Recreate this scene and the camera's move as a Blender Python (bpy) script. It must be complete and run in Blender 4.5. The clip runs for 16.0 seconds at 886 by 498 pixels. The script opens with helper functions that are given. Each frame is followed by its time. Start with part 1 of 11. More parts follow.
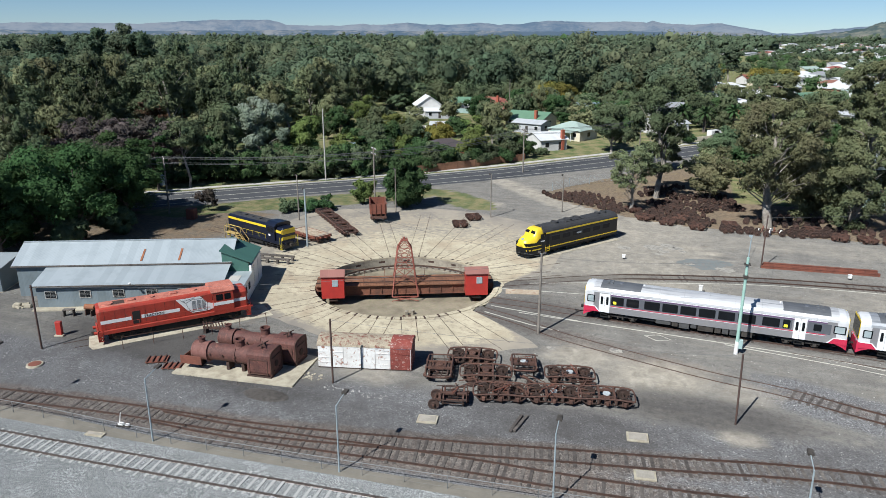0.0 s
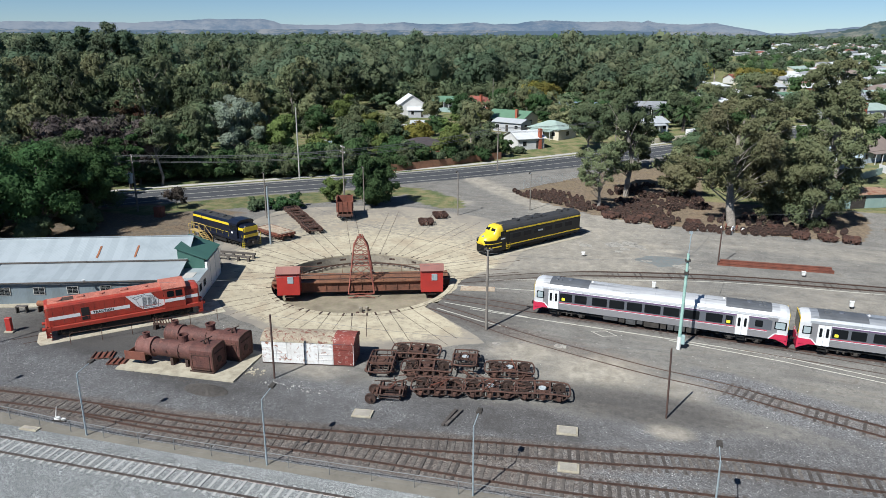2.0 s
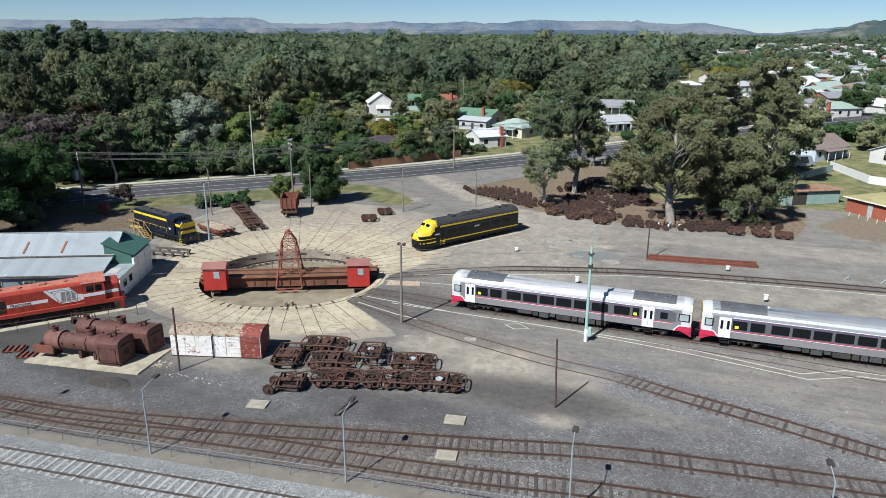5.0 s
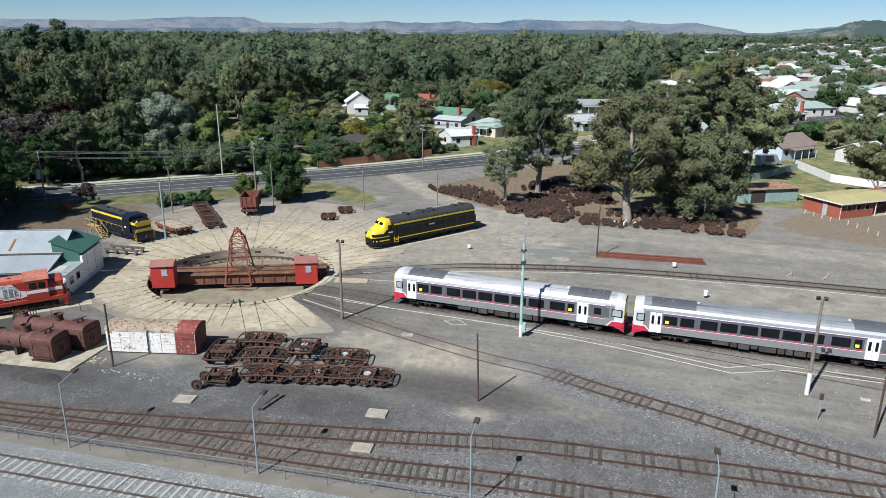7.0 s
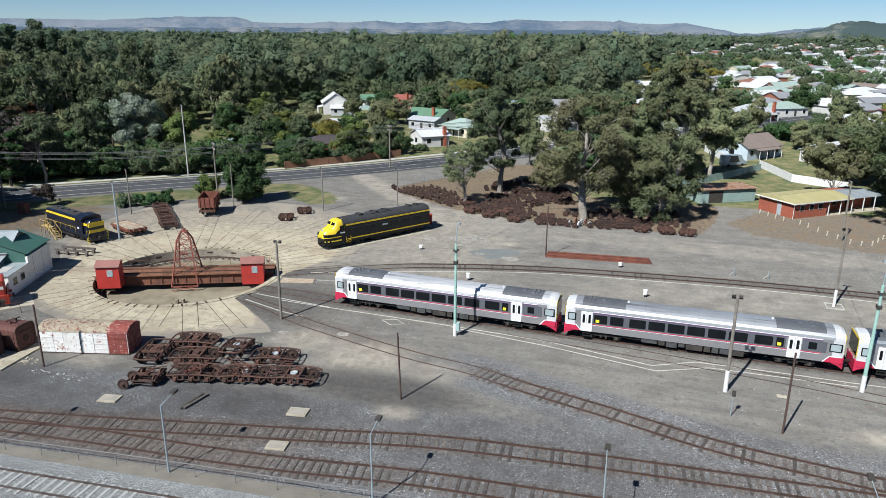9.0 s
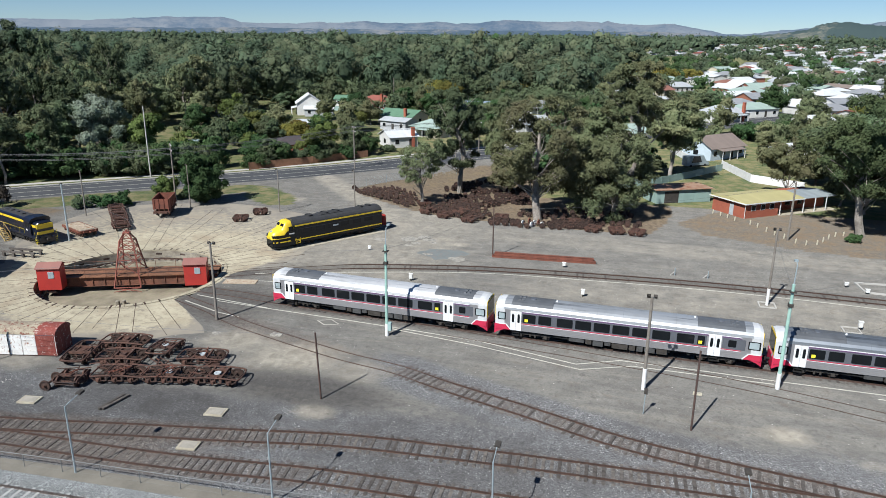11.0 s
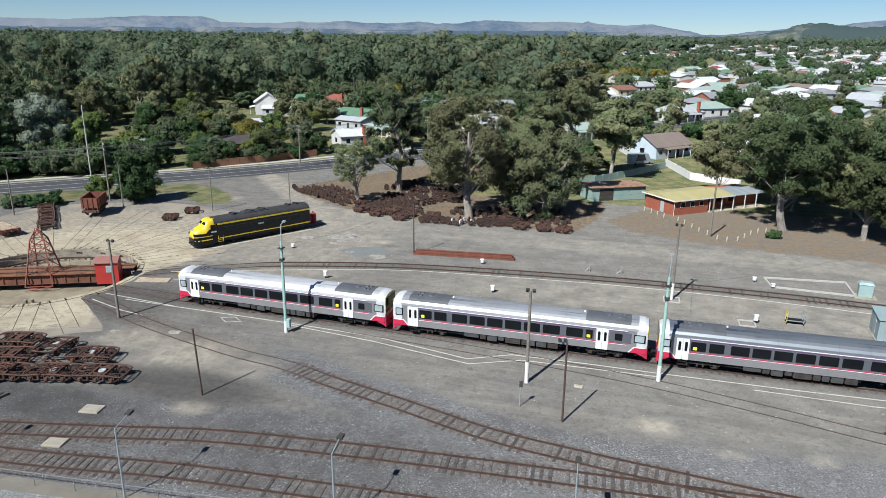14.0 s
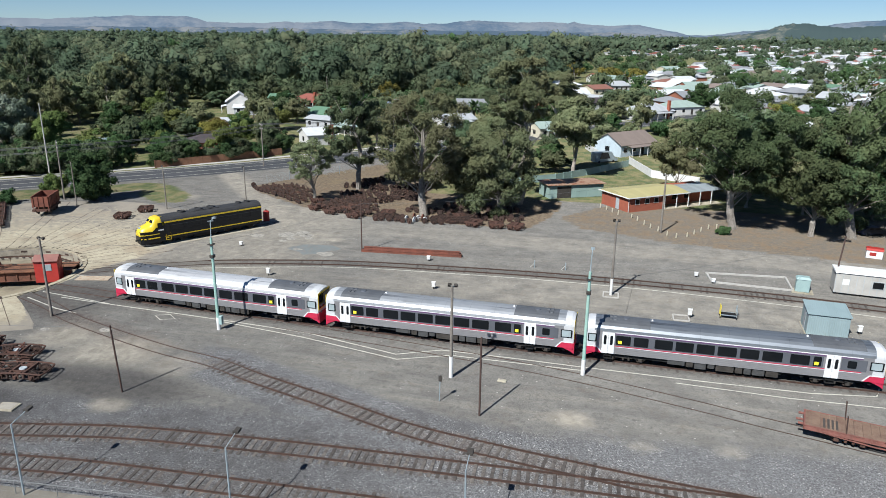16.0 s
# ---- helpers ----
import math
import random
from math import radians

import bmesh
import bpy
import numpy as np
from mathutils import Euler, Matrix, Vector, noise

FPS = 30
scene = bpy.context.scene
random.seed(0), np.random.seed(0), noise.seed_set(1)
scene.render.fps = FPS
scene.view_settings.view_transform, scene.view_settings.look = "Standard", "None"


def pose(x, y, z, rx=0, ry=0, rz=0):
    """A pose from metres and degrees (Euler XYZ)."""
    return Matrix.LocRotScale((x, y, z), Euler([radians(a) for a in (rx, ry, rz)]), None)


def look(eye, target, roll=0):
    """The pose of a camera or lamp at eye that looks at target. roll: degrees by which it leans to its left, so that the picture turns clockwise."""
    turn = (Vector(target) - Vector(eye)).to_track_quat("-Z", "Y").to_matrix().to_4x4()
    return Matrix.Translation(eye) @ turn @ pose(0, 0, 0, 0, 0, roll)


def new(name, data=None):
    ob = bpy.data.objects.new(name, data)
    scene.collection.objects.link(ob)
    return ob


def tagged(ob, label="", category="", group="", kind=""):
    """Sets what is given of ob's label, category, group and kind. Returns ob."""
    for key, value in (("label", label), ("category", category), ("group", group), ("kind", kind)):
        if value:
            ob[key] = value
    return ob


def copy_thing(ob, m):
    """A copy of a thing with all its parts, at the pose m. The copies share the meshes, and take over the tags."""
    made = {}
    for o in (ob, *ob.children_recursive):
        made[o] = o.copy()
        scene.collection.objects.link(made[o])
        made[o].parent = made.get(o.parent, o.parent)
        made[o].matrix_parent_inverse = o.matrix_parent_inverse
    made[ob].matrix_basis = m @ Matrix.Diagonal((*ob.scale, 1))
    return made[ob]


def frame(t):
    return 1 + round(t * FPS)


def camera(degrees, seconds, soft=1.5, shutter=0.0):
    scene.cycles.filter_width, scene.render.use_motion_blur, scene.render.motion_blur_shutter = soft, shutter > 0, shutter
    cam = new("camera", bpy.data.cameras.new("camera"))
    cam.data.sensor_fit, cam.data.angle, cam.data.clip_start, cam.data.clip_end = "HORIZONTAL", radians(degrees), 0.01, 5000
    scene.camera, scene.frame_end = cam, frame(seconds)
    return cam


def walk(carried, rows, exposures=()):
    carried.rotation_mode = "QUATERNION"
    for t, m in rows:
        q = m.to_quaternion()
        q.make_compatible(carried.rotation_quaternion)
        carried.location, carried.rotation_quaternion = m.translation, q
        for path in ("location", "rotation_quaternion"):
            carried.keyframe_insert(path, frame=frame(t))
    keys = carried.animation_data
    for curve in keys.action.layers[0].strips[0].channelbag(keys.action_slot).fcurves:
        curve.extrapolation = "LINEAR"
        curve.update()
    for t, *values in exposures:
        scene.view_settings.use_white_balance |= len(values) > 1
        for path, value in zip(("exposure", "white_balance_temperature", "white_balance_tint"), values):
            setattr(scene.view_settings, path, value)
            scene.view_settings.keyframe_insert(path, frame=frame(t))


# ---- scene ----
EXPOSURE, KELVIN, TINT = 0.44, 6150, 7
cam = camera(65.00, 16.0, soft=0.55)
ROWS = [
    (0.0, -1.605, -0.606, 28.54, 73.303, -0.066, 19.148),
    (0.5, -0.434, -0.362, 28.495, 73.304, -0.096, 19.06),
    (1.0, 0.776, -0.1, 28.466, 73.274, -0.095, 18.975),
    (1.5, 1.977, 0.174, 28.448, 73.285, -0.116, 18.918),
    (2.0, 3.197, 0.405, 28.427, 73.266, -0.145, 18.85),
    (2.5, 4.45, 0.686, 28.416, 73.249, -0.17, 18.733),
    (3.0, 5.737, 0.995, 28.385, 73.222, -0.177, 18.647),
    (3.5, 7.04, 1.231, 28.359, 73.227, -0.201, 18.52),
    (4.0, 8.343, 1.44, 28.331, 73.212, -0.214, 18.393),
    (6.5, 15.231, 2.531, 28.216, 73.194, -0.281, 17.781),
    (7.0, 16.673, 2.758, 28.263, 73.182, -0.289, 17.634),
    (7.5, 18.093, 3.005, 28.357, 73.181, -0.308, 17.497),
    (8.0, 19.522, 3.273, 28.43, 73.17, -0.315, 17.351),
    (8.5, 20.936, 3.534, 28.486, 73.171, -0.329, 17.175),
    (9.0, 22.382, 3.815, 28.527, 73.183, -0.354, 17.007),
    (11.5, 29.675, 5.221, 28.809, 73.232, -0.424, 15.983),
    (12.0, 31.101, 5.466, 28.824, 73.248, -0.44, 15.746),
    (12.5, 32.554, 5.722, 28.796, 73.244, -0.477, 15.528),
    (13.0, 33.943, 6.03, 28.759, 73.25, -0.493, 15.301),
    (13.5, 35.347, 6.364, 28.679, 73.248, -0.516, 15.054),
    (14.0, 36.689, 6.756, 28.6, 73.235, -0.521, 14.837),
    (14.5, 38.04, 7.095, 28.482, 73.233, -0.525, 14.621),
    (15.0, 39.407, 7.389, 28.392, 73.241, -0.55, 14.414),
    (15.5, 40.827, 7.686, 28.309, 73.257, -0.557, 14.257),
    (16.0, 42.198, 7.982, 28.248, 73.261, -0.557, 13.871),
]
walk(cam, [(t, pose(x, y, z, rx, ry, rz)) for t, x, y, z, rx, ry, rz in ROWS], exposures=((0.0, EXPOSURE, KELVIN, TINT), (16.0, EXPOSURE, KELVIN, TINT)))

# ---- daylight: clear sky, sun behind the camera, shadows falling away from it ----
SUN_DIR = Vector((-0.365, -0.931, 1.04)).normalized()
world = bpy.data.worlds.new("sky")
scene.world = world
world.use_nodes = True
wn = world.node_tree.nodes
sky = wn.new("ShaderNodeTexSky")
sky.sky_type = "NISHITA"
sky.sun_disc = False
sky.sun_elevation = math.asin(SUN_DIR.z)
sky.sun_rotation = math.atan2(SUN_DIR.x, SUN_DIR.y)
sky.air_density, sky.dust_density, sky.ozone_density = 0.7, 0.0, 6.0
wn["Background"].inputs["Strength"].default_value = 0.060
world.node_tree.links.new(sky.outputs[0], wn["Background"].inputs["Color"])
sun = new("sun", bpy.data.lights.new("sun", "SUN"))
sun.data.energy, sun.data.angle, sun.data.color = 5.0, radians(0.53), (1.0, 0.97, 0.93)
sun.matrix_world = look(SUN_DIR * 300, (0, 0, 0))


# ---- materials ----
class Nodes:
    """A short way to wire a node material."""

    def __init__(self, name):
        self.m = bpy.data.materials.new(name)
        self.m.use_nodes = True
        self.t = self.m.node_tree
        self.b = self.t.nodes["Principled BSDF"]
        self.co = None

    def n(self, kind, **ins):
        node = self.t.nodes.new(kind)
        for k, v in ins.items():
            self.put(node.inputs[k.replace("_", " ")], v)
        return node

    def put(self, socket, v):
        if isinstance(v, bpy.types.NodeSocket):
            self.t.links.new(v, socket)
        elif isinstance(v, tuple) and len(v) == 3 and socket.type == "RGBA":
            socket.default_value = (*v, 1)
        else:
            socket.default_value = v

    def where(self):
        if self.co is None:
            self.co = self.n("ShaderNodeNewGeometry").outputs["Position"]
        return self.co

    def local(self):
        return self.n("ShaderNodeTexCoord").outputs["Object"]

    def noise(self, scale, detail=4.0, rough=0.6, at=None, dist=0.0):
        return self.n("ShaderNodeTexNoise", Vector=at or self.where(), Scale=scale, Detail=detail, Roughness=rough, Distortion=dist).outputs["Fac"]

    def ramp(self, fac, a, b, lo=(0, 0, 0), hi=(1, 1, 1)):
        r = self.n("ShaderNodeMapRange", Value=fac)
        self.put(r.inputs["From Min"], a)
        self.put(r.inputs["From Max"], b)
        return r.outputs["Result"]

    def mix(self, fac, a, b, blend="MIX"):
        x = self.t.nodes.new("ShaderNodeMix")
        x.data_type, x.blend_type = "RGBA", blend
        self.put(x.inputs["Factor"], fac)
        self.put(x.inputs[6], a)
        self.put(x.inputs[7], b)
        return x.outputs[2]

    def math(self, op, a, b=0.0):
        x = self.t.nodes.new("ShaderNodeMath")
        x.operation = op
        self.put(x.inputs[0], a)
        self.put(x.inputs[1], b)
        return x.outputs[0]

    def bump(self, height, strength, distance=0.02):
        x = self.n("ShaderNodeBump", Height=height, Strength=strength, Distance=distance)
        self.put(self.b.inputs["Normal"], x.outputs["Normal"])

    def done(self, colour, rough=0.8, metal=0.0, spec=None):
        self.put(self.b.inputs["Base Color"], colour)
        self.put(self.b.inputs["Roughness"], rough)
        self.put(self.b.inputs["Metallic"], metal)
        if spec is not None:
            self.put(self.b.inputs["Specular IOR Level"], spec)
        return self.m


def worn(name, base, dark, light, scale=1.5, rough=0.7, metal=0.0, rust=None, rust_from=0.62, bump=0.2, grain=30.0, vary=0.0, spec=None):
    """A painted, metal, wood or stone surface: broad stains, fine grain, and rust or dirt where it has worn."""
    k = Nodes(name)
    broad, fine = k.noise(scale, 5.0, 0.65), k.noise(grain, 3.0, 0.7)
    c = k.mix(k.ramp(broad, 0.38, 0.68), base, dark)
    c = k.mix(k.math("MULTIPLY", k.ramp(fine, 0.45, 0.8), 0.6), c, light)
    if rust:
        patch = k.noise(scale * 2.3, 8.0, 0.7, dist=0.4)
        c = k.mix(k.ramp(patch, rust_from, rust_from + 0.08), c, rust)
    if vary:
        info = k.n("ShaderNodeObjectInfo").outputs["Random"]
        c = k.mix(k.math("MULTIPLY", info, vary), c, dark)
    if bump:
        k.bump(k.math("ADD", fine, k.math("MULTIPLY", broad, 0.6)), bump)
    return k.done(c, k.ramp(fine, -0.6, 1.4) if rough is None else rough, metal, spec)


def foliage(name, a, b, c, light=0.22):
    """Leaves: every leaf spray its own tint, a little light coming through."""
    k = Nodes(name)
    geo = k.n("ShaderNodeNewGeometry")
    isl = geo.outputs["Random Per Island"]
    obj = k.n("ShaderNodeObjectInfo").outputs["Random"]
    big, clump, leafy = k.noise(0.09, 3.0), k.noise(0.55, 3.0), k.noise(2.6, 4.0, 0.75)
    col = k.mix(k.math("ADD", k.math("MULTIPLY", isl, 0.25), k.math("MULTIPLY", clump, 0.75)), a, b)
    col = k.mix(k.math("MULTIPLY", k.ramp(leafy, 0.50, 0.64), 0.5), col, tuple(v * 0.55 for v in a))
    k.bump(leafy, 0.5, 0.2)
    k.b.inputs["Diffuse Roughness"].default_value = 0.8
    col = k.mix(k.math("MULTIPLY", k.ramp(big, 0.42, 0.62), 0.7), col, c)
    hue = k.n("ShaderNodeHueSaturation", Color=col)
    # each crown has a tint of its own, also where crowns are joined into woods
    flatten = k.n("ShaderNodeVectorMath", Vector=geo.outputs["Position"])
    flatten.operation = "MULTIPLY"
    flatten.inputs[1].default_value = (1, 1, 0)
    cell = k.n("ShaderNodeTexVoronoi", Vector=flatten.outputs[0], Scale=0.085)
    own = k.n("ShaderNodeSeparateColor", Color=cell.outputs["Color"])
    k.put(hue.inputs["Value"], k.math("ADD", 0.70, k.math("ADD", k.math("MULTIPLY", obj, 0.34), k.math("MULTIPLY", own.outputs[0], 0.45))))
    k.put(hue.inputs["Hue"], k.math("ADD", 0.468, k.math("ADD", k.math("MULTIPLY", obj, 0.03), k.math("MULTIPLY", own.outputs[1], 0.035))))
    col = hue.outputs["Color"]
    k.done(col, 0.75, 0.0, 0.08)
    tr = k.n("ShaderNodeBsdfTranslucent", Color=col)
    mx = k.n("ShaderNodeMixShader")
    mx.inputs[0].default_value = light
    k.t.links.new(k.b.outputs[0], mx.inputs[1])
    k.t.links.new(tr.outputs[0], mx.inputs[2])
    k.t.links.new(mx.outputs[0], k.t.nodes["Material Output"].inputs["Surface"])
    return k.m


def ground_material():
    """The yard: dark ballast, dusty hardstand, bare earth, grass, brown track bed, by masks laid on the sheet."""
    k = Nodes("yard_ground")
    p = k.where()
    za = k.n("ShaderNodeVertexColor")
    za.layer_name = "zones"
    zb = k.n("ShaderNodeVertexColor")
    zb.layer_name = "zones_b"
    sa, sb = k.n("ShaderNodeSeparateColor", Color=za.outputs["Color"]), k.n("ShaderNodeSeparateColor", Color=zb.outputs["Color"])
    wob = k.noise(0.35, 5.0, 0.65)
    mid = k.noise(1.6, 6.0, 0.7)
    fine = k.noise(24.0, 4.0, 0.75)
    pebble = k.n("ShaderNodeTexVoronoi", Vector=p, Scale=15.5)
    stone = k.n("ShaderNodeSeparateColor", Color=pebble.outputs["Color"]).outputs[0]

    def mask(s, soft=0.5):
        return k.ramp(k.math("ADD", s, k.math("MULTIPLY", k.math("SUBTRACT", k.math("MULTIPLY", k.math("ADD", wob, mid), 0.5), 0.5), 1.6)), 0.5 - soft / 2, 0.5 + soft / 2)

    # hardstand: compacted grey with dusty, oily and tracked areas
    run = k.n("ShaderNodeMapping", Vector=p)
    run.inputs["Scale"].default_value = (0.10, 0.9, 1.0)
    run.inputs["Rotation"].default_value = (0, 0, 0.12)
    streak = k.noise(1.0, 6.0, 0.65, at=run.outputs["Vector"], dist=0.4)
    grit = k.noise(5.0, 6.0, 0.75)
    base = k.mix(k.ramp(wob, 0.35, 0.65), (0.126, 0.120, 0.110), (0.192, 0.183, 0.166))
    base = k.mix(k.math("MULTIPLY", k.ramp(streak, 0.50, 0.66), 0.55), base, (0.225, 0.207, 0.176))
    base = k.mix(k.math("MULTIPLY", k.ramp(streak, 0.46, 0.34), 0.5), base, (0.105, 0.098, 0.092))
    base = k.mix(k.math("MULTIPLY", k.ramp(mid, 0.52, 0.66), 0.65), base, (0.085, 0.079, 0.073))
    base = k.mix(k.math("MULTIPLY", k.ramp(grit, 0.48, 0.64), 0.62), base, (0.088, 0.082, 0.075))
    base = k.mix(k.math("MULTIPLY", k.ramp(fine, 0.53, 0.70), 0.6), base, (0.36, 0.335, 0.295))
    fleck = k.n("ShaderNodeTexVoronoi", Vector=p, Scale=2.2)
    fl = k.n("ShaderNodeSeparateColor", Color=fleck.outputs["Color"]).outputs[1]
    spot = k.math("MULTIPLY", k.ramp(fleck.outputs["Distance"], 0.16, 0.09), k.ramp(fl, 0.80, 0.84))
    base = k.mix(spot, base, (0.42, 0.40, 0.36))
    base = k.mix(k.math("MULTIPLY", k.ramp(k.noise(0.55, 7.0, 0.75, dist=0.7), 0.54, 0.66), 0.38), base, (0.118, 0.092, 0.072))
    # dark ballast with single pale stones
    grav = k.mix(stone, (0.050, 0.050, 0.052), (0.250, 0.249, 0.252))
    grav = k.mix(k.math("MULTIPLY", k.ramp(grit, 0.42, 0.66), 0.6), grav, (0.085, 0.079, 0.074))
    grav = k.mix(k.ramp(stone, 0.965, 0.985), grav, (0.46, 0.445, 0.42))
    grav = k.mix(k.math("MULTIPLY", k.ramp(wob, 0.46, 0.62), 0.42), grav, (0.094, 0.090, 0.089))
    c = k.mix(mask(sa.outputs[0]), base, grav)
    # brown track bed
    bed = k.mix(stone, (0.055, 0.045, 0.040), (0.225, 0.195, 0.170))
    bed = k.mix(k.math("MULTIPLY", k.ramp(mid, 0.46, 0.6), 0.5), bed, (0.095, 0.070, 0.056))
    c = k.mix(k.math("MULTIPLY", mask(sa.outputs[1]), 0.85), c, bed)
    # pale dust
    dust = k.mix(k.ramp(k.noise(0.9, 8.0, 0.7, dist=0.5), 0.36, 0.66), (0.235, 0.208, 0.165), (0.430, 0.388, 0.318))
    c = k.mix(k.math("MULTIPLY", mask(sa.outputs[2], 0.6), 0.66), c, dust)
    # bare reddish earth and leaf litter
    earth = k.mix(k.ramp(mid, 0.4, 0.62), (0.105, 0.079, 0.055), (0.200, 0.156, 0.108))
    earth = k.mix(k.math("MULTIPLY", k.ramp(grit, 0.46, 0.66), 0.55), earth, (0.088, 0.070, 0.050))
    earth = k.mix(k.math("MULTIPLY", k.ramp(wob, 0.5, 0.66), 0.5), earth, (0.185, 0.128, 0.080))
    c = k.mix(mask(sb.outputs[0]), c, earth)
    # grass, part green, part dry
    grass = k.mix(k.ramp(wob, 0.40, 0.6), (0.070, 0.095, 0.030), (0.19, 0.165, 0.088))
    grass = k.mix(k.math("MULTIPLY", k.ramp(fine, 0.5, 0.75), 0.6), grass, (0.055, 0.075, 0.024))
    c = k.mix(mask(sb.outputs[1]), c, grass)
    # dark surfaces: oily track beds, and patches that darken the ground colour
    c = k.mix(k.math("MULTIPLY", mask(sb.outputs[2], 0.8), 0.76), c, (0.054, 0.050, 0.048))
    k.bump(k.math("ADD", k.math("MULTIPLY", stone, 0.7), fine), 0.8, 0.05)
    k.b.inputs["Diffuse Roughness"].default_value = 1.0
    return k.done(c, 0.95, 0.0, 0.2)


def apron_material():
    """Old concrete, stained, breaking up into dust towards its edge."""
    k = Nodes("apron_concrete")
    wa = k.n("ShaderNodeVertexColor")
    wa.layer_name = "wear"
    edge = k.n("ShaderNodeSeparateColor", Color=wa.outputs["Color"]).outputs[0]
    broad, mid, fine = k.noise(0.22, 5.0, 0.6), k.noise(1.1, 7.0, 0.7), k.noise(16.0, 3.0)
    c = k.mix(k.ramp(broad, 0.36, 0.66), (0.43, 0.38, 0.275), (0.315, 0.275, 0.198))
    c = k.mix(k.math("MULTIPLY", k.ramp(mid, 0.50, 0.66), 0.75), c, (0.200, 0.165, 0.122))
    c = k.mix(k.math("MULTIPLY", k.ramp(k.noise(4.5, 6.0, 0.75), 0.52, 0.7), 0.5), c, (0.24, 0.215, 0.175))
    c = k.mix(k.math("MULTIPLY", k.ramp(k.noise(0.5, 8.0, 0.75, dist=1.0), 0.57, 0.64), 0.6), c, (0.13, 0.108, 0.088))
    c = k.mix(k.math("MULTIPLY", k.ramp(fine, 0.5, 0.8), 0.3), c, (0.55, 0.50, 0.38))
    c = k.mix(k.math("MULTIPLY", k.ramp(k.noise(0.13, 6.0, 0.7, dist=0.8), 0.50, 0.66), 0.6), c, (0.27, 0.205, 0.14))
    k2 = k.ramp(k.math("ADD", edge, k.math("MULTIPLY", k.math("SUBTRACT", mid, 0.5), 1.4)), 0.35, 0.75)
    dirt = k.mix(k.ramp(broad, 0.35, 0.65), (0.18, 0.162, 0.140), (0.27, 0.238, 0.190))
    c = k.mix(k2, c, dirt)
    k.bump(k.math("ADD", fine, mid), 0.25)
    k.b.inputs["Diffuse Roughness"].default_value = 0.8
    return k.done(c, 0.9, 0.0, 0.25)


def corrugated(name, base, dark, rust, pitch=0.152, axis=0, rust_from=0.66, rough=0.45, metal=0.35, depth=0.02):
    """Corrugated sheet: ribs across the local axis, sheet laps, streaks and rust."""
    k = Nodes(name)
    at = k.local()
    sep = k.n("ShaderNodeSeparateXYZ", Vector=at).outputs[axis]
    wave = k.math("SINE", k.math("MULTIPLY", sep, 2 * math.pi / pitch))
    sheet = k.math("FLOOR", k.math("DIVIDE", sep, 0.9))
    rnd = k.n("ShaderNodeTexWhiteNoise")
    rnd.noise_dimensions = "1D"
    k.put(rnd.inputs["W"], sheet)
    tint = rnd.outputs["Value"]
    broad = k.noise(0.5, 6.0, 0.65, at=at)
    c = k.mix(k.math("MULTIPLY", tint, 0.5), base, dark)
    c = k.mix(k.math("MULTIPLY", k.ramp(broad, 0.48, 0.7), 0.6), c, dark)
    c = k.mix(k.ramp(k.noise(0.9, 8.0, 0.7, at=at, dist=0.6), rust_from, rust_from + 0.06), c, rust)
    k.bump(wave, 0.3, depth * 0.5)
    return k.done(c, rough, metal)


def stones(name, a, b, scale):
    """A bed of crushed stone, stone by stone."""
    k = Nodes(name)
    v = k.n("ShaderNodeTexVoronoi", Vector=k.where(), Scale=scale)
    tone = k.n("ShaderNodeSeparateColor", Color=v.outputs["Color"]).outputs[0]
    broad = k.noise(0.5, 5.0, 0.65)
    c = k.mix(tone, a, b)
    # Darker towards each stone's edge: shade of the gaps put into the colour.
    c = k.mix(k.ramp(v.outputs["Distance"], 0.35, 0.75), c, tuple(x * 0.6 for x in a))
    c = k.mix(k.math("MULTIPLY", k.ramp(broad, 0.42, 0.6), 0.5), c, a)
    k.bump(k.math("SUBTRACT", 1.0, v.outputs["Distance"]), 0.8, 0.05)
    k.b.inputs["Diffuse Roughness"].default_value = 1.0
    return k.done(c, 0.95, 0.0, 0.2)


def glassy(name, colour=(0.012, 0.014, 0.016), rough=0.06):
    k = Nodes(name)
    n = k.noise(0.8, 2.0)
    return k.done(k.mix(n, colour, tuple(v * 2.2 for v in colour)), rough, 0.0, 0.3)


def train_roof(name, base, dark, metal):
    """Roof sheet with long soft soot streaks and sheet joints."""
    k = Nodes(name)
    at = k.local()
    run = k.n("ShaderNodeMapping", Vector=at)
    run.inputs["Scale"].default_value = (0.12, 1.5, 1.5)
    streak = k.noise(1.0, 4.0, 0.6, at=run.outputs["Vector"], dist=0.3)
    c = k.mix(k.math("MULTIPLY", k.ramp(k.noise(0.4, 4.0, at=at), 0.4, 0.65), 0.5), base, dark)
    c = k.mix(k.math("MULTIPLY", k.ramp(streak, 0.56, 0.68), 0.75), c, tuple(v * 0.35 for v in dark))
    seam = k.math("FRACT", k.math("DIVIDE", k.n("ShaderNodeSeparateXYZ", Vector=at).outputs[0], 2.4))
    c = k.mix(k.math("MULTIPLY", k.ramp(seam, 0.99, 0.995), 0.5), c, tuple(v * 0.5 for v in dark))
    return k.done(c, 0.4, metal)


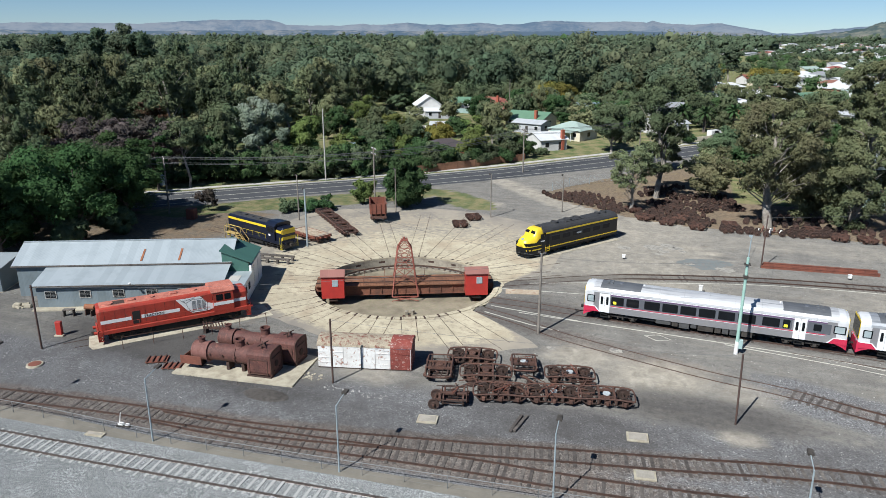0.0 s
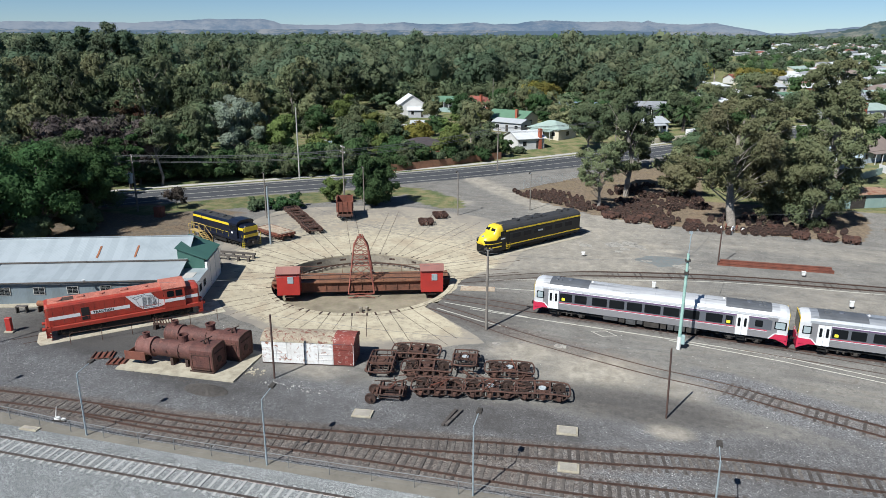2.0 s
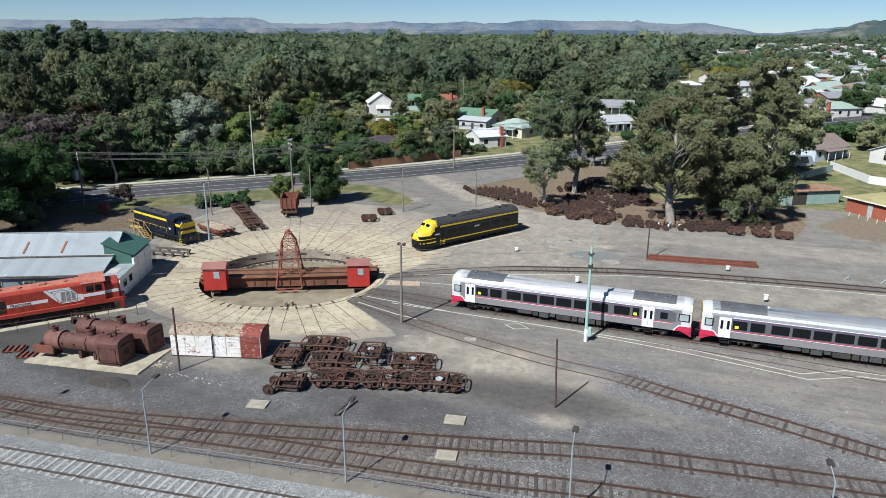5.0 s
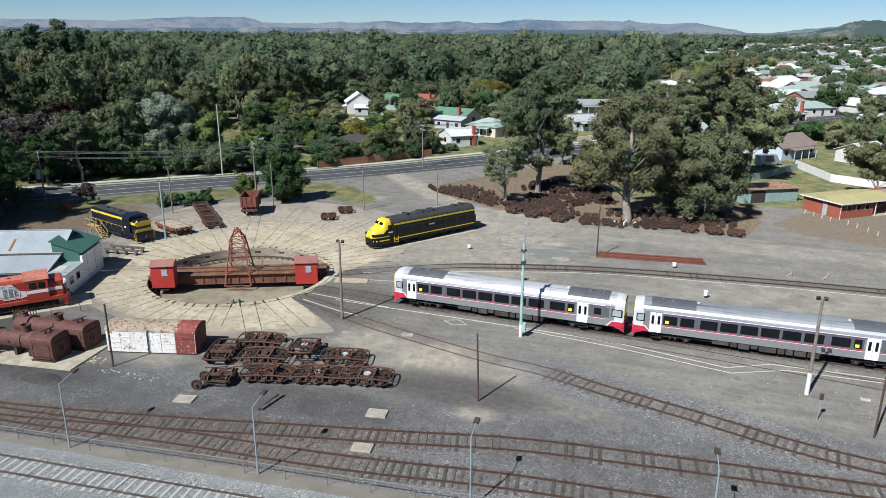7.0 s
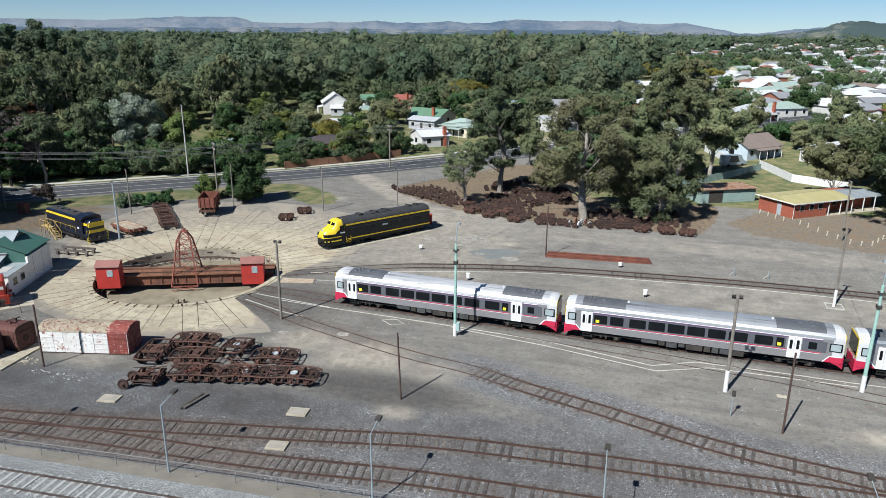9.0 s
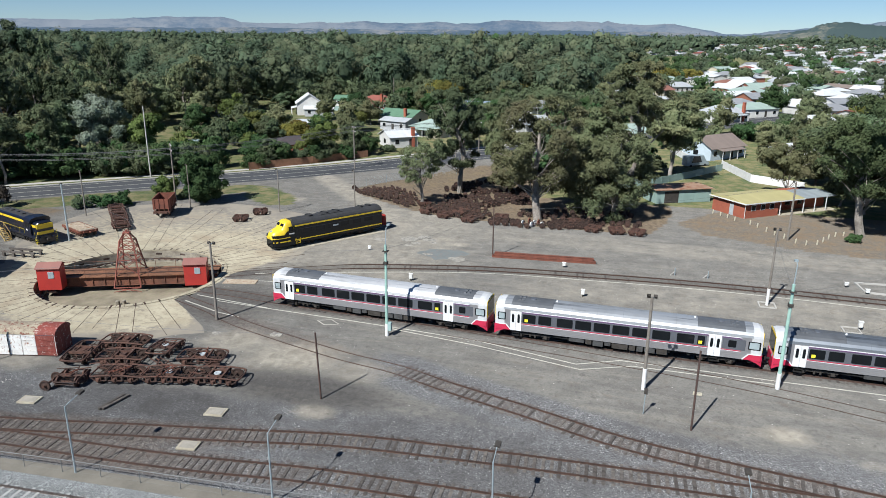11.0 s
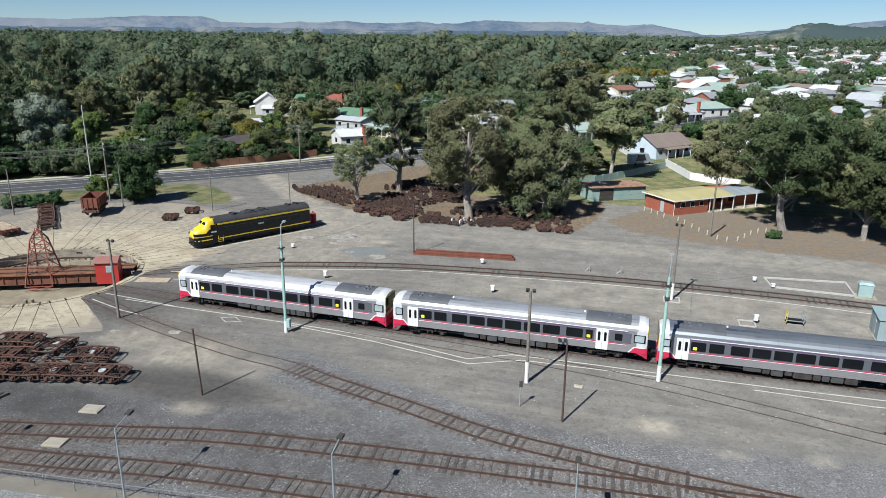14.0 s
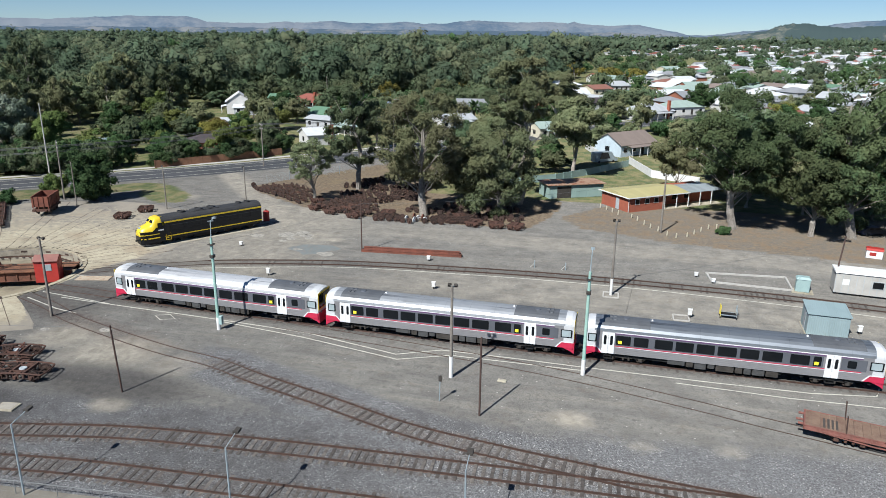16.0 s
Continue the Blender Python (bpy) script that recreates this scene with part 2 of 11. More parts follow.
M = {}
M["ground"] = ground_material()
M["apron"] = apron_material()
M["concrete"] = worn("pale_concrete", (0.45, 0.405, 0.305), (0.24, 0.205, 0.15), (0.54, 0.495, 0.385), 0.9, 0.9, grain=18, vary=0.3)
M["pit_wall"] = worn("stained_concrete", (0.31, 0.275, 0.215), (0.145, 0.120, 0.092), (0.39, 0.355, 0.285), 0.8, 0.9, grain=15)
M["pit_floor"] = worn("pit_floor_earth", (0.285, 0.240, 0.172), (0.150, 0.122, 0.088), (0.165, 0.178, 0.085), 0.35, 0.95, grain=3)
M["drain"] = worn("drain_earth", (0.195, 0.176, 0.142), (0.140, 0.126, 0.102), (0.245, 0.222, 0.182), 0.5, 0.95, grain=10)
M["rail"] = worn("rail_steel", (0.092, 0.054, 0.041), (0.050, 0.033, 0.027), (0.150, 0.095, 0.070), 2.0, 0.6, 0.3, grain=25)
M["rail_bright"] = worn("running_rail", (0.125, 0.098, 0.086), (0.085, 0.064, 0.055), (0.34, 0.32, 0.30), 0.6, 0.42, 0.5, grain=8)
M["sleeper"] = worn("weathered_timber", (0.170, 0.148, 0.128), (0.036, 0.029, 0.026), (0.260, 0.236, 0.210), 2.5, 0.95, grain=22, vary=0.75)
M["sleeper_c"] = worn("concrete_sleeper", (0.40, 0.395, 0.375), (0.30, 0.295, 0.28), (0.47, 0.46, 0.44), 1.6, 0.9, grain=22, vary=0.3)
M["rust"] = worn("rusted_iron", (0.128, 0.060, 0.042), (0.052, 0.028, 0.022), (0.280, 0.155, 0.105), 2.2, 0.85, 0.15, grain=14, bump=0.5, vary=0.6)
M["rust_dark"] = worn("dark_rusted_iron", (0.074, 0.041, 0.031), (0.032, 0.022, 0.018), (0.155, 0.078, 0.052), 1.6, 0.85, 0.15, grain=12, bump=0.5, vary=0.6)
M["rust_red"] = worn("red_oxide", (0.195, 0.062, 0.038), (0.105, 0.038, 0.026), (0.29, 0.12, 0.075), 1.1, 0.8, 0.05, grain=12, bump=0.4)
M["rust_orange"] = worn("orange_rust", (0.28, 0.105, 0.048), (0.165, 0.062, 0.034), (0.40, 0.19, 0.095), 1.2, 0.85, 0.05, grain=10, bump=0.4)
M["boiler"] = worn("boiler_plate_rust", (0.112, 0.043, 0.034), (0.060, 0.027, 0.023), (0.185, 0.086, 0.066), 1.1, 0.75, 0.1, rust=(0.165, 0.068, 0.050), rust_from=0.56, grain=7, bump=0.35)
M["smokebox"] = worn("pink_oxide_plate", (0.190, 0.082, 0.066), (0.120, 0.050, 0.040), (0.260, 0.135, 0.112), 1.0, 0.8, 0.05, rust=(0.15, 0.052, 0.035), rust_from=0.6, grain=7, bump=0.35)
M["deck_iron"] = worn("rusty_deck_plate", (0.230, 0.098, 0.050), (0.095, 0.045, 0.028), (0.33, 0.185, 0.105), 0.7, 0.85, 0.05, grain=9, bump=0.3)
M["table_iron"] = worn("turntable_iron", (0.175, 0.066, 0.038), (0.080, 0.036, 0.024), (0.28, 0.135, 0.075), 0.9, 0.8, 0.05, grain=10, bump=0.3)
M["tower_red"] = worn("faded_red_iron", (0.270, 0.082, 0.056), (0.170, 0.052, 0.036), (0.34, 0.135, 0.100), 1.4, 0.75, 0.05, grain=10, bump=0.3)
M["hut_red"] = worn("red_paint_hut", (0.40, 0.030, 0.022), (0.31, 0.026, 0.020), (0.45, 0.06, 0.042), 1.0, 0.55, grain=20, bump=0.05)
M["hut_roof"] = corrugated("faded_red_roof", (0.28, 0.125, 0.100), (0.20, 0.085, 0.07), (0.38, 0.24, 0.19), pitch=0.2, metal=0.0, rough=0.7)
M["loco_red"] = worn("faded_red_paint", (0.37, 0.036, 0.020), (0.25, 0.028, 0.018), (0.44, 0.110, 0.065), 1.1, 0.5, rust=(0.24, 0.075, 0.045), rust_from=0.58, bump=0.05, grain=12)
M["loco_red_top"] = worn("sun_bleached_red", (0.46, 0.150, 0.100), (0.27, 0.070, 0.048), (0.56, 0.29, 0.22), 1.2, 0.75, rust=(0.20, 0.07, 0.05), rust_from=0.62, grain=8, bump=0.1)
M["white_paint"] = worn("white_paint", (0.76, 0.75, 0.72), (0.64, 0.63, 0.60), (0.80, 0.80, 0.78), 1.2, 0.5, bump=0.03)
M["logo_grey"] = worn("grey_painted_emblem", (0.42, 0.45, 0.48), (0.30, 0.33, 0.36), (0.62, 0.64, 0.66), 2.0, 0.5, bump=0.0)
M["yellow"] = worn("loco_yellow", (0.78, 0.55, 0.025), (0.70, 0.47, 0.022), (0.80, 0.60, 0.08), 1.0, 0.35, bump=0.0)
M["navy"] = worn("navy_paint", (0.008, 0.012, 0.026), (0.006, 0.008, 0.017), (0.016, 0.020, 0.034), 0.8, 0.3, bump=0.0)
M["loco_black"] = worn("black_blue_paint", (0.006, 0.007, 0.009), (0.004, 0.005, 0.006), (0.014, 0.015, 0.017), 0.8, 0.3, bump=0.0)
M["roof_dark"] = worn("sooty_roof", (0.040, 0.040, 0.042), (0.024, 0.024, 0.025), (0.070, 0.067, 0.064), 1.2, 0.7, bump=0.1, grain=10)
M["black"] = worn("black_underframe", (0.010, 0.0095, 0.009), (0.006, 0.006, 0.006), (0.030, 0.026, 0.022), 2.0, 0.85, bump=0.1)
M["grime"] = worn("brake_dust_grime", (0.048, 0.041, 0.035), (0.022, 0.019, 0.016), (0.100, 0.084, 0.068), 2.0, 0.8, bump=0.2)
M["wheel"] = worn("wheel_steel", (0.085, 0.062, 0.048), (0.045, 0.035, 0.03), (0.16, 0.125, 0.10), 2.0, 0.6, 0.4)
M["stainless"] = corrugated("fluted_stainless", (0.40, 0.388, 0.392), (0.30, 0.292, 0.298), (0.28, 0.27, 0.27), pitch=0.16, axis=2, rust_from=0.75, rough=0.36, metal=0.5, depth=0.012)
M["car_grey"] = worn("grey_car_paint", (0.120, 0.126, 0.142), (0.10, 0.105, 0.118), (0.150, 0.155, 0.168), 0.8, 0.35, 0.1, bump=0.0)
# Roof tones differ by soot, and by sun sheen put into the colour.
M["car_roof"] = train_roof("silver_roof", (0.64, 0.635, 0.63), (0.46, 0.46, 0.465), 0.35)
M["car_roof_grey"] = train_roof("grey_silver_roof", (0.33, 0.35, 0.37), (0.22, 0.235, 0.25), 0.7)
M["car_roof_mid"] = train_roof("dull_silver_roof", (0.47, 0.48, 0.49), (0.33, 0.34, 0.35), 0.5)
M["cab_silver"] = worn("pale_silver_paint", (0.64, 0.64, 0.64), (0.54, 0.54, 0.54), (0.70, 0.70, 0.70), 0.9, 0.35, 0.1, bump=0.0)
M["box_grey"] = worn("grey_equipment_box", (0.070, 0.070, 0.070), (0.035, 0.034, 0.033), (0.12, 0.115, 0.11), 1.6, 0.6, bump=0.1)
M["wagon_deck"] = worn("worn_wagon_boards", (0.235, 0.155, 0.105), (0.130, 0.070, 0.048), (0.36, 0.29, 0.22), 1.3, 0.9, grain=10, vary=0.4)
M["wagon_red"] = worn("faded_red_oxide", (0.235, 0.085, 0.064), (0.14, 0.052, 0.040), (0.34, 0.20, 0.16), 1.3, 0.8, grain=10)
M["car_roof_dark"] = worn("grey_roof_panel", (0.115, 0.120, 0.128), (0.085, 0.088, 0.094), (0.165, 0.168, 0.175), 0.8, 0.45, 0.1, bump=0.05)
M["car_white"] = worn("white_car_paint", (0.74, 0.74, 0.74), (0.66, 0.66, 0.66), (0.79, 0.79, 0.79), 0.8, 0.3, bump=0.0)
M["car_red"] = worn("crimson_car_paint", (0.52, 0.028, 0.072), (0.44, 0.025, 0.060), (0.57, 0.065, 0.11), 0.8, 0.3, bump=0.0)
M["purple"] = worn("purple_stripe", (0.135, 0.075, 0.155), (0.11, 0.06, 0.13), (0.18, 0.11, 0.20), 1.0, 0.4, bump=0.0)
M["sticker"] = worn("yellow_sticker", (0.80, 0.70, 0.03), (0.74, 0.62, 0.03), (0.80, 0.74, 0.15), 2.0, 0.5, bump=0.0)
M["glass"] = glassy("dark_window_glass", (0.006, 0.007, 0.008))
M["glass_cab"] = glassy("cab_window_glass", (0.20, 0.235, 0.24), 0.08)
M["lead"] = worn("grey_louvre", (0.42, 0.45, 0.46), (0.30, 0.33, 0.34), (0.55, 0.57, 0.58), 2.0, 0.5)
M["tin_wall"] = corrugated("blue_grey_wall_sheet", (0.195, 0.232, 0.250), (0.130, 0.155, 0.160), (0.17, 0.15, 0.12), rust_from=0.64, metal=0.15, rough=0.55)
M["tin_roof"] = corrugated("pale_roof_sheet", (0.40, 0.44, 0.455), (0.28, 0.315, 0.33), (0.36, 0.31, 0.25), rust_from=0.71, metal=0.25, rough=0.45)
M["tin_blue"] = corrugated("pale_blue_sheet", (0.30, 0.385, 0.395), (0.24, 0.31, 0.32), (0.27, 0.30, 0.29), pitch=0.2, metal=0.1, rough=0.5, depth=0.04)
M["tin_green"] = corrugated("green_sheet", (0.055, 0.135, 0.105), (0.04, 0.10, 0.08), (0.09, 0.13, 0.10), metal=0.05, rough=0.6)
M["tin_pale_green"] = corrugated("pale_green_sheet", (0.30, 0.40, 0.36), (0.22, 0.31, 0.28), (0.30, 0.24, 0.17), metal=0.05, rough=0.65)
M["tin_rusty"] = corrugated("rusting_roof_sheet", (0.37, 0.25, 0.17), (0.27, 0.14, 0.085), (0.24, 0.10, 0.055), rust_from=0.5, metal=0.05, rough=0.8)
M["van_roof"] = worn("flaking_van_roof", (0.37, 0.32, 0.23), (0.20, 0.150, 0.105), (0.46, 0.42, 0.33), 1.3, 0.85, rust=(0.165, 0.060, 0.042), rust_from=0.515, grain=9)
M["van_white"] = worn("flaking_white_paint", (0.70, 0.69, 0.66), (0.56, 0.53, 0.49), (0.74, 0.73, 0.70), 1.2, 0.75, rust=(0.27, 0.12, 0.075), rust_from=0.560, grain=10)
M["van_red"] = worn("faded_maroon_paint", (0.22, 0.042, 0.030), (0.14, 0.034, 0.026), (0.30, 0.11, 0.085), 1.3, 0.8, rust=(0.50, 0.42, 0.37), rust_from=0.565, grain=9)
M["pole_wood"] = worn("grey_timber_pole", (0.22, 0.195, 0.165), (0.13, 0.11, 0.092), (0.31, 0.28, 0.245), 1.4, 0.9, grain=14)
M["pole_brown"] = worn("rust_brown_post", (0.085, 0.050, 0.040), (0.052, 0.034, 0.03), (0.13, 0.08, 0.06), 1.4, 0.85, grain=14)
M["pole_green"] = worn("mint_green_steel", (0.34, 0.52, 0.44), (0.26, 0.42, 0.36), (0.44, 0.60, 0.53), 1.4, 0.6, grain=12)
M["fence_grey"] = worn("dull_fence_steel", (0.20, 0.205, 0.20), (0.14, 0.145, 0.14), (0.28, 0.285, 0.28), 2.0, 0.6, 0.2, grain=14)
M["step_tan"] = worn("faded_ochre_steel", (0.46, 0.325, 0.115), (0.32, 0.21, 0.08), (0.54, 0.42, 0.20), 1.6, 0.7, grain=12)
M["galv"] = worn("galvanised_steel", (0.36, 0.42, 0.44), (0.28, 0.33, 0.35), (0.46, 0.51, 0.52), 2.0, 0.5, 0.3, grain=14)
M["wire"] = worn("wire_grey", (0.11, 0.11, 0.11), (0.07, 0.07, 0.07), (0.16, 0.16, 0.16), 3.0, 0.5, bump=0.0)
M["line_paint"] = worn("road_line_paint", (0.52, 0.50, 0.42), (0.38, 0.36, 0.31), (0.60, 0.58, 0.50), 1.2, 0.85, rust=(0.22, 0.21, 0.185), rust_from=0.57, grain=12)
M["asphalt"] = worn("road_asphalt", (0.058, 0.060, 0.065), (0.042, 0.044, 0.048), (0.080, 0.081, 0.084), 0.12, 0.9, grain=5, bump=0.15)
M["kerb"] = worn("kerb_concrete", (0.46, 0.44, 0.40), (0.36, 0.34, 0.31), (0.54, 0.52, 0.48), 0.8, 0.9)
M["brick"] = worn("red_brick", (0.34, 0.095, 0.052), (0.27, 0.075, 0.045), (0.40, 0.15, 0.09), 1.0, 0.9, grain=14)
M["roof_mustard"] = corrugated("mustard_roof_sheet", (0.44, 0.39, 0.19), (0.36, 0.32, 0.155), (0.36, 0.28, 0.16), pitch=0.25, metal=0.0, rough=0.7)
M["green_box"] = worn("pale_green_steel", (0.33, 0.45, 0.43), (0.26, 0.36, 0.35), (0.42, 0.53, 0.51), 1.2, 0.5)
M["flood_yellow"] = worn("safety_yellow", (0.70, 0.55, 0.03), (0.58, 0.45, 0.03), (0.74, 0.60, 0.12), 2.0, 0.6)
M["ballast"] = stones("pale_ballast_bed", (0.165, 0.172, 0.170), (0.49, 0.500, 0.488), 12.5)
M["bark"] = worn("pale_gum_bark", (0.30, 0.265, 0.225), (0.15, 0.125, 0.102), (0.46, 0.43, 0.385), 0.7, 0.95, grain=5)
M["bark_dark"] = worn("grey_brown_bark", (0.135, 0.108, 0.085), (0.075, 0.06, 0.048), (0.20, 0.17, 0.14), 0.8, 0.95, grain=5)
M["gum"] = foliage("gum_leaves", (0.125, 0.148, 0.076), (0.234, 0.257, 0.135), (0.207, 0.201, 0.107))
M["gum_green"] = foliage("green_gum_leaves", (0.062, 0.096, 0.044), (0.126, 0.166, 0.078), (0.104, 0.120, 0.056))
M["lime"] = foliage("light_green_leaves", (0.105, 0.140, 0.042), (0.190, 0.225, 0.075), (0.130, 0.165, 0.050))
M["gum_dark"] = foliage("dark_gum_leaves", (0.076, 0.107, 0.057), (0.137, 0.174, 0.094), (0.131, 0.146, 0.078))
# Bluer than the near gums: a little distance haze is in the leaf colour.
M["gum_far"] = foliage("haze_tinted_gum_leaves", (0.066, 0.100, 0.060), (0.114, 0.150, 0.090), (0.098, 0.120, 0.074))
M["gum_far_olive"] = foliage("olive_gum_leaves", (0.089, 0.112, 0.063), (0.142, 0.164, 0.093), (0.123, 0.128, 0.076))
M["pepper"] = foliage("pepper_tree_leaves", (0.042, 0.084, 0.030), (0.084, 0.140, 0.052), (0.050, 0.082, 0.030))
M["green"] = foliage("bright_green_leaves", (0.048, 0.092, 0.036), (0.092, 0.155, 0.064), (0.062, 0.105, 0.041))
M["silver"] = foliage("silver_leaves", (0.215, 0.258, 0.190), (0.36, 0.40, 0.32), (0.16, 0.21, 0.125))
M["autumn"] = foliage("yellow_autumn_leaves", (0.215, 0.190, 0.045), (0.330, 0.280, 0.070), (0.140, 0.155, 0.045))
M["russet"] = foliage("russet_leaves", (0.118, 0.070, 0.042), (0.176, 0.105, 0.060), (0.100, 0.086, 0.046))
M["lid_concrete"] = worn("grey_lid_concrete", (0.345, 0.315, 0.262), (0.250, 0.225, 0.185), (0.42, 0.39, 0.33), 1.5, 0.9, grain=14)
M["deck_flaking"] = worn("flaking_deck_boards", (0.47, 0.39, 0.29), (0.33, 0.25, 0.17), (0.54, 0.47, 0.37), 0.9, 0.9, rust=(0.27, 0.115, 0.06), rust_from=0.54, grain=9, vary=0.3)
M["twigs_dark"] = foliage("bare_brown_twigs", (0.048, 0.038, 0.033), (0.080, 0.062, 0.052), (0.052, 0.044, 0.036), 0.1)
M["twigs"] = foliage("bare_purple_twigs", (0.102, 0.082, 0.079), (0.156, 0.126, 0.120), (0.090, 0.078, 0.066), 0.1)


# ---- mesh helpers ----
def finish(name, bm, material, smooth=False):
    me = bpy.data.meshes.new(name)
    bm.to_mesh(me)
    bm.free()
    me.materials.append(material)
    if smooth:
        me.shade_smooth()
    return me


def part(name, bm, material, parent, label="", smooth=False):
    ob = new(name, finish(name, bm, material, smooth))
    ob.parent = parent
    if label:
        tagged(ob, label)
    return ob


def thing(name, m, label, category, group="", kind=""):
    ob = new(name)
    ob.empty_display_size = 0.5
    ob.matrix_world = m
    return tagged(ob, label, category, group, kind)


def solo(name, bm, material, label, category, group="", kind="", m=None, smooth=False):
    ob = new(name, finish(name, bm, material, smooth))
    if m is not None:
        ob.matrix_world = m
    return tagged(ob, label, category, group, kind)


def BM():
    return bmesh.new()


def box(bm, x0, x1, y0, y1, z0, z1, bevel=0.0, m=None):
    vs = [bm.verts.new(((x0, x1)[i & 1], (y0, y1)[i >> 1 & 1], (z0, z1)[i >> 2 & 1])) for i in range(8)]
    fs = [bm.faces.new([vs[i] for i in q]) for q in ((0, 2, 3, 1), (4, 5, 7, 6), (0, 1, 5, 4), (2, 6, 7, 3), (0, 4, 6, 2), (1, 3, 7, 5))]
    if bevel:
        es = list({e for f in fs for e in f.edges})
        out = bmesh.ops.bevel(bm, geom=es, offset=bevel, segments=1, affect="EDGES", profile=0.5)
        vs = list({v for f in out["faces"] for v in f.verts} | {v for v in vs if v.is_valid})
    if m is not None:
        for v in vs:
            v.co = m @ v.co
    return bm


def bar(bm, a, b, w, h=None):
    """A square bar from a to b."""
    a, b = Vector(a), Vector(b)
    d = b - a
    m = Matrix.Translation(a) @ d.to_track_quat("Z", "Y").to_matrix().to_4x4()
    h = h or w
    return box(bm, -w / 2, w / 2, -h / 2, h / 2, 0, d.length, m=m)


def rod(bm, a, b, r0, r1=None, n=8, caps=True):
    """A round bar from a to b."""
    a, b = Vector(a), Vector(b)
    r1 = r0 if r1 is None else r1
    m = Matrix.Translation(a) @ (b - a).to_track_quat("Z", "Y").to_matrix().to_4x4()
    L = (b - a).length
    lo = [bm.verts.new(m @ Vector((r0 * math.cos(2 * math.pi * i / n), r0 * math.sin(2 * math.pi * i / n), 0))) for i in range(n)]
    hi = [bm.verts.new(m @ Vector((r1 * math.cos(2 * math.pi * i / n), r1 * math.sin(2 * math.pi * i / n), L))) for i in range(n)]
    for i in range(n):
        bm.faces.new((lo[i], lo[(i + 1) % n], hi[(i + 1) % n], hi[i]))
    if caps:
        bm.faces.new(lo[::-1])
        bm.faces.new(hi)
    return bm


def turned(bm, profile, m=None, n=20):
    """A body turned about its local x axis; profile: (x, radius)."""
    m = m or Matrix()
    rings = []
    for x, r in profile:
        if r < 1e-4:
            rings.append([bm.verts.new(m @ Vector((x, 0, 0)))])
        else:
            rings.append([bm.verts.new(m @ Vector((x, r * math.cos(2 * math.pi * i / n), r * math.sin(2 * math.pi * i / n)))) for i in range(n)])
    for a, b in zip(rings, rings[1:]):
        for i in range(n):
            j = (i + 1) % n
            if len(a) == 1 and len(b) == 1:
                continue
            if len(a) == 1:
                bm.faces.new((a[0], b[j], b[i]))
            elif len(b) == 1:
                bm.faces.new((a[i], a[j], b[0]))
            else:
                bm.faces.new((a[i], a[j], b[j], b[i]))
    bmesh.ops.recalc_face_normals(bm, faces=bm.faces)
    return bm


def loft(bm, rings, closed=True, caps=True):
    """A skin through rings of equally many points."""
    vr = [[bm.verts.new(p) for p in ring] for ring in rings]
    n = len(vr[0])
    for a, b in zip(vr, vr[1:]):
        for i in range(n if closed else n - 1):
            j = (i + 1) % n
            bm.faces.new((a[i], a[j], b[j], b[i]))
    if caps and closed:
        bm.faces.new(vr[0][::-1])
        bm.faces.new(vr[-1])
    bmesh.ops.recalc_face_normals(bm, faces=bm.faces)
    return bm


def extrude(bm, outline, x0, x1):
    """A closed outline (y, z) drawn out along x."""
    return loft(bm, [[(x, y, z) for y, z in outline] for x in (x0, x1)])


def plate(bm, outline, y, t):
    """A closed outline (x, z), a plate at y with thickness t towards -y."""
    return loft(bm, [[(x, y, z) for x, z in outline], [(x, y - t, z) for x, z in outline]])


def tube(bm, pts, r0, r1=None, n=6):
    """A tapered tube along points."""
    r1 = r0 if r1 is None else r1
    pts = [Vector(p) for p in pts]
    rings = []
    for i, p in enumerate(pts):
        d = (pts[min(i + 1, len(pts) - 1)] - pts[max(i - 1, 0)]).normalized()
        q = d.to_track_quat("Z", "Y")
        r = r0 + (r1 - r0) * i / (len(pts) - 1)
        rings.append([p + q @ Vector((r * math.cos(2 * math.pi * k / n), r * math.sin(2 * math.pi * k / n), 0)) for k in range(n)])
    return loft(bm, rings)


def flat(bm, outline, z0, z1):
    """A closed outline (x, y), a slab from z0 to z1."""
    return loft(bm, [[(x, y, z0) for x, y in outline], [(x, y, z1) for x, y in outline]])


def curve_through(pts, step=1.0):
    """Points at even steps on a smooth line through pts (x, y)."""
    p = [Vector((*q, 0)).xy for q in pts]
    p = [2 * p[0] - p[1], *p, 2 * p[-1] - p[-2]]
    fine = []
    for i in range(1, len(p) - 2):
        a, b, c, d = p[i - 1:i + 3]
        for s in range(40):
            t = s / 40
            fine.append(0.5 * ((2 * b) + (c - a) * t + (2 * a - 5 * b + 4 * c - d) * t * t + (3 * b - a - 3 * c + d) * t ** 3))
    fine.append(p[-2])
    out, need = [fine[0]], step
    for a, b in zip(fine, fine[1:]):
        L = (b - a).length
        while L >= need:
            a = a + (b - a) * (need / L)
            out.append(a)
            L = (b - a).length
            need = step
        need -= L
    return out


def normals_of(line):
    out = []
    for i in range(len(line)):
        d = (line[min(i + 1, len(line) - 1)] - line[max(i - 1, 0)]).normalized()
        out.append(Vector((-d.y, d.x)))
    return out


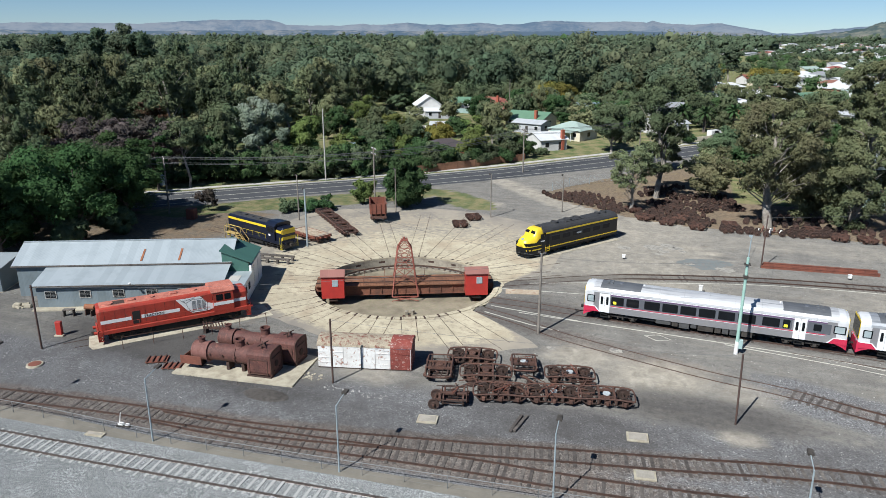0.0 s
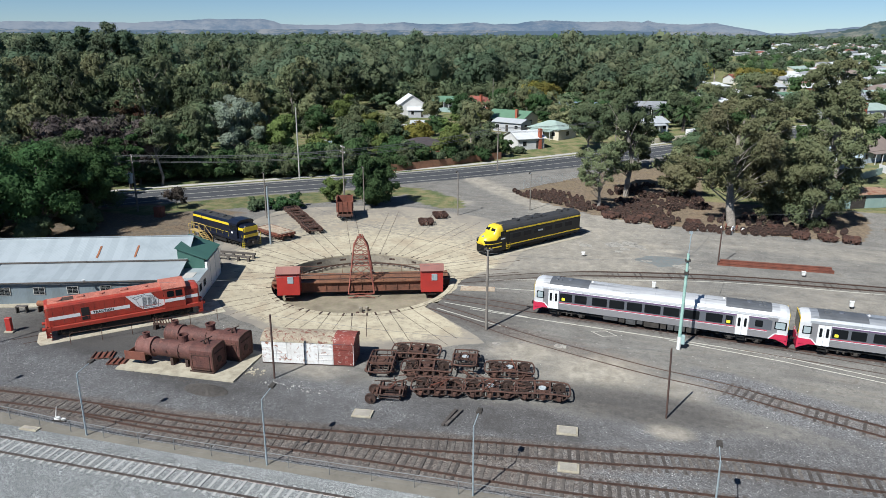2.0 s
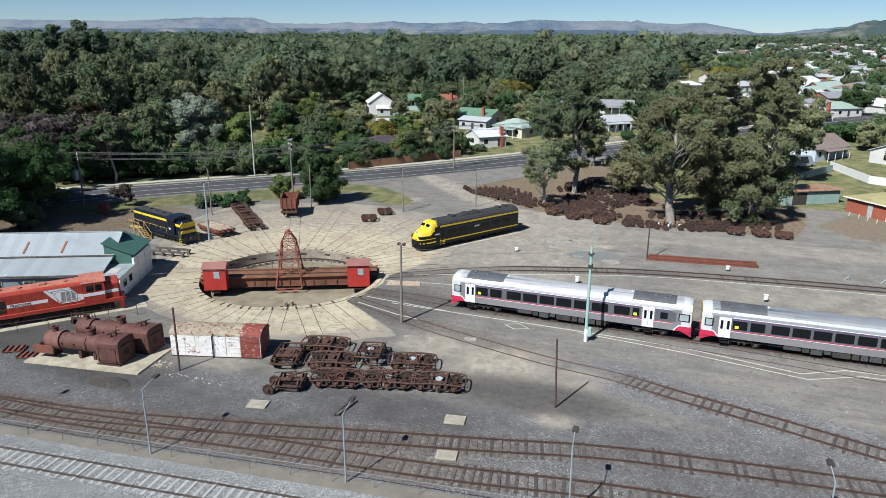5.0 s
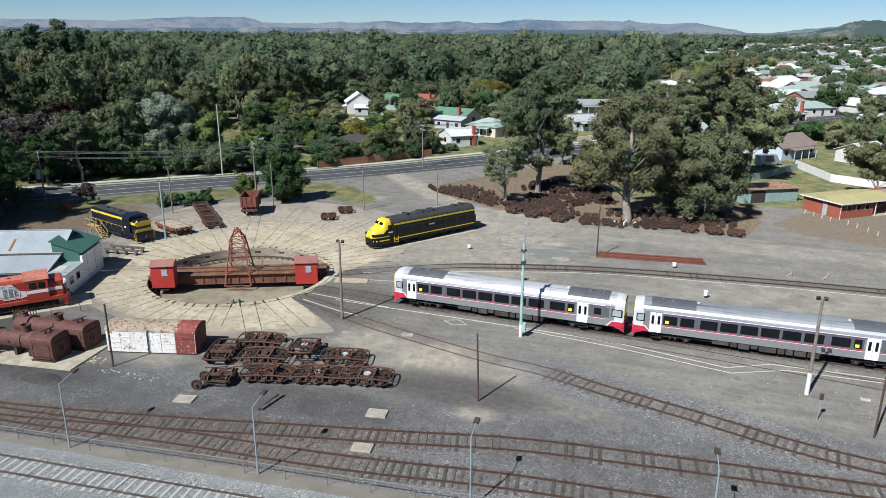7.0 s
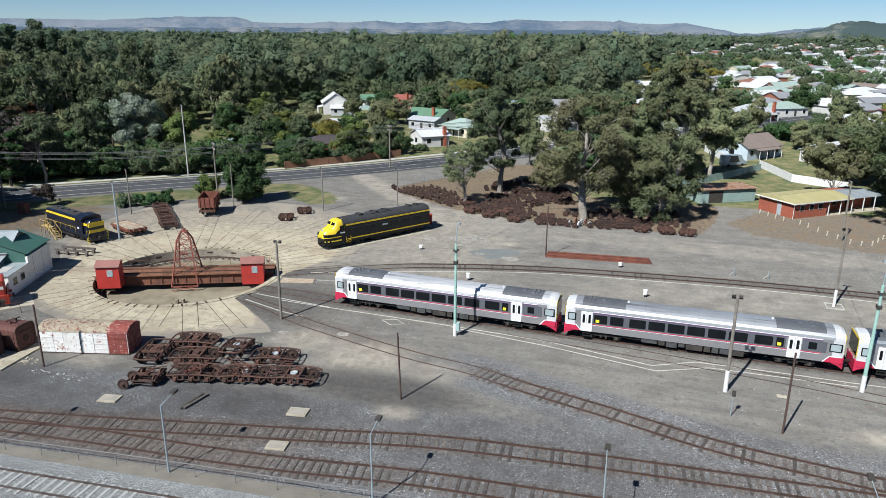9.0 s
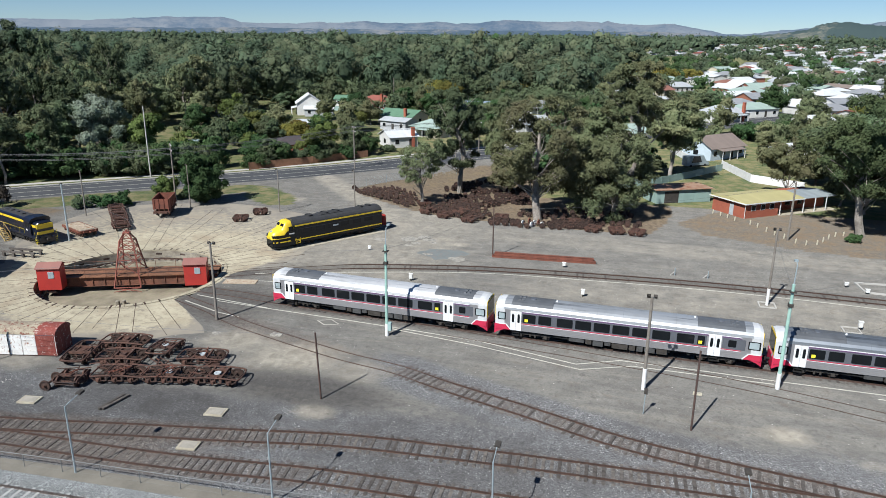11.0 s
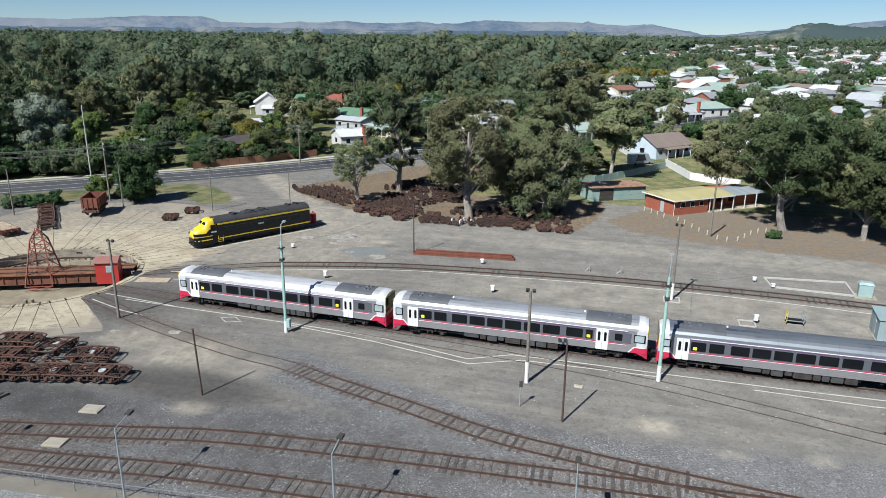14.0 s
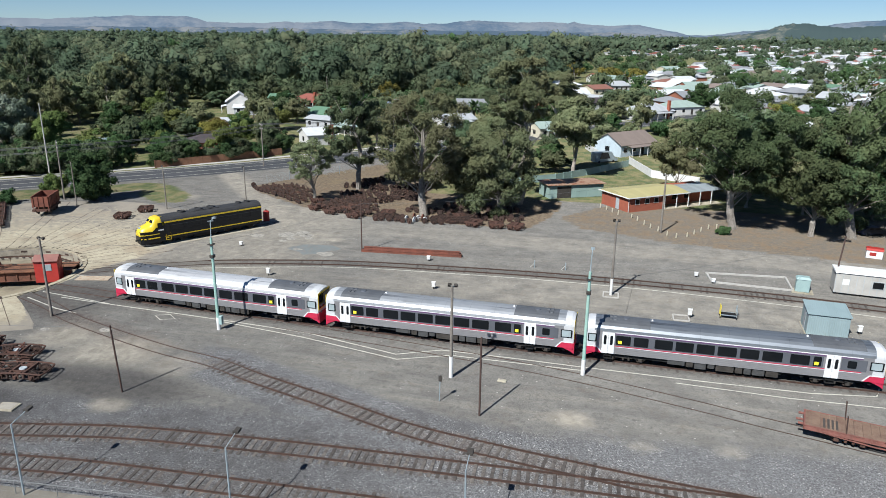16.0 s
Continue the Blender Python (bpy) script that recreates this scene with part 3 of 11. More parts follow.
# ---- plan: tracks, road, turntable ----
TABLE = Vector((-32.3, 73.7))
TABLE_R = 10.85
MAIN = [(-130, 26.5), (-90, 29.0), (-48, 31.6), (-20, 33.5), (0, 34.9), (30, 37.2), (70, 40.4), (110, 43.6)]
TRACK_A = [(-130, 27.5), (-90, 32.0), (-54, 36.7), (-43.3, 38.0), (-30, 39.1), (-16.2, 41.5), (-8, 43.2), (0, 44.8), (8.5, 46.6), (17.5, 47.5), (26, 48.1), (41, 48.8), (52, 49.2), (70, 50.0), (115, 53.0)]
TRACK_B = [(-41, 38.05), (-34, 38.15), (-28, 38.55), (-15.5, 39.75), (-7, 40.25), (0, 40.9), (8.2, 42.0), (17, 42.6), (28, 43.2), (40, 43.9), (70, 46.0), (115, 50.0)]
TRACK_C = [(-21.2, 68.6), (-16, 66.6), (-10.6, 64.0), (1.5, 60.3), (8.4, 58.9), (13.7, 57.0), (20.7, 54.9), (28.6, 52.4), (36.4, 51.1), (42, 50.4), (48, 49.7), (54, 49.3)]
TRACK_CARS = [(-21.3, 71.9), (-15, 71.6), (-10, 71.1), (2, 70.4), (14.6, 69.9), (28, 69.5), (41, 69.25), (65, 69.0), (90, 69.3), (115, 70.5)]
TRACK_FAR = [(-22.0, 77.0), (-17, 80.0), (-12, 83.0), (-5.9, 85.6), (8.4, 89.2), (23.2, 90.8), (37.5, 91.6), (51, 91.4), (64, 90.6), (80, 88.5), (115, 82)]
TRACK_WAGON = [(10, 68.4), (28, 66.4), (39.6, 64.6), (50, 62.0), (57, 60.0), (75, 55.5), (110, 48)]
ROAD = [(-160, 30), (-128, 66), (-95.5, 98.9), (-73.3, 118.9), (-50, 139), (-27.8, 162), (0, 192.5), (25, 222), (60, 262), (120, 330)]
FENCE = [(-110, 29.6), (-70, 33.2), (-50.4, 34.9), (-37, 35.2), (-22, 36.3), (-7.4, 37.6), (7.2, 38.7), (21.4, 39.9), (40, 41.5), (70, 44)]


def rise(x, y):
    """The land rises gently beyond the road."""
    d = math.hypot(x - 10, y)
    return max(0.0, min(d, 320) - 165) * 0.024 + max(0.0, min(d, 2200) - 320) * 0.0085


def nearest(p, line):
    best = 1e9
    for a, b in zip(line, line[1:]):
        ab = b - a
        t = max(0.0, min(1.0, (p - a).dot(ab) / ab.length_squared))
        best = min(best, (p - a - ab * t).length)
    return best


def side_of(x, line):
    """y of a line that runs along x, at x."""
    for (x0, y0), (x1, y1) in zip(line, line[1:]):
        if x0 <= x <= x1:
            return y0 + (y1 - y0) * (x - x0) / (x1 - x0)
    return line[0][1] if x < line[0][0] else line[-1][1]


def smooth_step(a, b, v):
    t = max(0.0, min(1.0, (v - a) / (b - a)))
    return t * t * (3 - 2 * t)


def inside(x, y, poly):
    c = False
    for (x0, y0), (x1, y1) in zip(poly, poly[1:] + poly[:1]):
        if (y0 > y) != (y1 > y) and x < (x1 - x0) * (y - y0) / (y1 - y0) + x0:
            c = not c
    return c


FIELD = [(-27, 132), (-24, 127), (-10, 117.5), (-2, 114.5), (13, 113.5), (30, 113.5), (33, 122), (34, 133), (20, 150), (4, 180), (-12, 160)]
YARD_R = [(40, 131), (34, 122), (38, 116), (52, 111), (70, 109), (95, 103), (115, 100), (115, 150), (60, 150)]
VERGES = [[(-92, 92), (-71.5, 112), (-56, 123), (-49, 128.5), (-44, 128), (-46, 121), (-54, 113), (-66, 104), (-78, 95), (-86, 86)],
          [(-44, 118), (-36, 113), (-31.5, 115), (-34, 121), (-43, 128), (-47, 124)]]
lanes = {k: [Vector(q) for q in v] for k, v in (("a", TRACK_A), ("b", TRACK_B), ("c", TRACK_C), ("w", TRACK_WAGON), ("cars", TRACK_CARS), ("far", TRACK_FAR), ("road", ROAD))}


def zones_at(x, y):
    p = Vector((x, y))
    gravel = brown = dust = earth = grass = oil = 0.0
    if y < 66 and -130 < x < 125:
        da, db, dc = nearest(p, lanes["a"]), nearest(p, lanes["b"]), nearest(p, lanes["c"])
        top = 51.0 + 0.06 * x if x < 5 else 51.3 + 0.11 * (x - 5)
        gravel = 1 - smooth_step(top - 3.5, top + 2.5, y)
        if x > 2:
            gravel = max(gravel, (1 - smooth_step(2.0, 4.2, dc)) * smooth_step(2, 10, x))
        brown = max((1 - smooth_step(1.2, 2.3, min(da, db))) * (1 - 0.62 * smooth_step(-14, 10, x)), (1 - smooth_step(0.9, 2.0, dc)) * 0.55 * smooth_step(0, 14, x))
        brown = max(brown, 0.62 * (1 - smooth_step(1.0, 3.0, dc)) * (1 - smooth_step(-2, 8, x)) * smooth_step(-24, -18, x))
    elif y < 84 and -22 < x < 10:
        brown = 0.55 * (1 - smooth_step(1.0, 2.6, min(nearest(p, lanes["cars"]), nearest(p, lanes["c"]), nearest(p, lanes["far"]))))
    for cx, cy, r, v in ((4.5, 50.0, 1.8, 1.2), (33, 58.0, 2.0, 0.3), (40.5, 57.2, 2.0, 0.85), (46, 54.5, 1.5, 0.6), (52, 55.5, 1.5, 0.6), (-9, 60.5, 4.0, 0.85), (-2, 58.5, 5.5, 0.85), (-26, 50.5, 3.5, 0.55), (-31, 47.5, 2.5, 0.5), (5, 57.5, 3.5, 0.6), (-38.5, 118.5, 4.0, 0.85), (-34, 119.0, 3.0, 0.8), (0, 101, 4.0, 0.7), (3.5, 99.5, 2.0, 0.8)):
        dust = max(dust, v * (1 - smooth_step(0.2 * r, 1.6 * r, math.hypot(x - cx, (y - cy) * 1.5))))
    if -60 < x < -15 and 80 < y < 116:
        dust = max(dust, 0.50 * (1 - smooth_step(26, 44, (p - TABLE).length)))
    if 74 < y < 118 and -24 < x < 70:
        dust = max(dust, 0.56 * smooth_step(76, 84, y) * (1 - smooth_step(-4, 16, x)) * smooth_step(-24, -16, x))
    if 78 < y < 94 and x > 8:
        dust = max(dust, 0.40 * smooth_step(78, 83, y) * (1 - smooth_step(90, 94, y)) * smooth_step(8, 18, x))
    if 97 < y < 150 and -40 < x < 110:
        band = 106.5 - 0.03 * (x - 20) if x > -8 else 108 + 1.1 * (-8 - x)
        dust = max(dust, (0.66 if x < -6 else 0.40) * (1 - smooth_step(2.0, 6.5, abs(y - band))))
    if y > 92:
        dr = nearest(p, lanes["road"])
        beyond = x < side_of(y, [(b, a) for a, b in ROAD]) if 30 <= y <= 330 else False
        if inside(x, y, FIELD):
            earth = 1.0
            grass = 0.25 * smooth_step(128, 140, y)
        elif inside(x, y, YARD_R):
            earth = 0.62
        if any(inside(x, y, q) for q in VERGES):
            grass = 0.75
        if beyond and dr > 6:
            grass = 0.8
        if y > 135 and x > 8:
            grass = 0.75
        if y > 260 or x > 140 or x < -140:
            grass, earth = 0.8, 0.0
    if x < -62 and y > 60 and y < 100:
        earth = 0.75 * smooth_step(62, 70, -x)
    cars = nearest(p, lanes["cars"]) if 60 < y < 80 and x > -22 else 9
    oil = max(oil, 0.72 * (1 - smooth_step(1.0, 2.2, cars)))
    far = nearest(p, lanes["far"]) if 74 < y < 100 and x > -24 else 9
    oil = max(oil, 0.60 * (1 - smooth_step(0.9, 2.0, far)))
    # Ellipses that darken the colour of gravel and hardstand.
    for cx, cy, rx, ry, v in ((-50, 51, 17, 8, 1.05), (-35, 46, 13, 4.5, 0.8), (2, 53, 12, 4.2, 0.85), (-8, 47.6, 14, 4.2, 0.8), (-20, 43.5, 26, 3.5, 0.5), (16, 47, 20, 8, 0.5), (33, 54, 12, 2.4, 0.3), (-21, 57, 2.6, 5, 0.4)):
        oil = max(oil, v * (1 - smooth_step(0.35, 1.0, math.hypot((x - cx) / rx, (y - cy) / ry))))
    near = math.hypot(x + 16.0, (y - 69.0) * 1.1)
    oil = max(oil, 0.62 * (1 - smooth_step(3.0, 10.0, near)))
    return (gravel, brown, dust, 1), (earth, grass, oil, 1)


def ticks(lo, hi, step, reach, grow=1.22):
    out = list(np.arange(lo, hi + 1e-6, step))
    s, a, b = step, lo, hi
    while a > -reach or b < reach:
        s *= grow
        a, b = a - s, b + s
        out = [a] + out + [b]
    return out


def build_ground():
    xs, ys = ticks(-105, 100, 0.8, 4800), ticks(24, 150, 0.8, 4800)
    nx = len(xs)
    verts = [(x, y, rise(x, y)) for y in ys for x in xs]
    faces = []
    for j in range(len(ys) - 1):
        for i in range(nx - 1):
            cx, cy = (xs[i] + xs[i + 1]) / 2, (ys[j] + ys[j + 1]) / 2
            if math.hypot(cx - TABLE.x, cy - TABLE.y) > TABLE_R + 0.75:
                k = j * nx + i
                faces.append((k, k + 1, k + nx + 1, k + nx))
    me = bpy.data.meshes.new("ground")
    me.from_pydata(verts, [], faces)
    za, zb = np.zeros((len(verts), 4), "f"), np.zeros((len(verts), 4), "f")
    for n, (x, y, _) in enumerate(verts):
        za[n], zb[n] = zones_at(x, y)
    for name, data in (("zones", za), ("zones_b", zb)):
        layer = me.color_attributes.new(name, "FLOAT_COLOR", "POINT")
        layer.data.foreach_set("color", data.ravel())
    me.materials.append(M["ground"])
    tagged(new("ground", me), "grey rail yard of ballast, dusty hardstand, earth and grass", "ground", kind="structure")


build_ground()


def ribbon(line, offs, zs):
    """A long sheet along a line: offs across it, zs its heights."""
    bm = BM()
    rows = []
    for p, n in zip(line, normals_of(line)):
        rows.append([bm.verts.new((*(p + n * o), z + rise(*(p + n * o)))) for o, z in zip(offs, zs)])
    for a, b in zip(rows, rows[1:]):
        for i in range(len(offs) - 1):
            bm.faces.new((a[i + 1], a[i], b[i], b[i + 1]))
    bmesh.ops.recalc_face_normals(bm, faces=bm.faces)
    return bm


# ballast mound of the main line, and the drain beside the fence
solo("ballast_mound", ribbon(curve_through(MAIN, 2.0), (-9.0, -5.0, -2.6, -1.6, 0, 1.5, 2.6), (0.01, 0.012, 0.05, 0.10, 0.11, 0.09, 0.012)), M["ballast"], "pale grey crushed-stone ballast under the main line", "ballast", kind="structure")
solo("drain_strip", ribbon(curve_through(FENCE, 2.0), (-1.25, -0.5, 0.1, 0.6), (0.016, 0.02, 0.02, 0.016)), M["drain"], "bare brown earth strip along the wire fence", "ground", kind="structure")

# road with kerbs, lines and footpath
road_line = curve_through(ROAD, 4.0)
solo("road", ribbon(road_line, (-5.6, -2.0, 2.0, 5.6), (0.01, 0.05, 0.05, 0.01)), M["asphalt"], "grey two-lane asphalt road past the yard", "road", kind="structure")


def strip(name, line, o0, o1, z0, z1, material, label, category):
    bm = ribbon(line, (o0, o0 + 0.001, o1 - 0.001, o1), (z0, z1, z1, z0))
    return solo(name, bm, material, label, category, kind="structure")


strip("kerb", road_line, 5.6, 5.95, 0.0, 0.16, M["kerb"], "pale concrete kerb along the road", "kerb")
strip("pavement", road_line, 8.0, 9.6, 0.0, 0.05, M["kerb"], "pale concrete footpath behind the road", "pavement")
strip("road_edge_line", road_line, -4.05, -3.9, 0.03, 0.045, M["line_paint"], "white edge line on the road", "road marking")
strip("road_edge_line", road_line, 3.9, 4.05, 0.03, 0.045, M["line_paint"], "white edge line on the road", "road marking")
strip("road_centre_line", road_line, -0.08, 0.08, 0.05, 0.062, M["line_paint"], "white centre line on the road", "road marking")


# concrete apron round the turntable
def build_apron():
    polar = [(-31, 17.5), (-29, 11.7), (-12, 11.6), (0, 11.7), (12, 12.0), (20, 12.2), (27, 14), (36, 19), (48, 24), (56, 28), (64, 33), (80, 36), (95, 39), (105, 40), (118, 41), (134, 42), (146, 36), (157, 30), (170, 24), (182, 19.7), (200, 18), (215, 18.4), (224, 19.0), (232, 18.0), (240, 17.2), (254, 17.0), (268, 18.2), (283, 19.8), (300, 20.4), (312, 21.2), (322, 22.6), (327, 23.2), (329, 17.5)]
    angs = [a for a, _ in polar]
    radii = [r for _, r in polar]
    bm = BM()
    layer = bm.verts.layers.float_color.new("wear")
    n, rows = 300, []
    for i in range(n):
        a = 360 * i / n
        ask = a if a <= 329 else a - 360
        out = float(np.interp(ask, angs, radii)) + 0.5 * noise.noise((a * 0.12, 3.1, 0))
        row = []
        for s in (0.0, 0.12, 0.3, 0.5, 0.7, 0.85, 0.95, 1.0):
            r = TABLE_R + (out - TABLE_R) * s
            v = bm.verts.new((TABLE.x + r * math.cos(radians(a)), TABLE.y + r * math.sin(radians(a)), 0.03 if s < 1 else -0.01))
            w = smooth_step(0.5, 1.0, s) * (1.0 if out > 15 else 0.3)
            if 30 < a < 215:
                w = max(w, 0.62 * smooth_step(12.5, 26, r))
            v[layer] = (w, w, w, 1)
            row.append(v)
        rows.append(row)
    for a, b in zip(rows, rows[1:] + rows[:1]):
        for j in range(len(a) - 1):
            bm.faces.new((a[j], a[j + 1], b[j + 1], b[j]))
    solo("concrete_apron", bm, M["apron"], "worn pale concrete apron round the turntable pit", "pavement", kind="structure")
    # slab lane under the red locomotive
    d = Vector((math.cos(radians(229)), math.sin(radians(229))))
    q = Vector((-d.y, d.x))
    bm = BM()
    lane = [TABLE + d * 17.0 + q * 2.0, TABLE + d * 34.6 + q * 2.1, TABLE + d * 34.9 + q * 1.1, TABLE + d * 34.7 - q * 1.5, TABLE + d * 17.0 - q * 1.8]
    flat(bm, [tuple(p) for p in lane], -0.1, 0.045)
    solo("concrete_lane", bm, M["concrete"], "narrow concrete slab under the red locomotive", "pavement", kind="structure")


build_apron()


# ---- rolling stock ----
def text_mesh(words, size, material, parent, m, label):
    cu = bpy.data.curves.new("lettering", "FONT")
    cu.body, cu.size, cu.extrude, cu.offset = words, size, 0.004, size * 0.045
    cu.space_character = 1.2
    tmp = bpy.data.objects.new("lettering", cu)
    scene.collection.objects.link(tmp)
    me = bpy.data.meshes.new_from_object(tmp)
    bpy.data.objects.remove(tmp)
    me.materials.append(material)
    ob = new("lettering", me)
    ob.parent = parent
    ob.matrix_local = m
    return tagged(ob, label)


def wheel_mesh(r, half):
    """Two wheels on an axle across y."""
    bm = BM()
    for s in (-1, 1):
        m = Matrix.Translation((0, s * half, 0)) @ Matrix.Rotation(radians(90), 4, "Z")
        turned(bm, [(-0.07, 0), (-0.07, r * 0.35), (-0.02, r * 0.45), (-0.02, r * 0.8), (-0.065, r * 0.84), (-0.065, r), (0.05, r), (0.075 * s, r * 1.06), (0.075 * s, r * 0.84), (0.02, r * 0.8), (0.02, r * 0.45), (0.07, r * 0.35), (0.07, 0)], m, 16)
    rod(bm, (0, -half, 0), (0, half, 0), 0.08, n=8)
    return bm


def running_gear(parent, x, base, r, material, label="", axles=2):
    """A bogie under a vehicle: frame with springs, and its wheelsets as sub-parts."""
    bm = BM()
    long = base + 0.9
    for s in (-1, 1):
        y = s * 1.02
        box(bm, x - long / 2, x + long / 2, y - 0.07, y + 0.07, r + 0.06, r + 0.30, 0.03)
        for k in range(axles):
            ax = x - base / 2 + base * k / (axles - 1)
            box(bm, ax - 0.17, ax + 0.17, y - 0.12, y + 0.12, r - 0.17, r + 0.17, 0.03)
        rod(bm, (x - 0.25, y * 1.05, r - 0.1), (x - 0.25, y * 1.05, r + 0.25), 0.1, n=8)
        rod(bm, (x + 0.25, y * 1.05, r - 0.1), (x + 0.25, y * 1.05, r + 0.25), 0.1, n=8)
    box(bm, x - 0.25, x + 0.25, -1.1, 1.1, r + 0.05, r + 0.36, 0.03)
    bogie = part("bogie", bm, material, parent, label)
    for k in range(axles):
        w = part("wheelset", wheel_mesh(r, 0.8), M["wheel"], bogie)
        w.location = (x - base / 2 + base * k / (axles - 1), 0, r + 0.12)
    return bogie


def rounded(x0, x1, z0, z1, r=0.09):
    out = []
    for cx, cz, a0 in ((x1 - r, z0 + r, -90), (x1 - r, z1 - r, 0), (x0 + r, z1 - r, 90), (x0 + r, z0 + r, 180)):
        out += [(cx + r * math.cos(radians(a0 + a)), cz + r * math.sin(radians(a0 + a))) for a in (0, 45, 90)]
    return out


def pane(name, parent, x0, x1, z0, z1, side, y, material, t=0.02, r=0.09, label=""):
    bm = BM()
    plate(bm, rounded(x0, x1, z0, z1, r), side * y, -side * t)
    return part(name, bm, material, parent, label)


def railcar(m, roof_skin="car_roof"):
    L, W = 24.7, 1.45
    car = thing("railcar", m, "silver diesel railcar with crimson ends, dark windows and white doors", "train", "coupled railcars on the yard track")
    h = L / 2
    # side walls and floor
    bm = BM()
    extrude(bm, [(-W, 0.98), (W, 0.98), (W + 0.02, 2.0), (W, 3.12), (-W, 3.12), (-W - 0.02, 2.0)], -h + 1.0, h - 1.0)
    part("body", bm, M["stainless"], car, "fluted silver-grey side panels")
    # roof
    arc = [(-W, 3.12), (-W + 0.03, 3.34), (-W + 0.16, 3.58), (-W + 0.42, 3.76), (-0.6, 3.87), (0, 3.91), (0.6, 3.87), (W - 0.42, 3.76), (W - 0.16, 3.58), (W - 0.03, 3.34), (W, 3.12)]
    bm = BM()
    extrude(bm, arc, -h + 0.9, h - 0.9)
    roof = part("roof", bm, M[roof_skin], car, "curved silver roof")
    for s in (-1, 1):
        # equipment panels near each end
        bm = BM()
        panel = [(y * 0.97, z + 0.03) for y, z in arc[2:-2]]
        extrude(bm, panel, *sorted((s * (h - 5.7), s * (h - 1.6))))
        p = part("roof_panel", bm, M["car_roof_dark"], roof, "dark grey roof equipment panel")
        for dx, y in ((2.1, 0.35), (2.5, 0.35), (2.1, -0.35), (2.5, -0.35)):
            bm = BM()
            box(bm, *sorted((s * (h - dx), s * (h - dx - 0.28))), y - 0.22, y + 0.22, 3.86, 3.98, 0.02)
            part("vent", bm, M["car_roof_dark"], roof)
        bm = BM()
        rod(bm, (s * (h - 3.6), 0, 3.9), (s * (h - 3.6), 0, 4.02), 0.28, 0.24, 14)
        part("fan_cowl", bm, M["car_grey"], roof)
        bm = BM()
        rod(bm, (s * (h - 5.9), 0.2, 3.86), (s * (h - 5.9), 0.2, 4.0), 0.1, 0.08, 8)
        part("roof_vent", bm, M["car_white"], roof)
        # cab end: raked white upper part, crimson lower part
        nose = []
        for dx, wy, top in ((1.05, W, 0.0), (0.35, W * 0.99, -0.04), (0.06, W * 0.955, -0.16)):
            nose.append([(s * (h - dx), y * wy / W, z + (top if z > 3.2 else 0)) for y, z in [(-W, 1.5), (-W, 3.12)] + arc[1:-1] + [(W, 3.12), (W, 1.5)]])
        bm = BM()
        loft(bm, nose)
        part("cab", bm, M["cab_silver"], car, "pale silver cab end")
        bm = BM()
        lower = []
        for dx, wy, z0 in ((1.05, W, 0.98), (0.35, W * 0.99, 0.70), (-0.02, W * 0.93, 0.42)):
            lower.append([(s * (h - dx), -wy, z0), (s * (h - dx), wy, z0), (s * (h - dx), wy, 1.51), (s * (h - dx), -wy, 1.51)])
        loft(bm, lower)
        part("apron", bm, M["car_red"], car, "crimson front apron")
        # windscreen with yellow surround
        bm = BM()
        box(bm, *sorted((s * (h - 0.055), s * (h - 0.02))), -1.34, 1.34, 1.80, 3.58, 0.01)
        part("windscreen_frame", bm, M["yellow"], car, "yellow windscreen surround")
        bm = BM()
        box(bm, *sorted((s * (h - 0.03), s * (h + 0.01))), -1.22, 1.22, 1.95, 3.40, 0.0)
        part("windscreen", bm, M["glass"], car, "dark windscreen")
        bm = BM()
        rod(bm, (s * (h - 0.2), 0, 0.85), (s * (h + 0.42), 0, 0.85), 0.11, n=8)
        box(bm, *sorted((s * (h + 0.3), s * (h + 0.52))), -0.17, 0.17, 0.70, 1.0, 0.03)
        part("coupler", bm, M["black"], car)
        for y in (-0.8, 0.8):
            bm = BM()
            rod(bm, (s * (h + 0.0), y, 1.5), (s * (h + 0.035), y, 1.5), 0.13, n=12)
            part("headlight", bm, M["glass_cab"], car)

    def at(f):
        return -h + f * L

    for side in (-1, 1):
        # cantrail and waist stripes
        for z0, z1, mm, nm in ((3.02, 3.09, "car_white", "stripe"), (2.90, 3.02, "purple", "purple_stripe"), (1.73, 1.80, "car_red", "waist_stripe"), (1.66, 1.70, "car_white", "pin_stripe")):
            pane(nm, car, at(0.11), at(0.925), z0, z1, side, W + 0.018, M[mm], 0.012, 0.02)
        # grey window band
        pane("window_band", car, at(0.108), at(0.805), 1.84, 2.86, side, W + 0.02, M["car_grey"], 0.012, 0.05, "dark grey window band")
        pane("window_band", car, at(0.86), at(0.94), 1.84, 2.86, side, W + 0.02, M["car_grey"], 0.012, 0.05, "dark grey window band")
        for a, b in ((0.114, 0.166), (0.177, 0.228), (0.250, 0.312), (0.322, 0.383), (0.393, 0.454), (0.464, 0.527), (0.538, 0.600), (0.611, 0.676), (0.700, 0.762)):
            pane("window", car, at(a), at(b), 1.93, 2.80, side, W + 0.034, M["glass"], 0.014)
        pane("window", car, at(0.773), at(0.799), 1.93, 2.80, side, W + 0.034, M["glass"], 0.014)
        pane("window", car, at(0.880), at(0.908), 2.05, 2.72, side, W + 0.034, M["glass"], 0.014)
        for f in (0.122, 0.777):
            pane("notice", car, at(f), at(f) + 0.34, 2.02, 2.32, side, W + 0.05, M["sticker"], 0.004, 0.03, "yellow sticker")
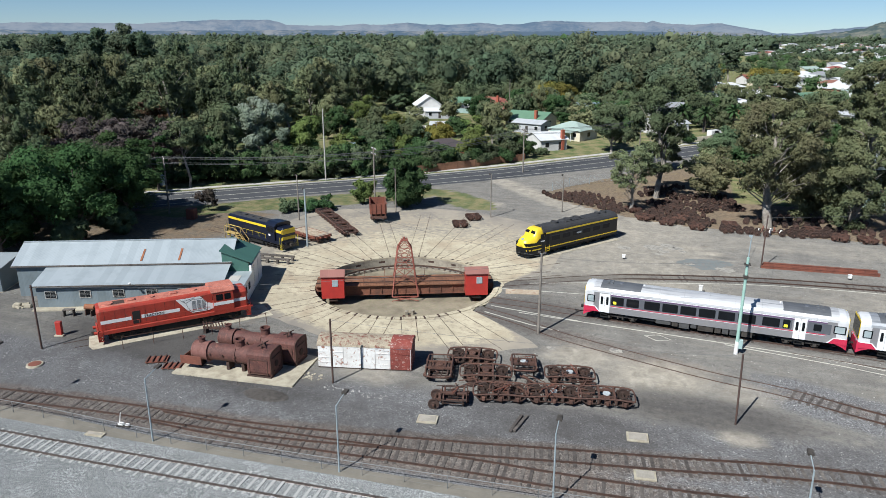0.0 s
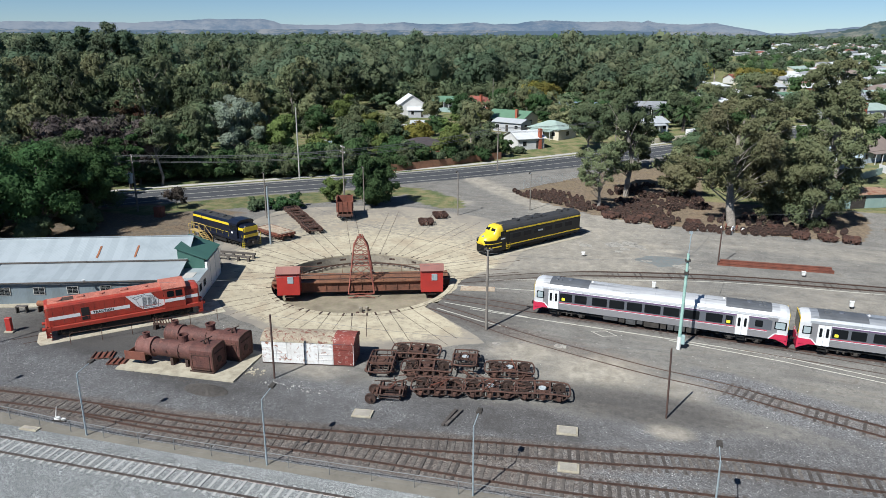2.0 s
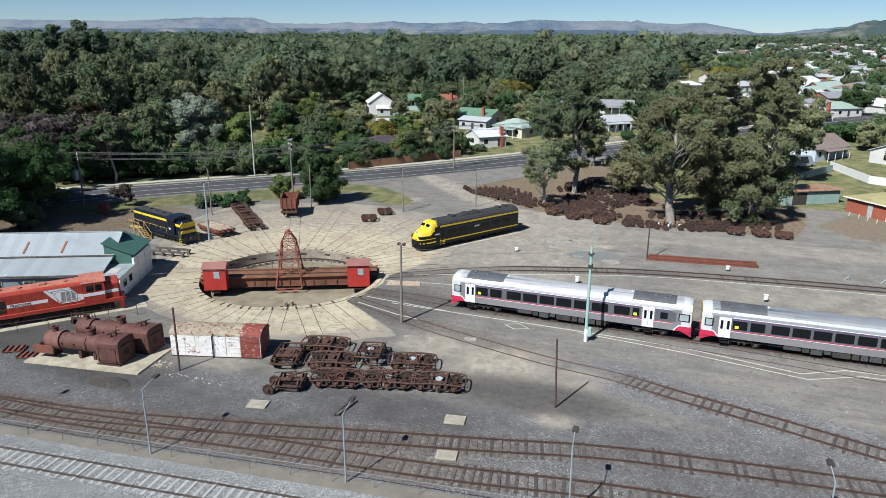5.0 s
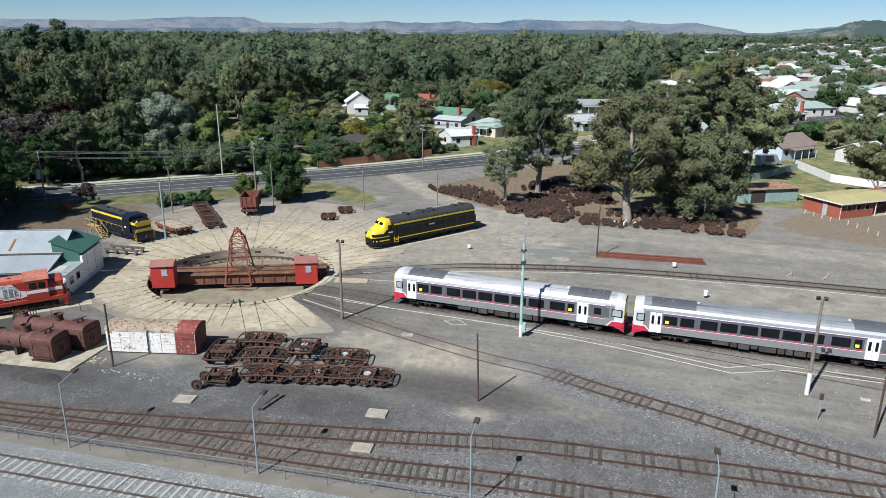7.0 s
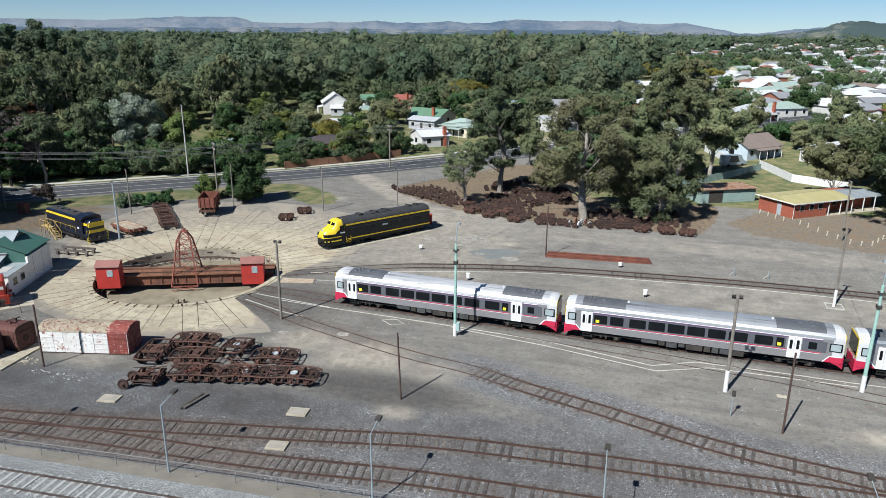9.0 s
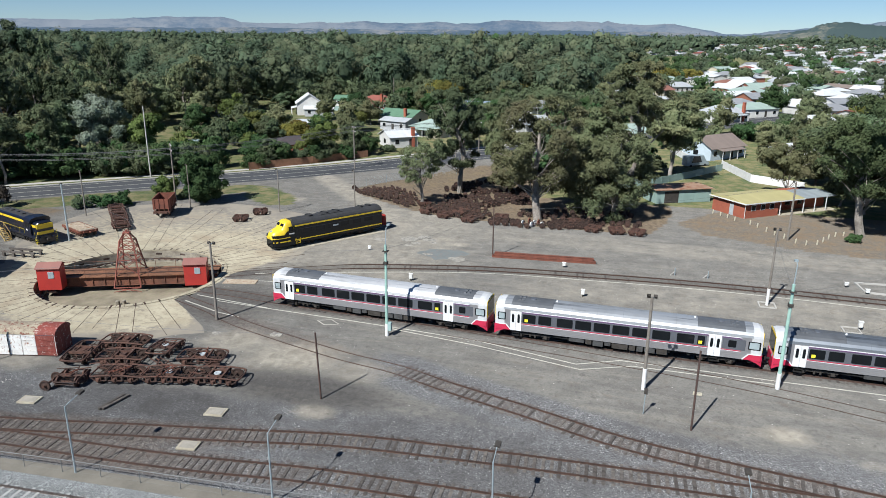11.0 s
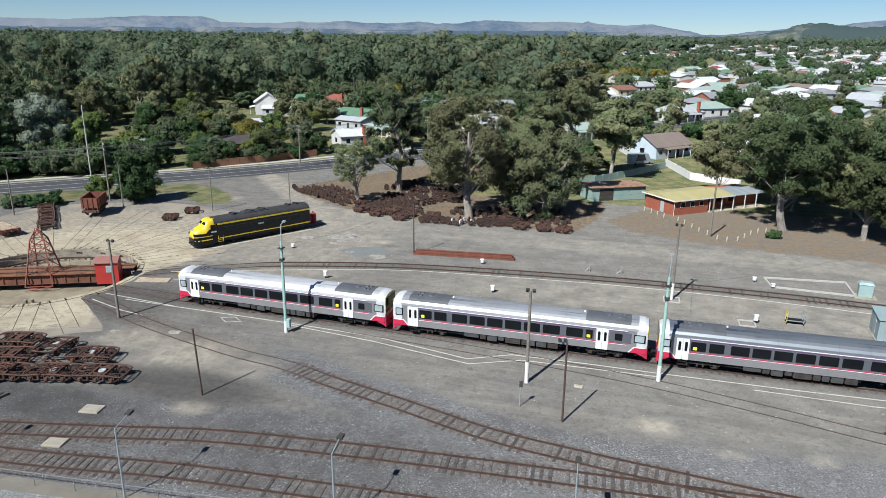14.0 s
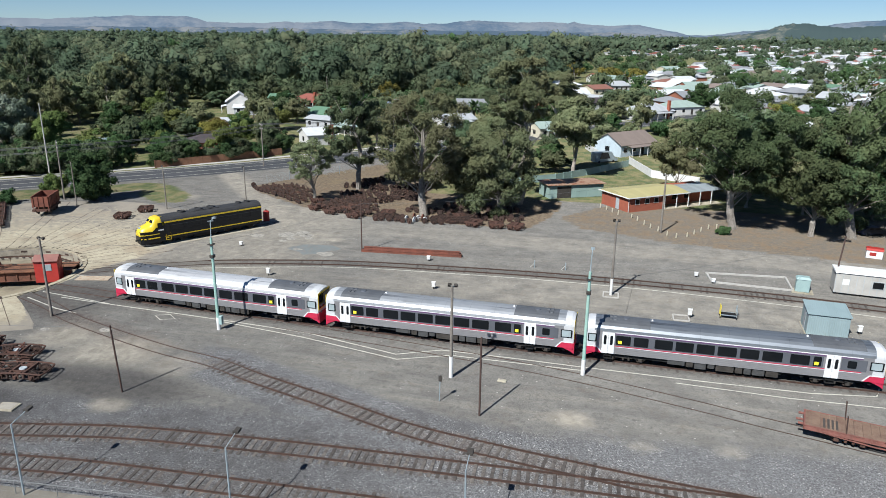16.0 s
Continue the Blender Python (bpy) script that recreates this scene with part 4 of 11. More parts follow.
        for f in (0.0645, 0.812):
            for k in (0, 1):
                x0 = at(f) + k * 0.56
                door = pane("door", car, x0, x0 + 0.54, 1.0, 3.05, side, W + 0.034, M["car_white"], 0.03, 0.05, "white door leaf")
                pane("door_window", door, x0 + 0.15, x0 + 0.39, 1.85, 2.75, side, W + 0.066, M["glass"], 0.008, 0.09)
            bm = BM()
            for z in (0.42, 0.72):
                box(bm, at(f) + 0.2, at(f) + 0.9, *sorted((side * (W - 0.3), side * (W - 0.02))), z, z + 0.04)
            for dx in (0.2, 0.88):
                box(bm, at(f) + dx, at(f) + dx + 0.03, *sorted((side * (W - 0.06), side * (W - 0.03))), 0.42, 1.0)
            part("step", bm, M["black"], car)
        for a, b in ((0.008, 0.046), (0.944, 0.992)):
            pane("cab_window", car, at(a) + 0.12, at(b) - 0.02, 2.02, 2.80, side, W + 0.012, M["glass"], 0.02, 0.06, "black cab window frame")
            # The inner pane is pale by its base colour.
            pane("cab_pane", car, at(a) + 0.22, at(b) - 0.14, 2.1, 2.72, side, W + 0.034, M["glass_cab"], 0.006, 0.05, "pale cab window pane")
        # crimson flash with a white edge running back from each apron
        for s in (-1, 1):
            bm = BM()
            pts = [(s * (h - 0.1), 1.51), (s * (h - 1.15), 1.51), (s * (h - 1.6), 0.99), (s * (h - 0.95), 0.99), (s * (h - 0.1), 0.95)]
            plate(bm, pts, side * (W + 0.022), -side * 0.012)
            part("crimson_flash", bm, M["car_red"], car)
            bm = BM()
            pts = [(s * (h - 1.1), 1.60), (s * (h - 1.24), 1.56), (s * (h - 1.74), 0.99), (s * (h - 1.6), 0.99), (s * (h - 1.14), 1.51), (s * (h - 0.2), 1.52), (s * (h - 0.2), 1.60)]
            plate(bm, pts, side * (W + 0.024), -side * 0.012)
            part("white_edge", bm, M["car_white"], car)
    # underframe boxes
    rng = random.Random(5)
    x = at(0.30)
    while x < at(0.67):
        w = rng.choice((0.7, 1.1, 1.6, 2.2))
        for side in (-1, 1):
            bm = BM()
            y0 = side * (W - 0.08)
            box(bm, x, x + w - 0.12, *sorted((y0, y0 - side * 0.8)), 0.36 + rng.choice((0, 0.08, 0.16)), 0.97, 0.03)
            box(bm, x + 0.15, x + w - 0.3, *sorted((y0, y0 + side * 0.02)), 0.55, 0.86)
            part("equipment_box", bm, M["box_grey"] if rng.random() < 0.6 else M["grime"], car)
        x += w
    bm = BM()
    box(bm, -h + 0.8, h - 0.8, -1.25, 1.25, 0.86, 0.99)
    for k in range(14):
        x = at(0.04 + 0.92 * k / 13)
        box(bm, x - 0.12, x + 0.12, -1.2, 1.2, 0.62, 0.9)
    tube(bm, [(at(0.2), -1.1, 0.72), (at(0.3), -1.15, 0.66), (at(0.42), -1.1, 0.7)], 0.08)
    part("underframe", bm, M["black"], car, "black grimy underframe")
    for f in (0.155, 0.845):
        running_gear(car, at(f), 2.5, 0.42, M["grime"])
    return car


railcar(pose(2.3, 70.52, 0.12, 0, 0, -2.6))
railcar(pose(27.75, 69.62, 0.12, 0, 0, -1.1), "car_roof_mid")
railcar(pose(53.3, 69.22, 0.12, 0, 0, -0.2), "car_roof_grey")


def hood_loco(m, L, label, paint, top, band, band_z, nose, cab_roof, flash=False, high=3.62):
    """A hood-unit diesel: long hood to -x, cab, short hood to +x."""
    loco = thing("locomotive", m, label, "locomotive")
    h = L / 2

    def at(f):
        return -h + f * L

    bm = BM()
    box(bm, at(0.025), at(0.975), -1.42, 1.42, 0.98, 1.40, 0.04)
    for f0, f1 in ((0.02, 0.04), (0.96, 0.98)):
        box(bm, at(f0), at(f1), -1.4, 1.4, 0.40, 1.40, 0.03)
    part("frame", bm, paint, loco)
    # long hood, with softly rounded shoulders
    w = 1.18
    prof = [(-w, 1.38), (w, 1.38), (w, high - 0.32), (w - 0.10, high - 0.12), (w - 0.32, high), (-w + 0.32, high), (-w + 0.10, high - 0.12), (-w, high - 0.32)]
    bm = BM()
    loft(bm, [[(at(0.03), y * 0.94, z - (0.06 if z > 3 else 0)) for y, z in prof], [(at(0.045), y, z) for y, z in prof], [(at(0.735), y, z) for y, z in prof]])
    hood = part("long_hood", bm, paint, loco)
    bm = BM()
    for k in range(11):
        x = at(0.07 + 0.06 * k)
        for s in (-1, 1):
            box(bm, x, x + 0.02, *sorted((s * w, s * (w + 0.012))), 1.45, high - 0.36)
    part("panel_seam", bm, M["rust"] if flash else top, hood)
    bm = BM()
    loft(bm, [[(x, y, high + z) for y, z in ((-0.86, 0.0), (0.86, 0.0), (0.80, 0.035), (-0.80, 0.035))] for x in (at(0.05), at(0.73))])
    part("hood_top", bm, top, hood)
    for f, wide, tall in ((0.10, 0.75, 0.10), (0.24, 0.55, 0.16), (0.36, 0.5, 0.09), (0.5, 0.6, 0.14), (0.63, 0.45, 0.10)):
        bm = BM()
        if f in (0.24, 0.5):
            box(bm, at(f) - 0.35, at(f) + 0.35, -wide / 2, wide / 2, high + 0.02, high + 0.04 + tall, 0.03)
        else:
            rod(bm, (at(f), 0, high + 0.02), (at(f), 0, high + 0.04 + tall), wide * 0.75, wide * 0.7, 16)
        part("roof_fan", bm, top, hood)
    bm = BM()
    box(bm, at(0.095), at(0.20), -0.5, 0.5, high + 0.036, high + 0.06, 0.01)
    part("radiator_grille", bm, M["rust_dark"] if flash else M["roof_dark"], hood)
    # coloured band along the hood
    for s in (-1, 1):
        bm = BM()
        z0, z1 = band_z
        end = 0.52 if flash else 0.735
        for f0, f1 in (((0.045, 0.225), (0.285, end)) if flash else ((0.045, 0.2), (0.21, end))):
            box(bm, at(f0), at(f1), *sorted((s * w, s * (w + 0.018))), z0, z1)
        part("band", bm, band, hood)
        if flash:
            # The doorway is a flat black panel, not an opening.
            bm = BM()
            box(bm, at(0.232), at(0.278), *sorted((s * (w - 0.05), s * (w + 0.02))), 1.55, 2.85)
            part("open_doorway", bm, M["black"], hood, "flat black side doorway panel")
            bm = BM()
            plate(bm, [(at(0.50), 3.28), (at(0.565), band_z[0]), (at(0.60), 1.62), (at(0.70), 1.62), (at(0.735), 1.75), (at(0.735), 2.3), (at(0.70), 2.45), (at(0.655), 3.28)], s * (w + 0.022), -s * 0.012)
            emblem = part("emblem", bm, M["white_paint"], hood, "white emblem panel with grey drawing")
            for f0, f1 in ((0.600, 0.627), (0.632, 0.659), (0.664, 0.688)):
                bm = BM()
                plate(bm, [(at(f0), 1.85), (at(f1), 1.80), (at(f1), 2.86 - 12 * max(0, f1 - 0.66)), (at(f0), 2.90)], s * (w + 0.026), -s * 0.008)
                part("emblem_panel", bm, M["logo_grey"], emblem)
            bm = BM()
            pts = [(0.525, 3.2), (0.56, 2.75), (0.575, 2.2), (0.592, 1.78), (0.695, 1.70), (0.70, 2.40), (0.665, 3.0), (0.60, 3.05), (0.56, 2.75), (0.545, 3.02), (0.62, 3.2)]
            for (fa, za), (fb, zb) in zip(pts, pts[1:]):
                bar(bm, (at(fa), s * (w + 0.028), za), (at(fb), s * (w + 0.028), zb), 0.03)
            part("emblem_outline", bm, M["black"], emblem)
            mm = Matrix.Translation((at(0.30), -w - 0.022, band_z[0] + 0.05)) @ Matrix.Rotation(radians(90), 4, "X")
            if s > 0:
                mm = Matrix.Translation((at(0.46), w + 0.022, band_z[0] + 0.05)) @ Matrix.Rotation(radians(180), 4, "Z") @ Matrix.Rotation(radians(90), 4, "X")
            text_mesh("TRACTION", 0.33, M["black"], hood, mm, "black painted word")
    # cab
    bm = BM()
    cw = 1.43
    roof = [(-cw, 3.45), (-cw + 0.25, 3.78), (-0.6, 3.93), (0.6, 3.93), (cw - 0.25, 3.78), (cw, 3.45)]
    loft(bm, [[(x, y, z) for y, z in [(cw, 1.38), (-cw, 1.38)][::-1] + roof[::-1]] for x in (at(0.735), at(0.87))])
    cab = part("cab", bm, paint, loco)
    bm = BM()
    loft(bm, [[(x, y * 1.03, z + 0.03) for y, z in roof + [(cw, 3.40), (-cw, 3.40)]] for x in (at(0.725), at(0.88))])
    part("cab_roof", bm, cab_roof, cab)
    for s in (-1, 1):
        for f0, f1 in ((0.755, 0.80), (0.81, 0.852)):
            pane("cab_window", cab, at(f0), at(f1), 2.55, 3.2, s, cw, M["glass"], 0.02, 0.06)
        bm = BM()
        if flash:
            box(bm, at(0.737), at(0.868), *sorted((s * cw, s * (cw + 0.018))), band_z[0], band_z[1])
            part("band", bm, band, cab)
        else:
            box(bm, at(0.77), at(0.80), *sorted((s * cw, s * (cw + 0.018))), 2.0, 2.25)
            part("number_bar", bm, M["white_paint"], cab)
    for x0, x1 in ((at(0.87), at(0.872)), (at(0.733), at(0.735))):
        bm = BM()
        for y in (-1.0, 1.0):
            box(bm, x0, x1 + 0.012, y - 0.25, y + 0.25, 2.6, 3.2)
        part("end_window", bm, M["glass"], cab)
    # short hood
    bm = BM()
    sh = high - 0.35 if flash else high - 0.25
    prof = [(-w, 1.38), (w, 1.38), (w, sh - 0.3), (w - 0.3, sh), (-w + 0.3, sh), (-w, sh - 0.3)]
    loft(bm, [[(at(0.87), y, z) for y, z in prof], [(at(0.955), y, z) for y, z in prof], [(at(0.965), y * 0.93, z - (0.06 if z > 3 else 0)) for y, z in prof]])
    short = part("short_hood", bm, nose, loco)
    for s in (-1, 1):
        bm = BM()
        if flash:
            box(bm, at(0.872), at(0.955), *sorted((s * w, s * (w + 0.018))), *band_z)
        else:
            box(bm, at(0.872), at(0.956), *sorted((s * w, s * (w + 0.018))), 2.62, 3.0)
        part("band", bm, band, short)
    if not flash:
        for z0, z1 in ((2.45, 3.12), (1.62, 2.05)):
            bm = BM()
            box(bm, at(0.955), at(0.969), -w * 0.96, w * 0.96, z0, z1, 0.01)
            part("nose_band", bm, band, short, "yellow warning band")
    # handrails and steps
    for s in (-1, 1):
        bm = BM()
        for k in range(7):
            f = 0.05 + 0.11 * k
            rod(bm, (at(f), s * 1.38, 1.38), (at(f), s * 1.38, 2.0), 0.018, n=5)
        rod(bm, (at(0.05), s * 1.38, 2.0), (at(0.71), s * 1.38, 2.0), 0.018, n=5)
        part("handrail", bm, M["flood_yellow"] if not flash else paint, loco)
        for f in (0.035, 0.965):
            bm = BM()
            for z in (0.35, 0.62, 0.9):
                box(bm, at(f) - 0.22, at(f) + 0.22, *sorted((s * 1.15, s * 1.44)), z, z + 0.04)
            for dx in (-0.22, 0.2):
                box(bm, at(f) + dx, at(f) + dx + 0.03, *sorted((s * 1.40, s * 1.44)), 0.35, 2.1)
            part("step", bm, paint if flash else M["flood_yellow"], loco)
    for s in (-1, 1):
        bm = BM()
        rod(bm, (s * h * 0.95, 0, 0.9), (s * (h + 0.1), 0, 0.9), 0.12, n=8)
        box(bm, *sorted((s * (h - 0.05), s * (h + 0.2))), -0.18, 0.18, 0.72, 1.08, 0.03)
        part("coupler", bm, M["grime"], loco)
        for y in (-0.85, 0.85):
            bm = BM()
            rod(bm, (s * h * 0.955, y, 1.12), (s * (h + 0.0), y, 1.12), 0.16, n=10)
            part("buffer", bm, paint, loco)
    bm = BM()
    box(bm, at(0.36), at(0.64), -1.2, 1.2, 0.30, 0.98, 0.08)
    part("fuel_tank", bm, M["black"], loco)
    # Solid black mass added to block light under the locomotive.
    bm = BM()
    box(bm, at(0.08), at(0.92), -0.72, 0.72, 0.22, 0.98, 0.05)
    part("underframe", bm, M["black"], loco)
    for f in (0.22, 0.78):
        running_gear(loco, at(f), 2.6, 0.50, M["black"])
    return loco


hood_loco(pose(-49.65, 53.55, 0.06, 0, 0, 48.8), 15.4, "faded red diesel locomotive with white stripe on a concrete lane", M["loco_red"], M["loco_red_top"], M["white_paint"], (2.02, 2.36), M["loco_red"], M["loco_red_top"], flash=True)
hood_loco(pose(-59.0, 83.55, 0.06, 0, 0, -20), 13.6, "navy and yellow hood diesel locomotive beside yellow steps", M["navy"], M["roof_dark"], M["yellow"], (2.95, 3.28), M["navy"], M["navy"], high=3.6)


def streamlined_loco(m):
    """A bulldog-nosed diesel, nose to -x."""
    L, W = 18.4, 1.45
    h = L / 2
    loco = thing("streamlined_locomotive", m, "black and yellow streamlined diesel locomotive with rounded nose", "locomotive")
    arc = [(W, 3.30), (W - 0.06, 3.52), (W - 0.26, 3.76), (0.75, 3.95), (0, 4.02), (-0.75, 3.95), (-W + 0.26, 3.76), (-W + 0.06, 3.52), (-W, 3.30)]
    wall = [(-W, 0.75), (W, 0.75)]
    bm = BM()
    extrude(bm, wall + [(W, 3.30), (-W, 3.30)], -h + 3.3, h - 0.05)
    body = part("body", bm, M["loco_black"], loco)
    bm = BM()
    extrude(bm, arc, -h + 3.0, h - 0.05)
    roof = part("roof", bm, M["roof_dark"], loco, "sooty dark grey roof")
    # cab and nose by cross-sections
    def ring(x, wy, z0, zt, round_top):
        pts = []
        for k in range(25):
            a = math.pi * k / 24
            y = wy * math.cos(a)
            ex = abs(math.cos(a)) ** round_top
            z = z0 + (zt - z0) * (1 - ex) if k not in (0, 24) else z0
            pts.append((x, y, z))
        return pts
    bm = BM()
    dxs = [0.0, 0.03, 0.08, 0.16, 0.28, 0.45, 0.65, 0.9, 1.2, 1.5, 1.62, 1.75, 1.9, 2.05, 2.2, 2.4, 2.8, 3.36]
    tops = [2.02, 2.16, 2.28, 2.40, 2.52, 2.64, 2.74, 2.83, 2.91, 2.99, 3.10, 3.30, 3.54, 3.74, 3.85, 3.93, 3.97, 3.98]
    wide = [0.34, 0.46, 0.56, 0.66, 0.75, 0.83, 0.885, 0.93, 0.965, 0.985, 0.988, 0.992, 0.996, 1.0, 1.0, 1.0, 1.0, 1.0]
    loft(bm, [ring(-h + dx, W * wy, 1.55, zt, 2.6 + 1.7 * min(dx, 2.4)) for dx, zt, wy in zip(dxs, tops, wide)][::-1])
    nose = part("nose", bm, M["yellow"], loco, "yellow rounded nose and cab", smooth=True)
    bm = BM()
    low = [(3.35, W), (1.6, W * 0.99), (0.9, W * 0.95), (0.4, W * 0.84), (0.05, W * 0.6)]
    loft(bm, [[(-h + dx, -wy, 0.55), (-h + dx, wy, 0.55), (-h + dx, wy, 1.56), (-h + dx, -wy, 1.56)] for dx, wy in low])
    part("nose_skirt", bm, M["loco_black"], loco)
    for z0, z1, mm, grow in ((1.10, 1.26, "yellow", 0.012), (1.50, 2.14, "loco_black", 0.03), (1.66, 1.76, "yellow", 0.042), (0.30, 0.56, "black", -0.05)):
        bm = BM()
        loft(bm, [[(-h + dx - grow, -wy - grow, z0), (-h + dx - grow, wy + grow, z0), (-h + dx - grow, wy + grow, z1), (-h + dx - grow, -wy - grow, z1)] for dx, wy in ((2.6, W), (1.6, W * 0.985), (1.0, W * 0.95), (0.5, W * 0.86), (0.14, W * 0.66))])
        part("nose_band", bm, M[mm], loco)
    for s in (-1, 1):
        # windscreen halves and side windows
        bm = BM()
        q = [(-h + 1.70, s * 0.18, 3.26), (-h + 1.74, s * 0.94, 3.26), (-h + 1.98, s * 0.86, 3.56), (-h + 1.95, s * 0.18, 3.60)]
        n = Vector((-0.78, 0, 0.62)) * 0.045
        loft(bm, [[Vector(p) for p in q], [Vector(p) + n for p in q]])
        part("windscreen", bm, M["glass"], nose, "dark windscreen")
        bm = BM()
        plate(bm, [(-h + 1.62, 1.54), (-h + 1.62, 2.16), (-h + 2.1, 2.62), (-h + 3.38, 2.86), (-h + 3.38, 1.54)], s * (W + 0.004), -s * 0.012)
        part("cab_side_panel", bm, M["loco_black"], nose, "black lower cab side")
        pane("cab_window", nose, -h + 2.35, -h + 3.05, 2.55, 3.25, s, W, M["glass"], 0.02, 0.08)
        bm = BM()
        box(bm, -h + 3.34, h - 0.05, *sorted((s * W, s * (W + 0.022))), 3.10, 3.31)
        part("upper_stripe", bm, M["yellow"], body, "yellow stripe under the roof")
        bm = BM()
        box(bm, -h + 3.34, h - 0.05, *sorted((s * W, s * (W + 0.022))), 1.10, 1.24)
        part("lower_stripe", bm, M["yellow"], body)
        bm = BM()
        box(bm, -h + 3.34, h - 0.05, *sorted((s * W, s * (W + 0.012))), 2.66, 2.72)
        part("pin_line", bm, M["roof_dark"], body)
        for k in range(6):
            x = -h + 4.6 + 2.1 * k
            bm = BM()
            box(bm, x, x + 1.5, *sorted((s * W, s * (W + 0.01))), 2.02, 2.62, 0.0)
            part("side_grille", bm, M["black"], body)
        bm = BM()
        box(bm, -h + 3.45, -h + 4.05, *sorted((s * (W - 0.01), s * (W + 0.016))), 1.15, 3.0)
        part("door", bm, M["black"], body)
        bm = BM()
        for dx in (3.40, 4.10):
            rod(bm, (-h + dx, s * (W + 0.05), 0.7), (-h + dx, s * (W + 0.05), 1.5), 0.025, n=5)
        for z in (0.65, 0.95):
            box(bm, -h + 3.4, -h + 4.1, *sorted((s * (W - 0.1), s * (W + 0.07))), z, z + 0.04)
        part("step", bm, M["yellow"], loco)
        bm = BM()
        box(bm, 0.4, 1.3, *sorted((s * W, s * (W + 0.02))), 2.2, 2.42)
        part("number_bar", bm, M["lead"], body)
        bm = BM()
        box(bm, -h + 2.4, -h + 3.2, *sorted((s * W, s * (W + 0.02))), 2.12, 2.3)
        part("number_bar", bm, M["white_paint"], nose)
    bm = BM()
    turned(bm, [(-0.02, 0), (-0.02, 0.2), (0.25, 0.24), (0.25, 0)], Matrix.Translation((-h + 0.28, 0, 2.52)), 14)
    part("headlight", bm, M["glass_cab"], nose)
    for x, r in ((-h + 6.4, 0.55), (-h + 9.0, 0.62), (-h + 10.9, 0.62), (h - 3.1, 0.45), (h - 1.7, 0.45)):
        bm = BM()
        turned(bm, [(3.96, 0), (3.96, r), (4.2, r), (4.2, r * 0.82), (4.1, r * 0.8), (4.1, 0)], Matrix.Translation((x, 0, 0)) @ Matrix.Rotation(radians(-90), 4, "Y"), 18)
        part("roof_fan", bm, M["roof_dark"], roof)
    for k in range(9):
        x = -h + 4 + 1.6 * k
        bm = BM()
        extrude(bm, [(y * 1.004, z + 0.014) for y, z in arc], x, x + 0.05)
        part("roof_rib", bm, M["roof_dark"], roof)
    bm = BM()
    box(bm, -h + 7.9, -h + 11.9, -0.75, 0.75, 3.93, 4.07, 0.05)
    part("fan_housing", bm, M["roof_dark"], roof)
    bm = BM()
    box(bm, h - 0.06, h + 0.0, -1.3, 1.3, 0.8, 3.5, 0.02)
    part("rear_panel", bm, M["loco_red"], loco, "red rear end panel")
    bm = BM()
    box(bm, -h + 3, h - 0.3, -1.2, 1.2, 0.55, 0.8)
    box(bm, -1.6, 1.8, -1.3, 1.3, 0.30, 0.8, 0.06)
    part("underframe", bm, M["black"], loco)
    for s in (-1, 1):
        bm = BM()
        rod(bm, (s * (h - 0.4), 0, 0.85), (s * (h + 0.35), 0, 0.85), 0.13, n=8)
        part("coupler", bm, M["black"], loco)
    for f in (-h + 4.2, h - 3.6):
        running_gear(loco, f, 3.8, 0.50, M["black"], axles=3)
    return loco


streamlined_loco(pose(-16.3, 96.3, 0.06, 0, 0, 56.2))


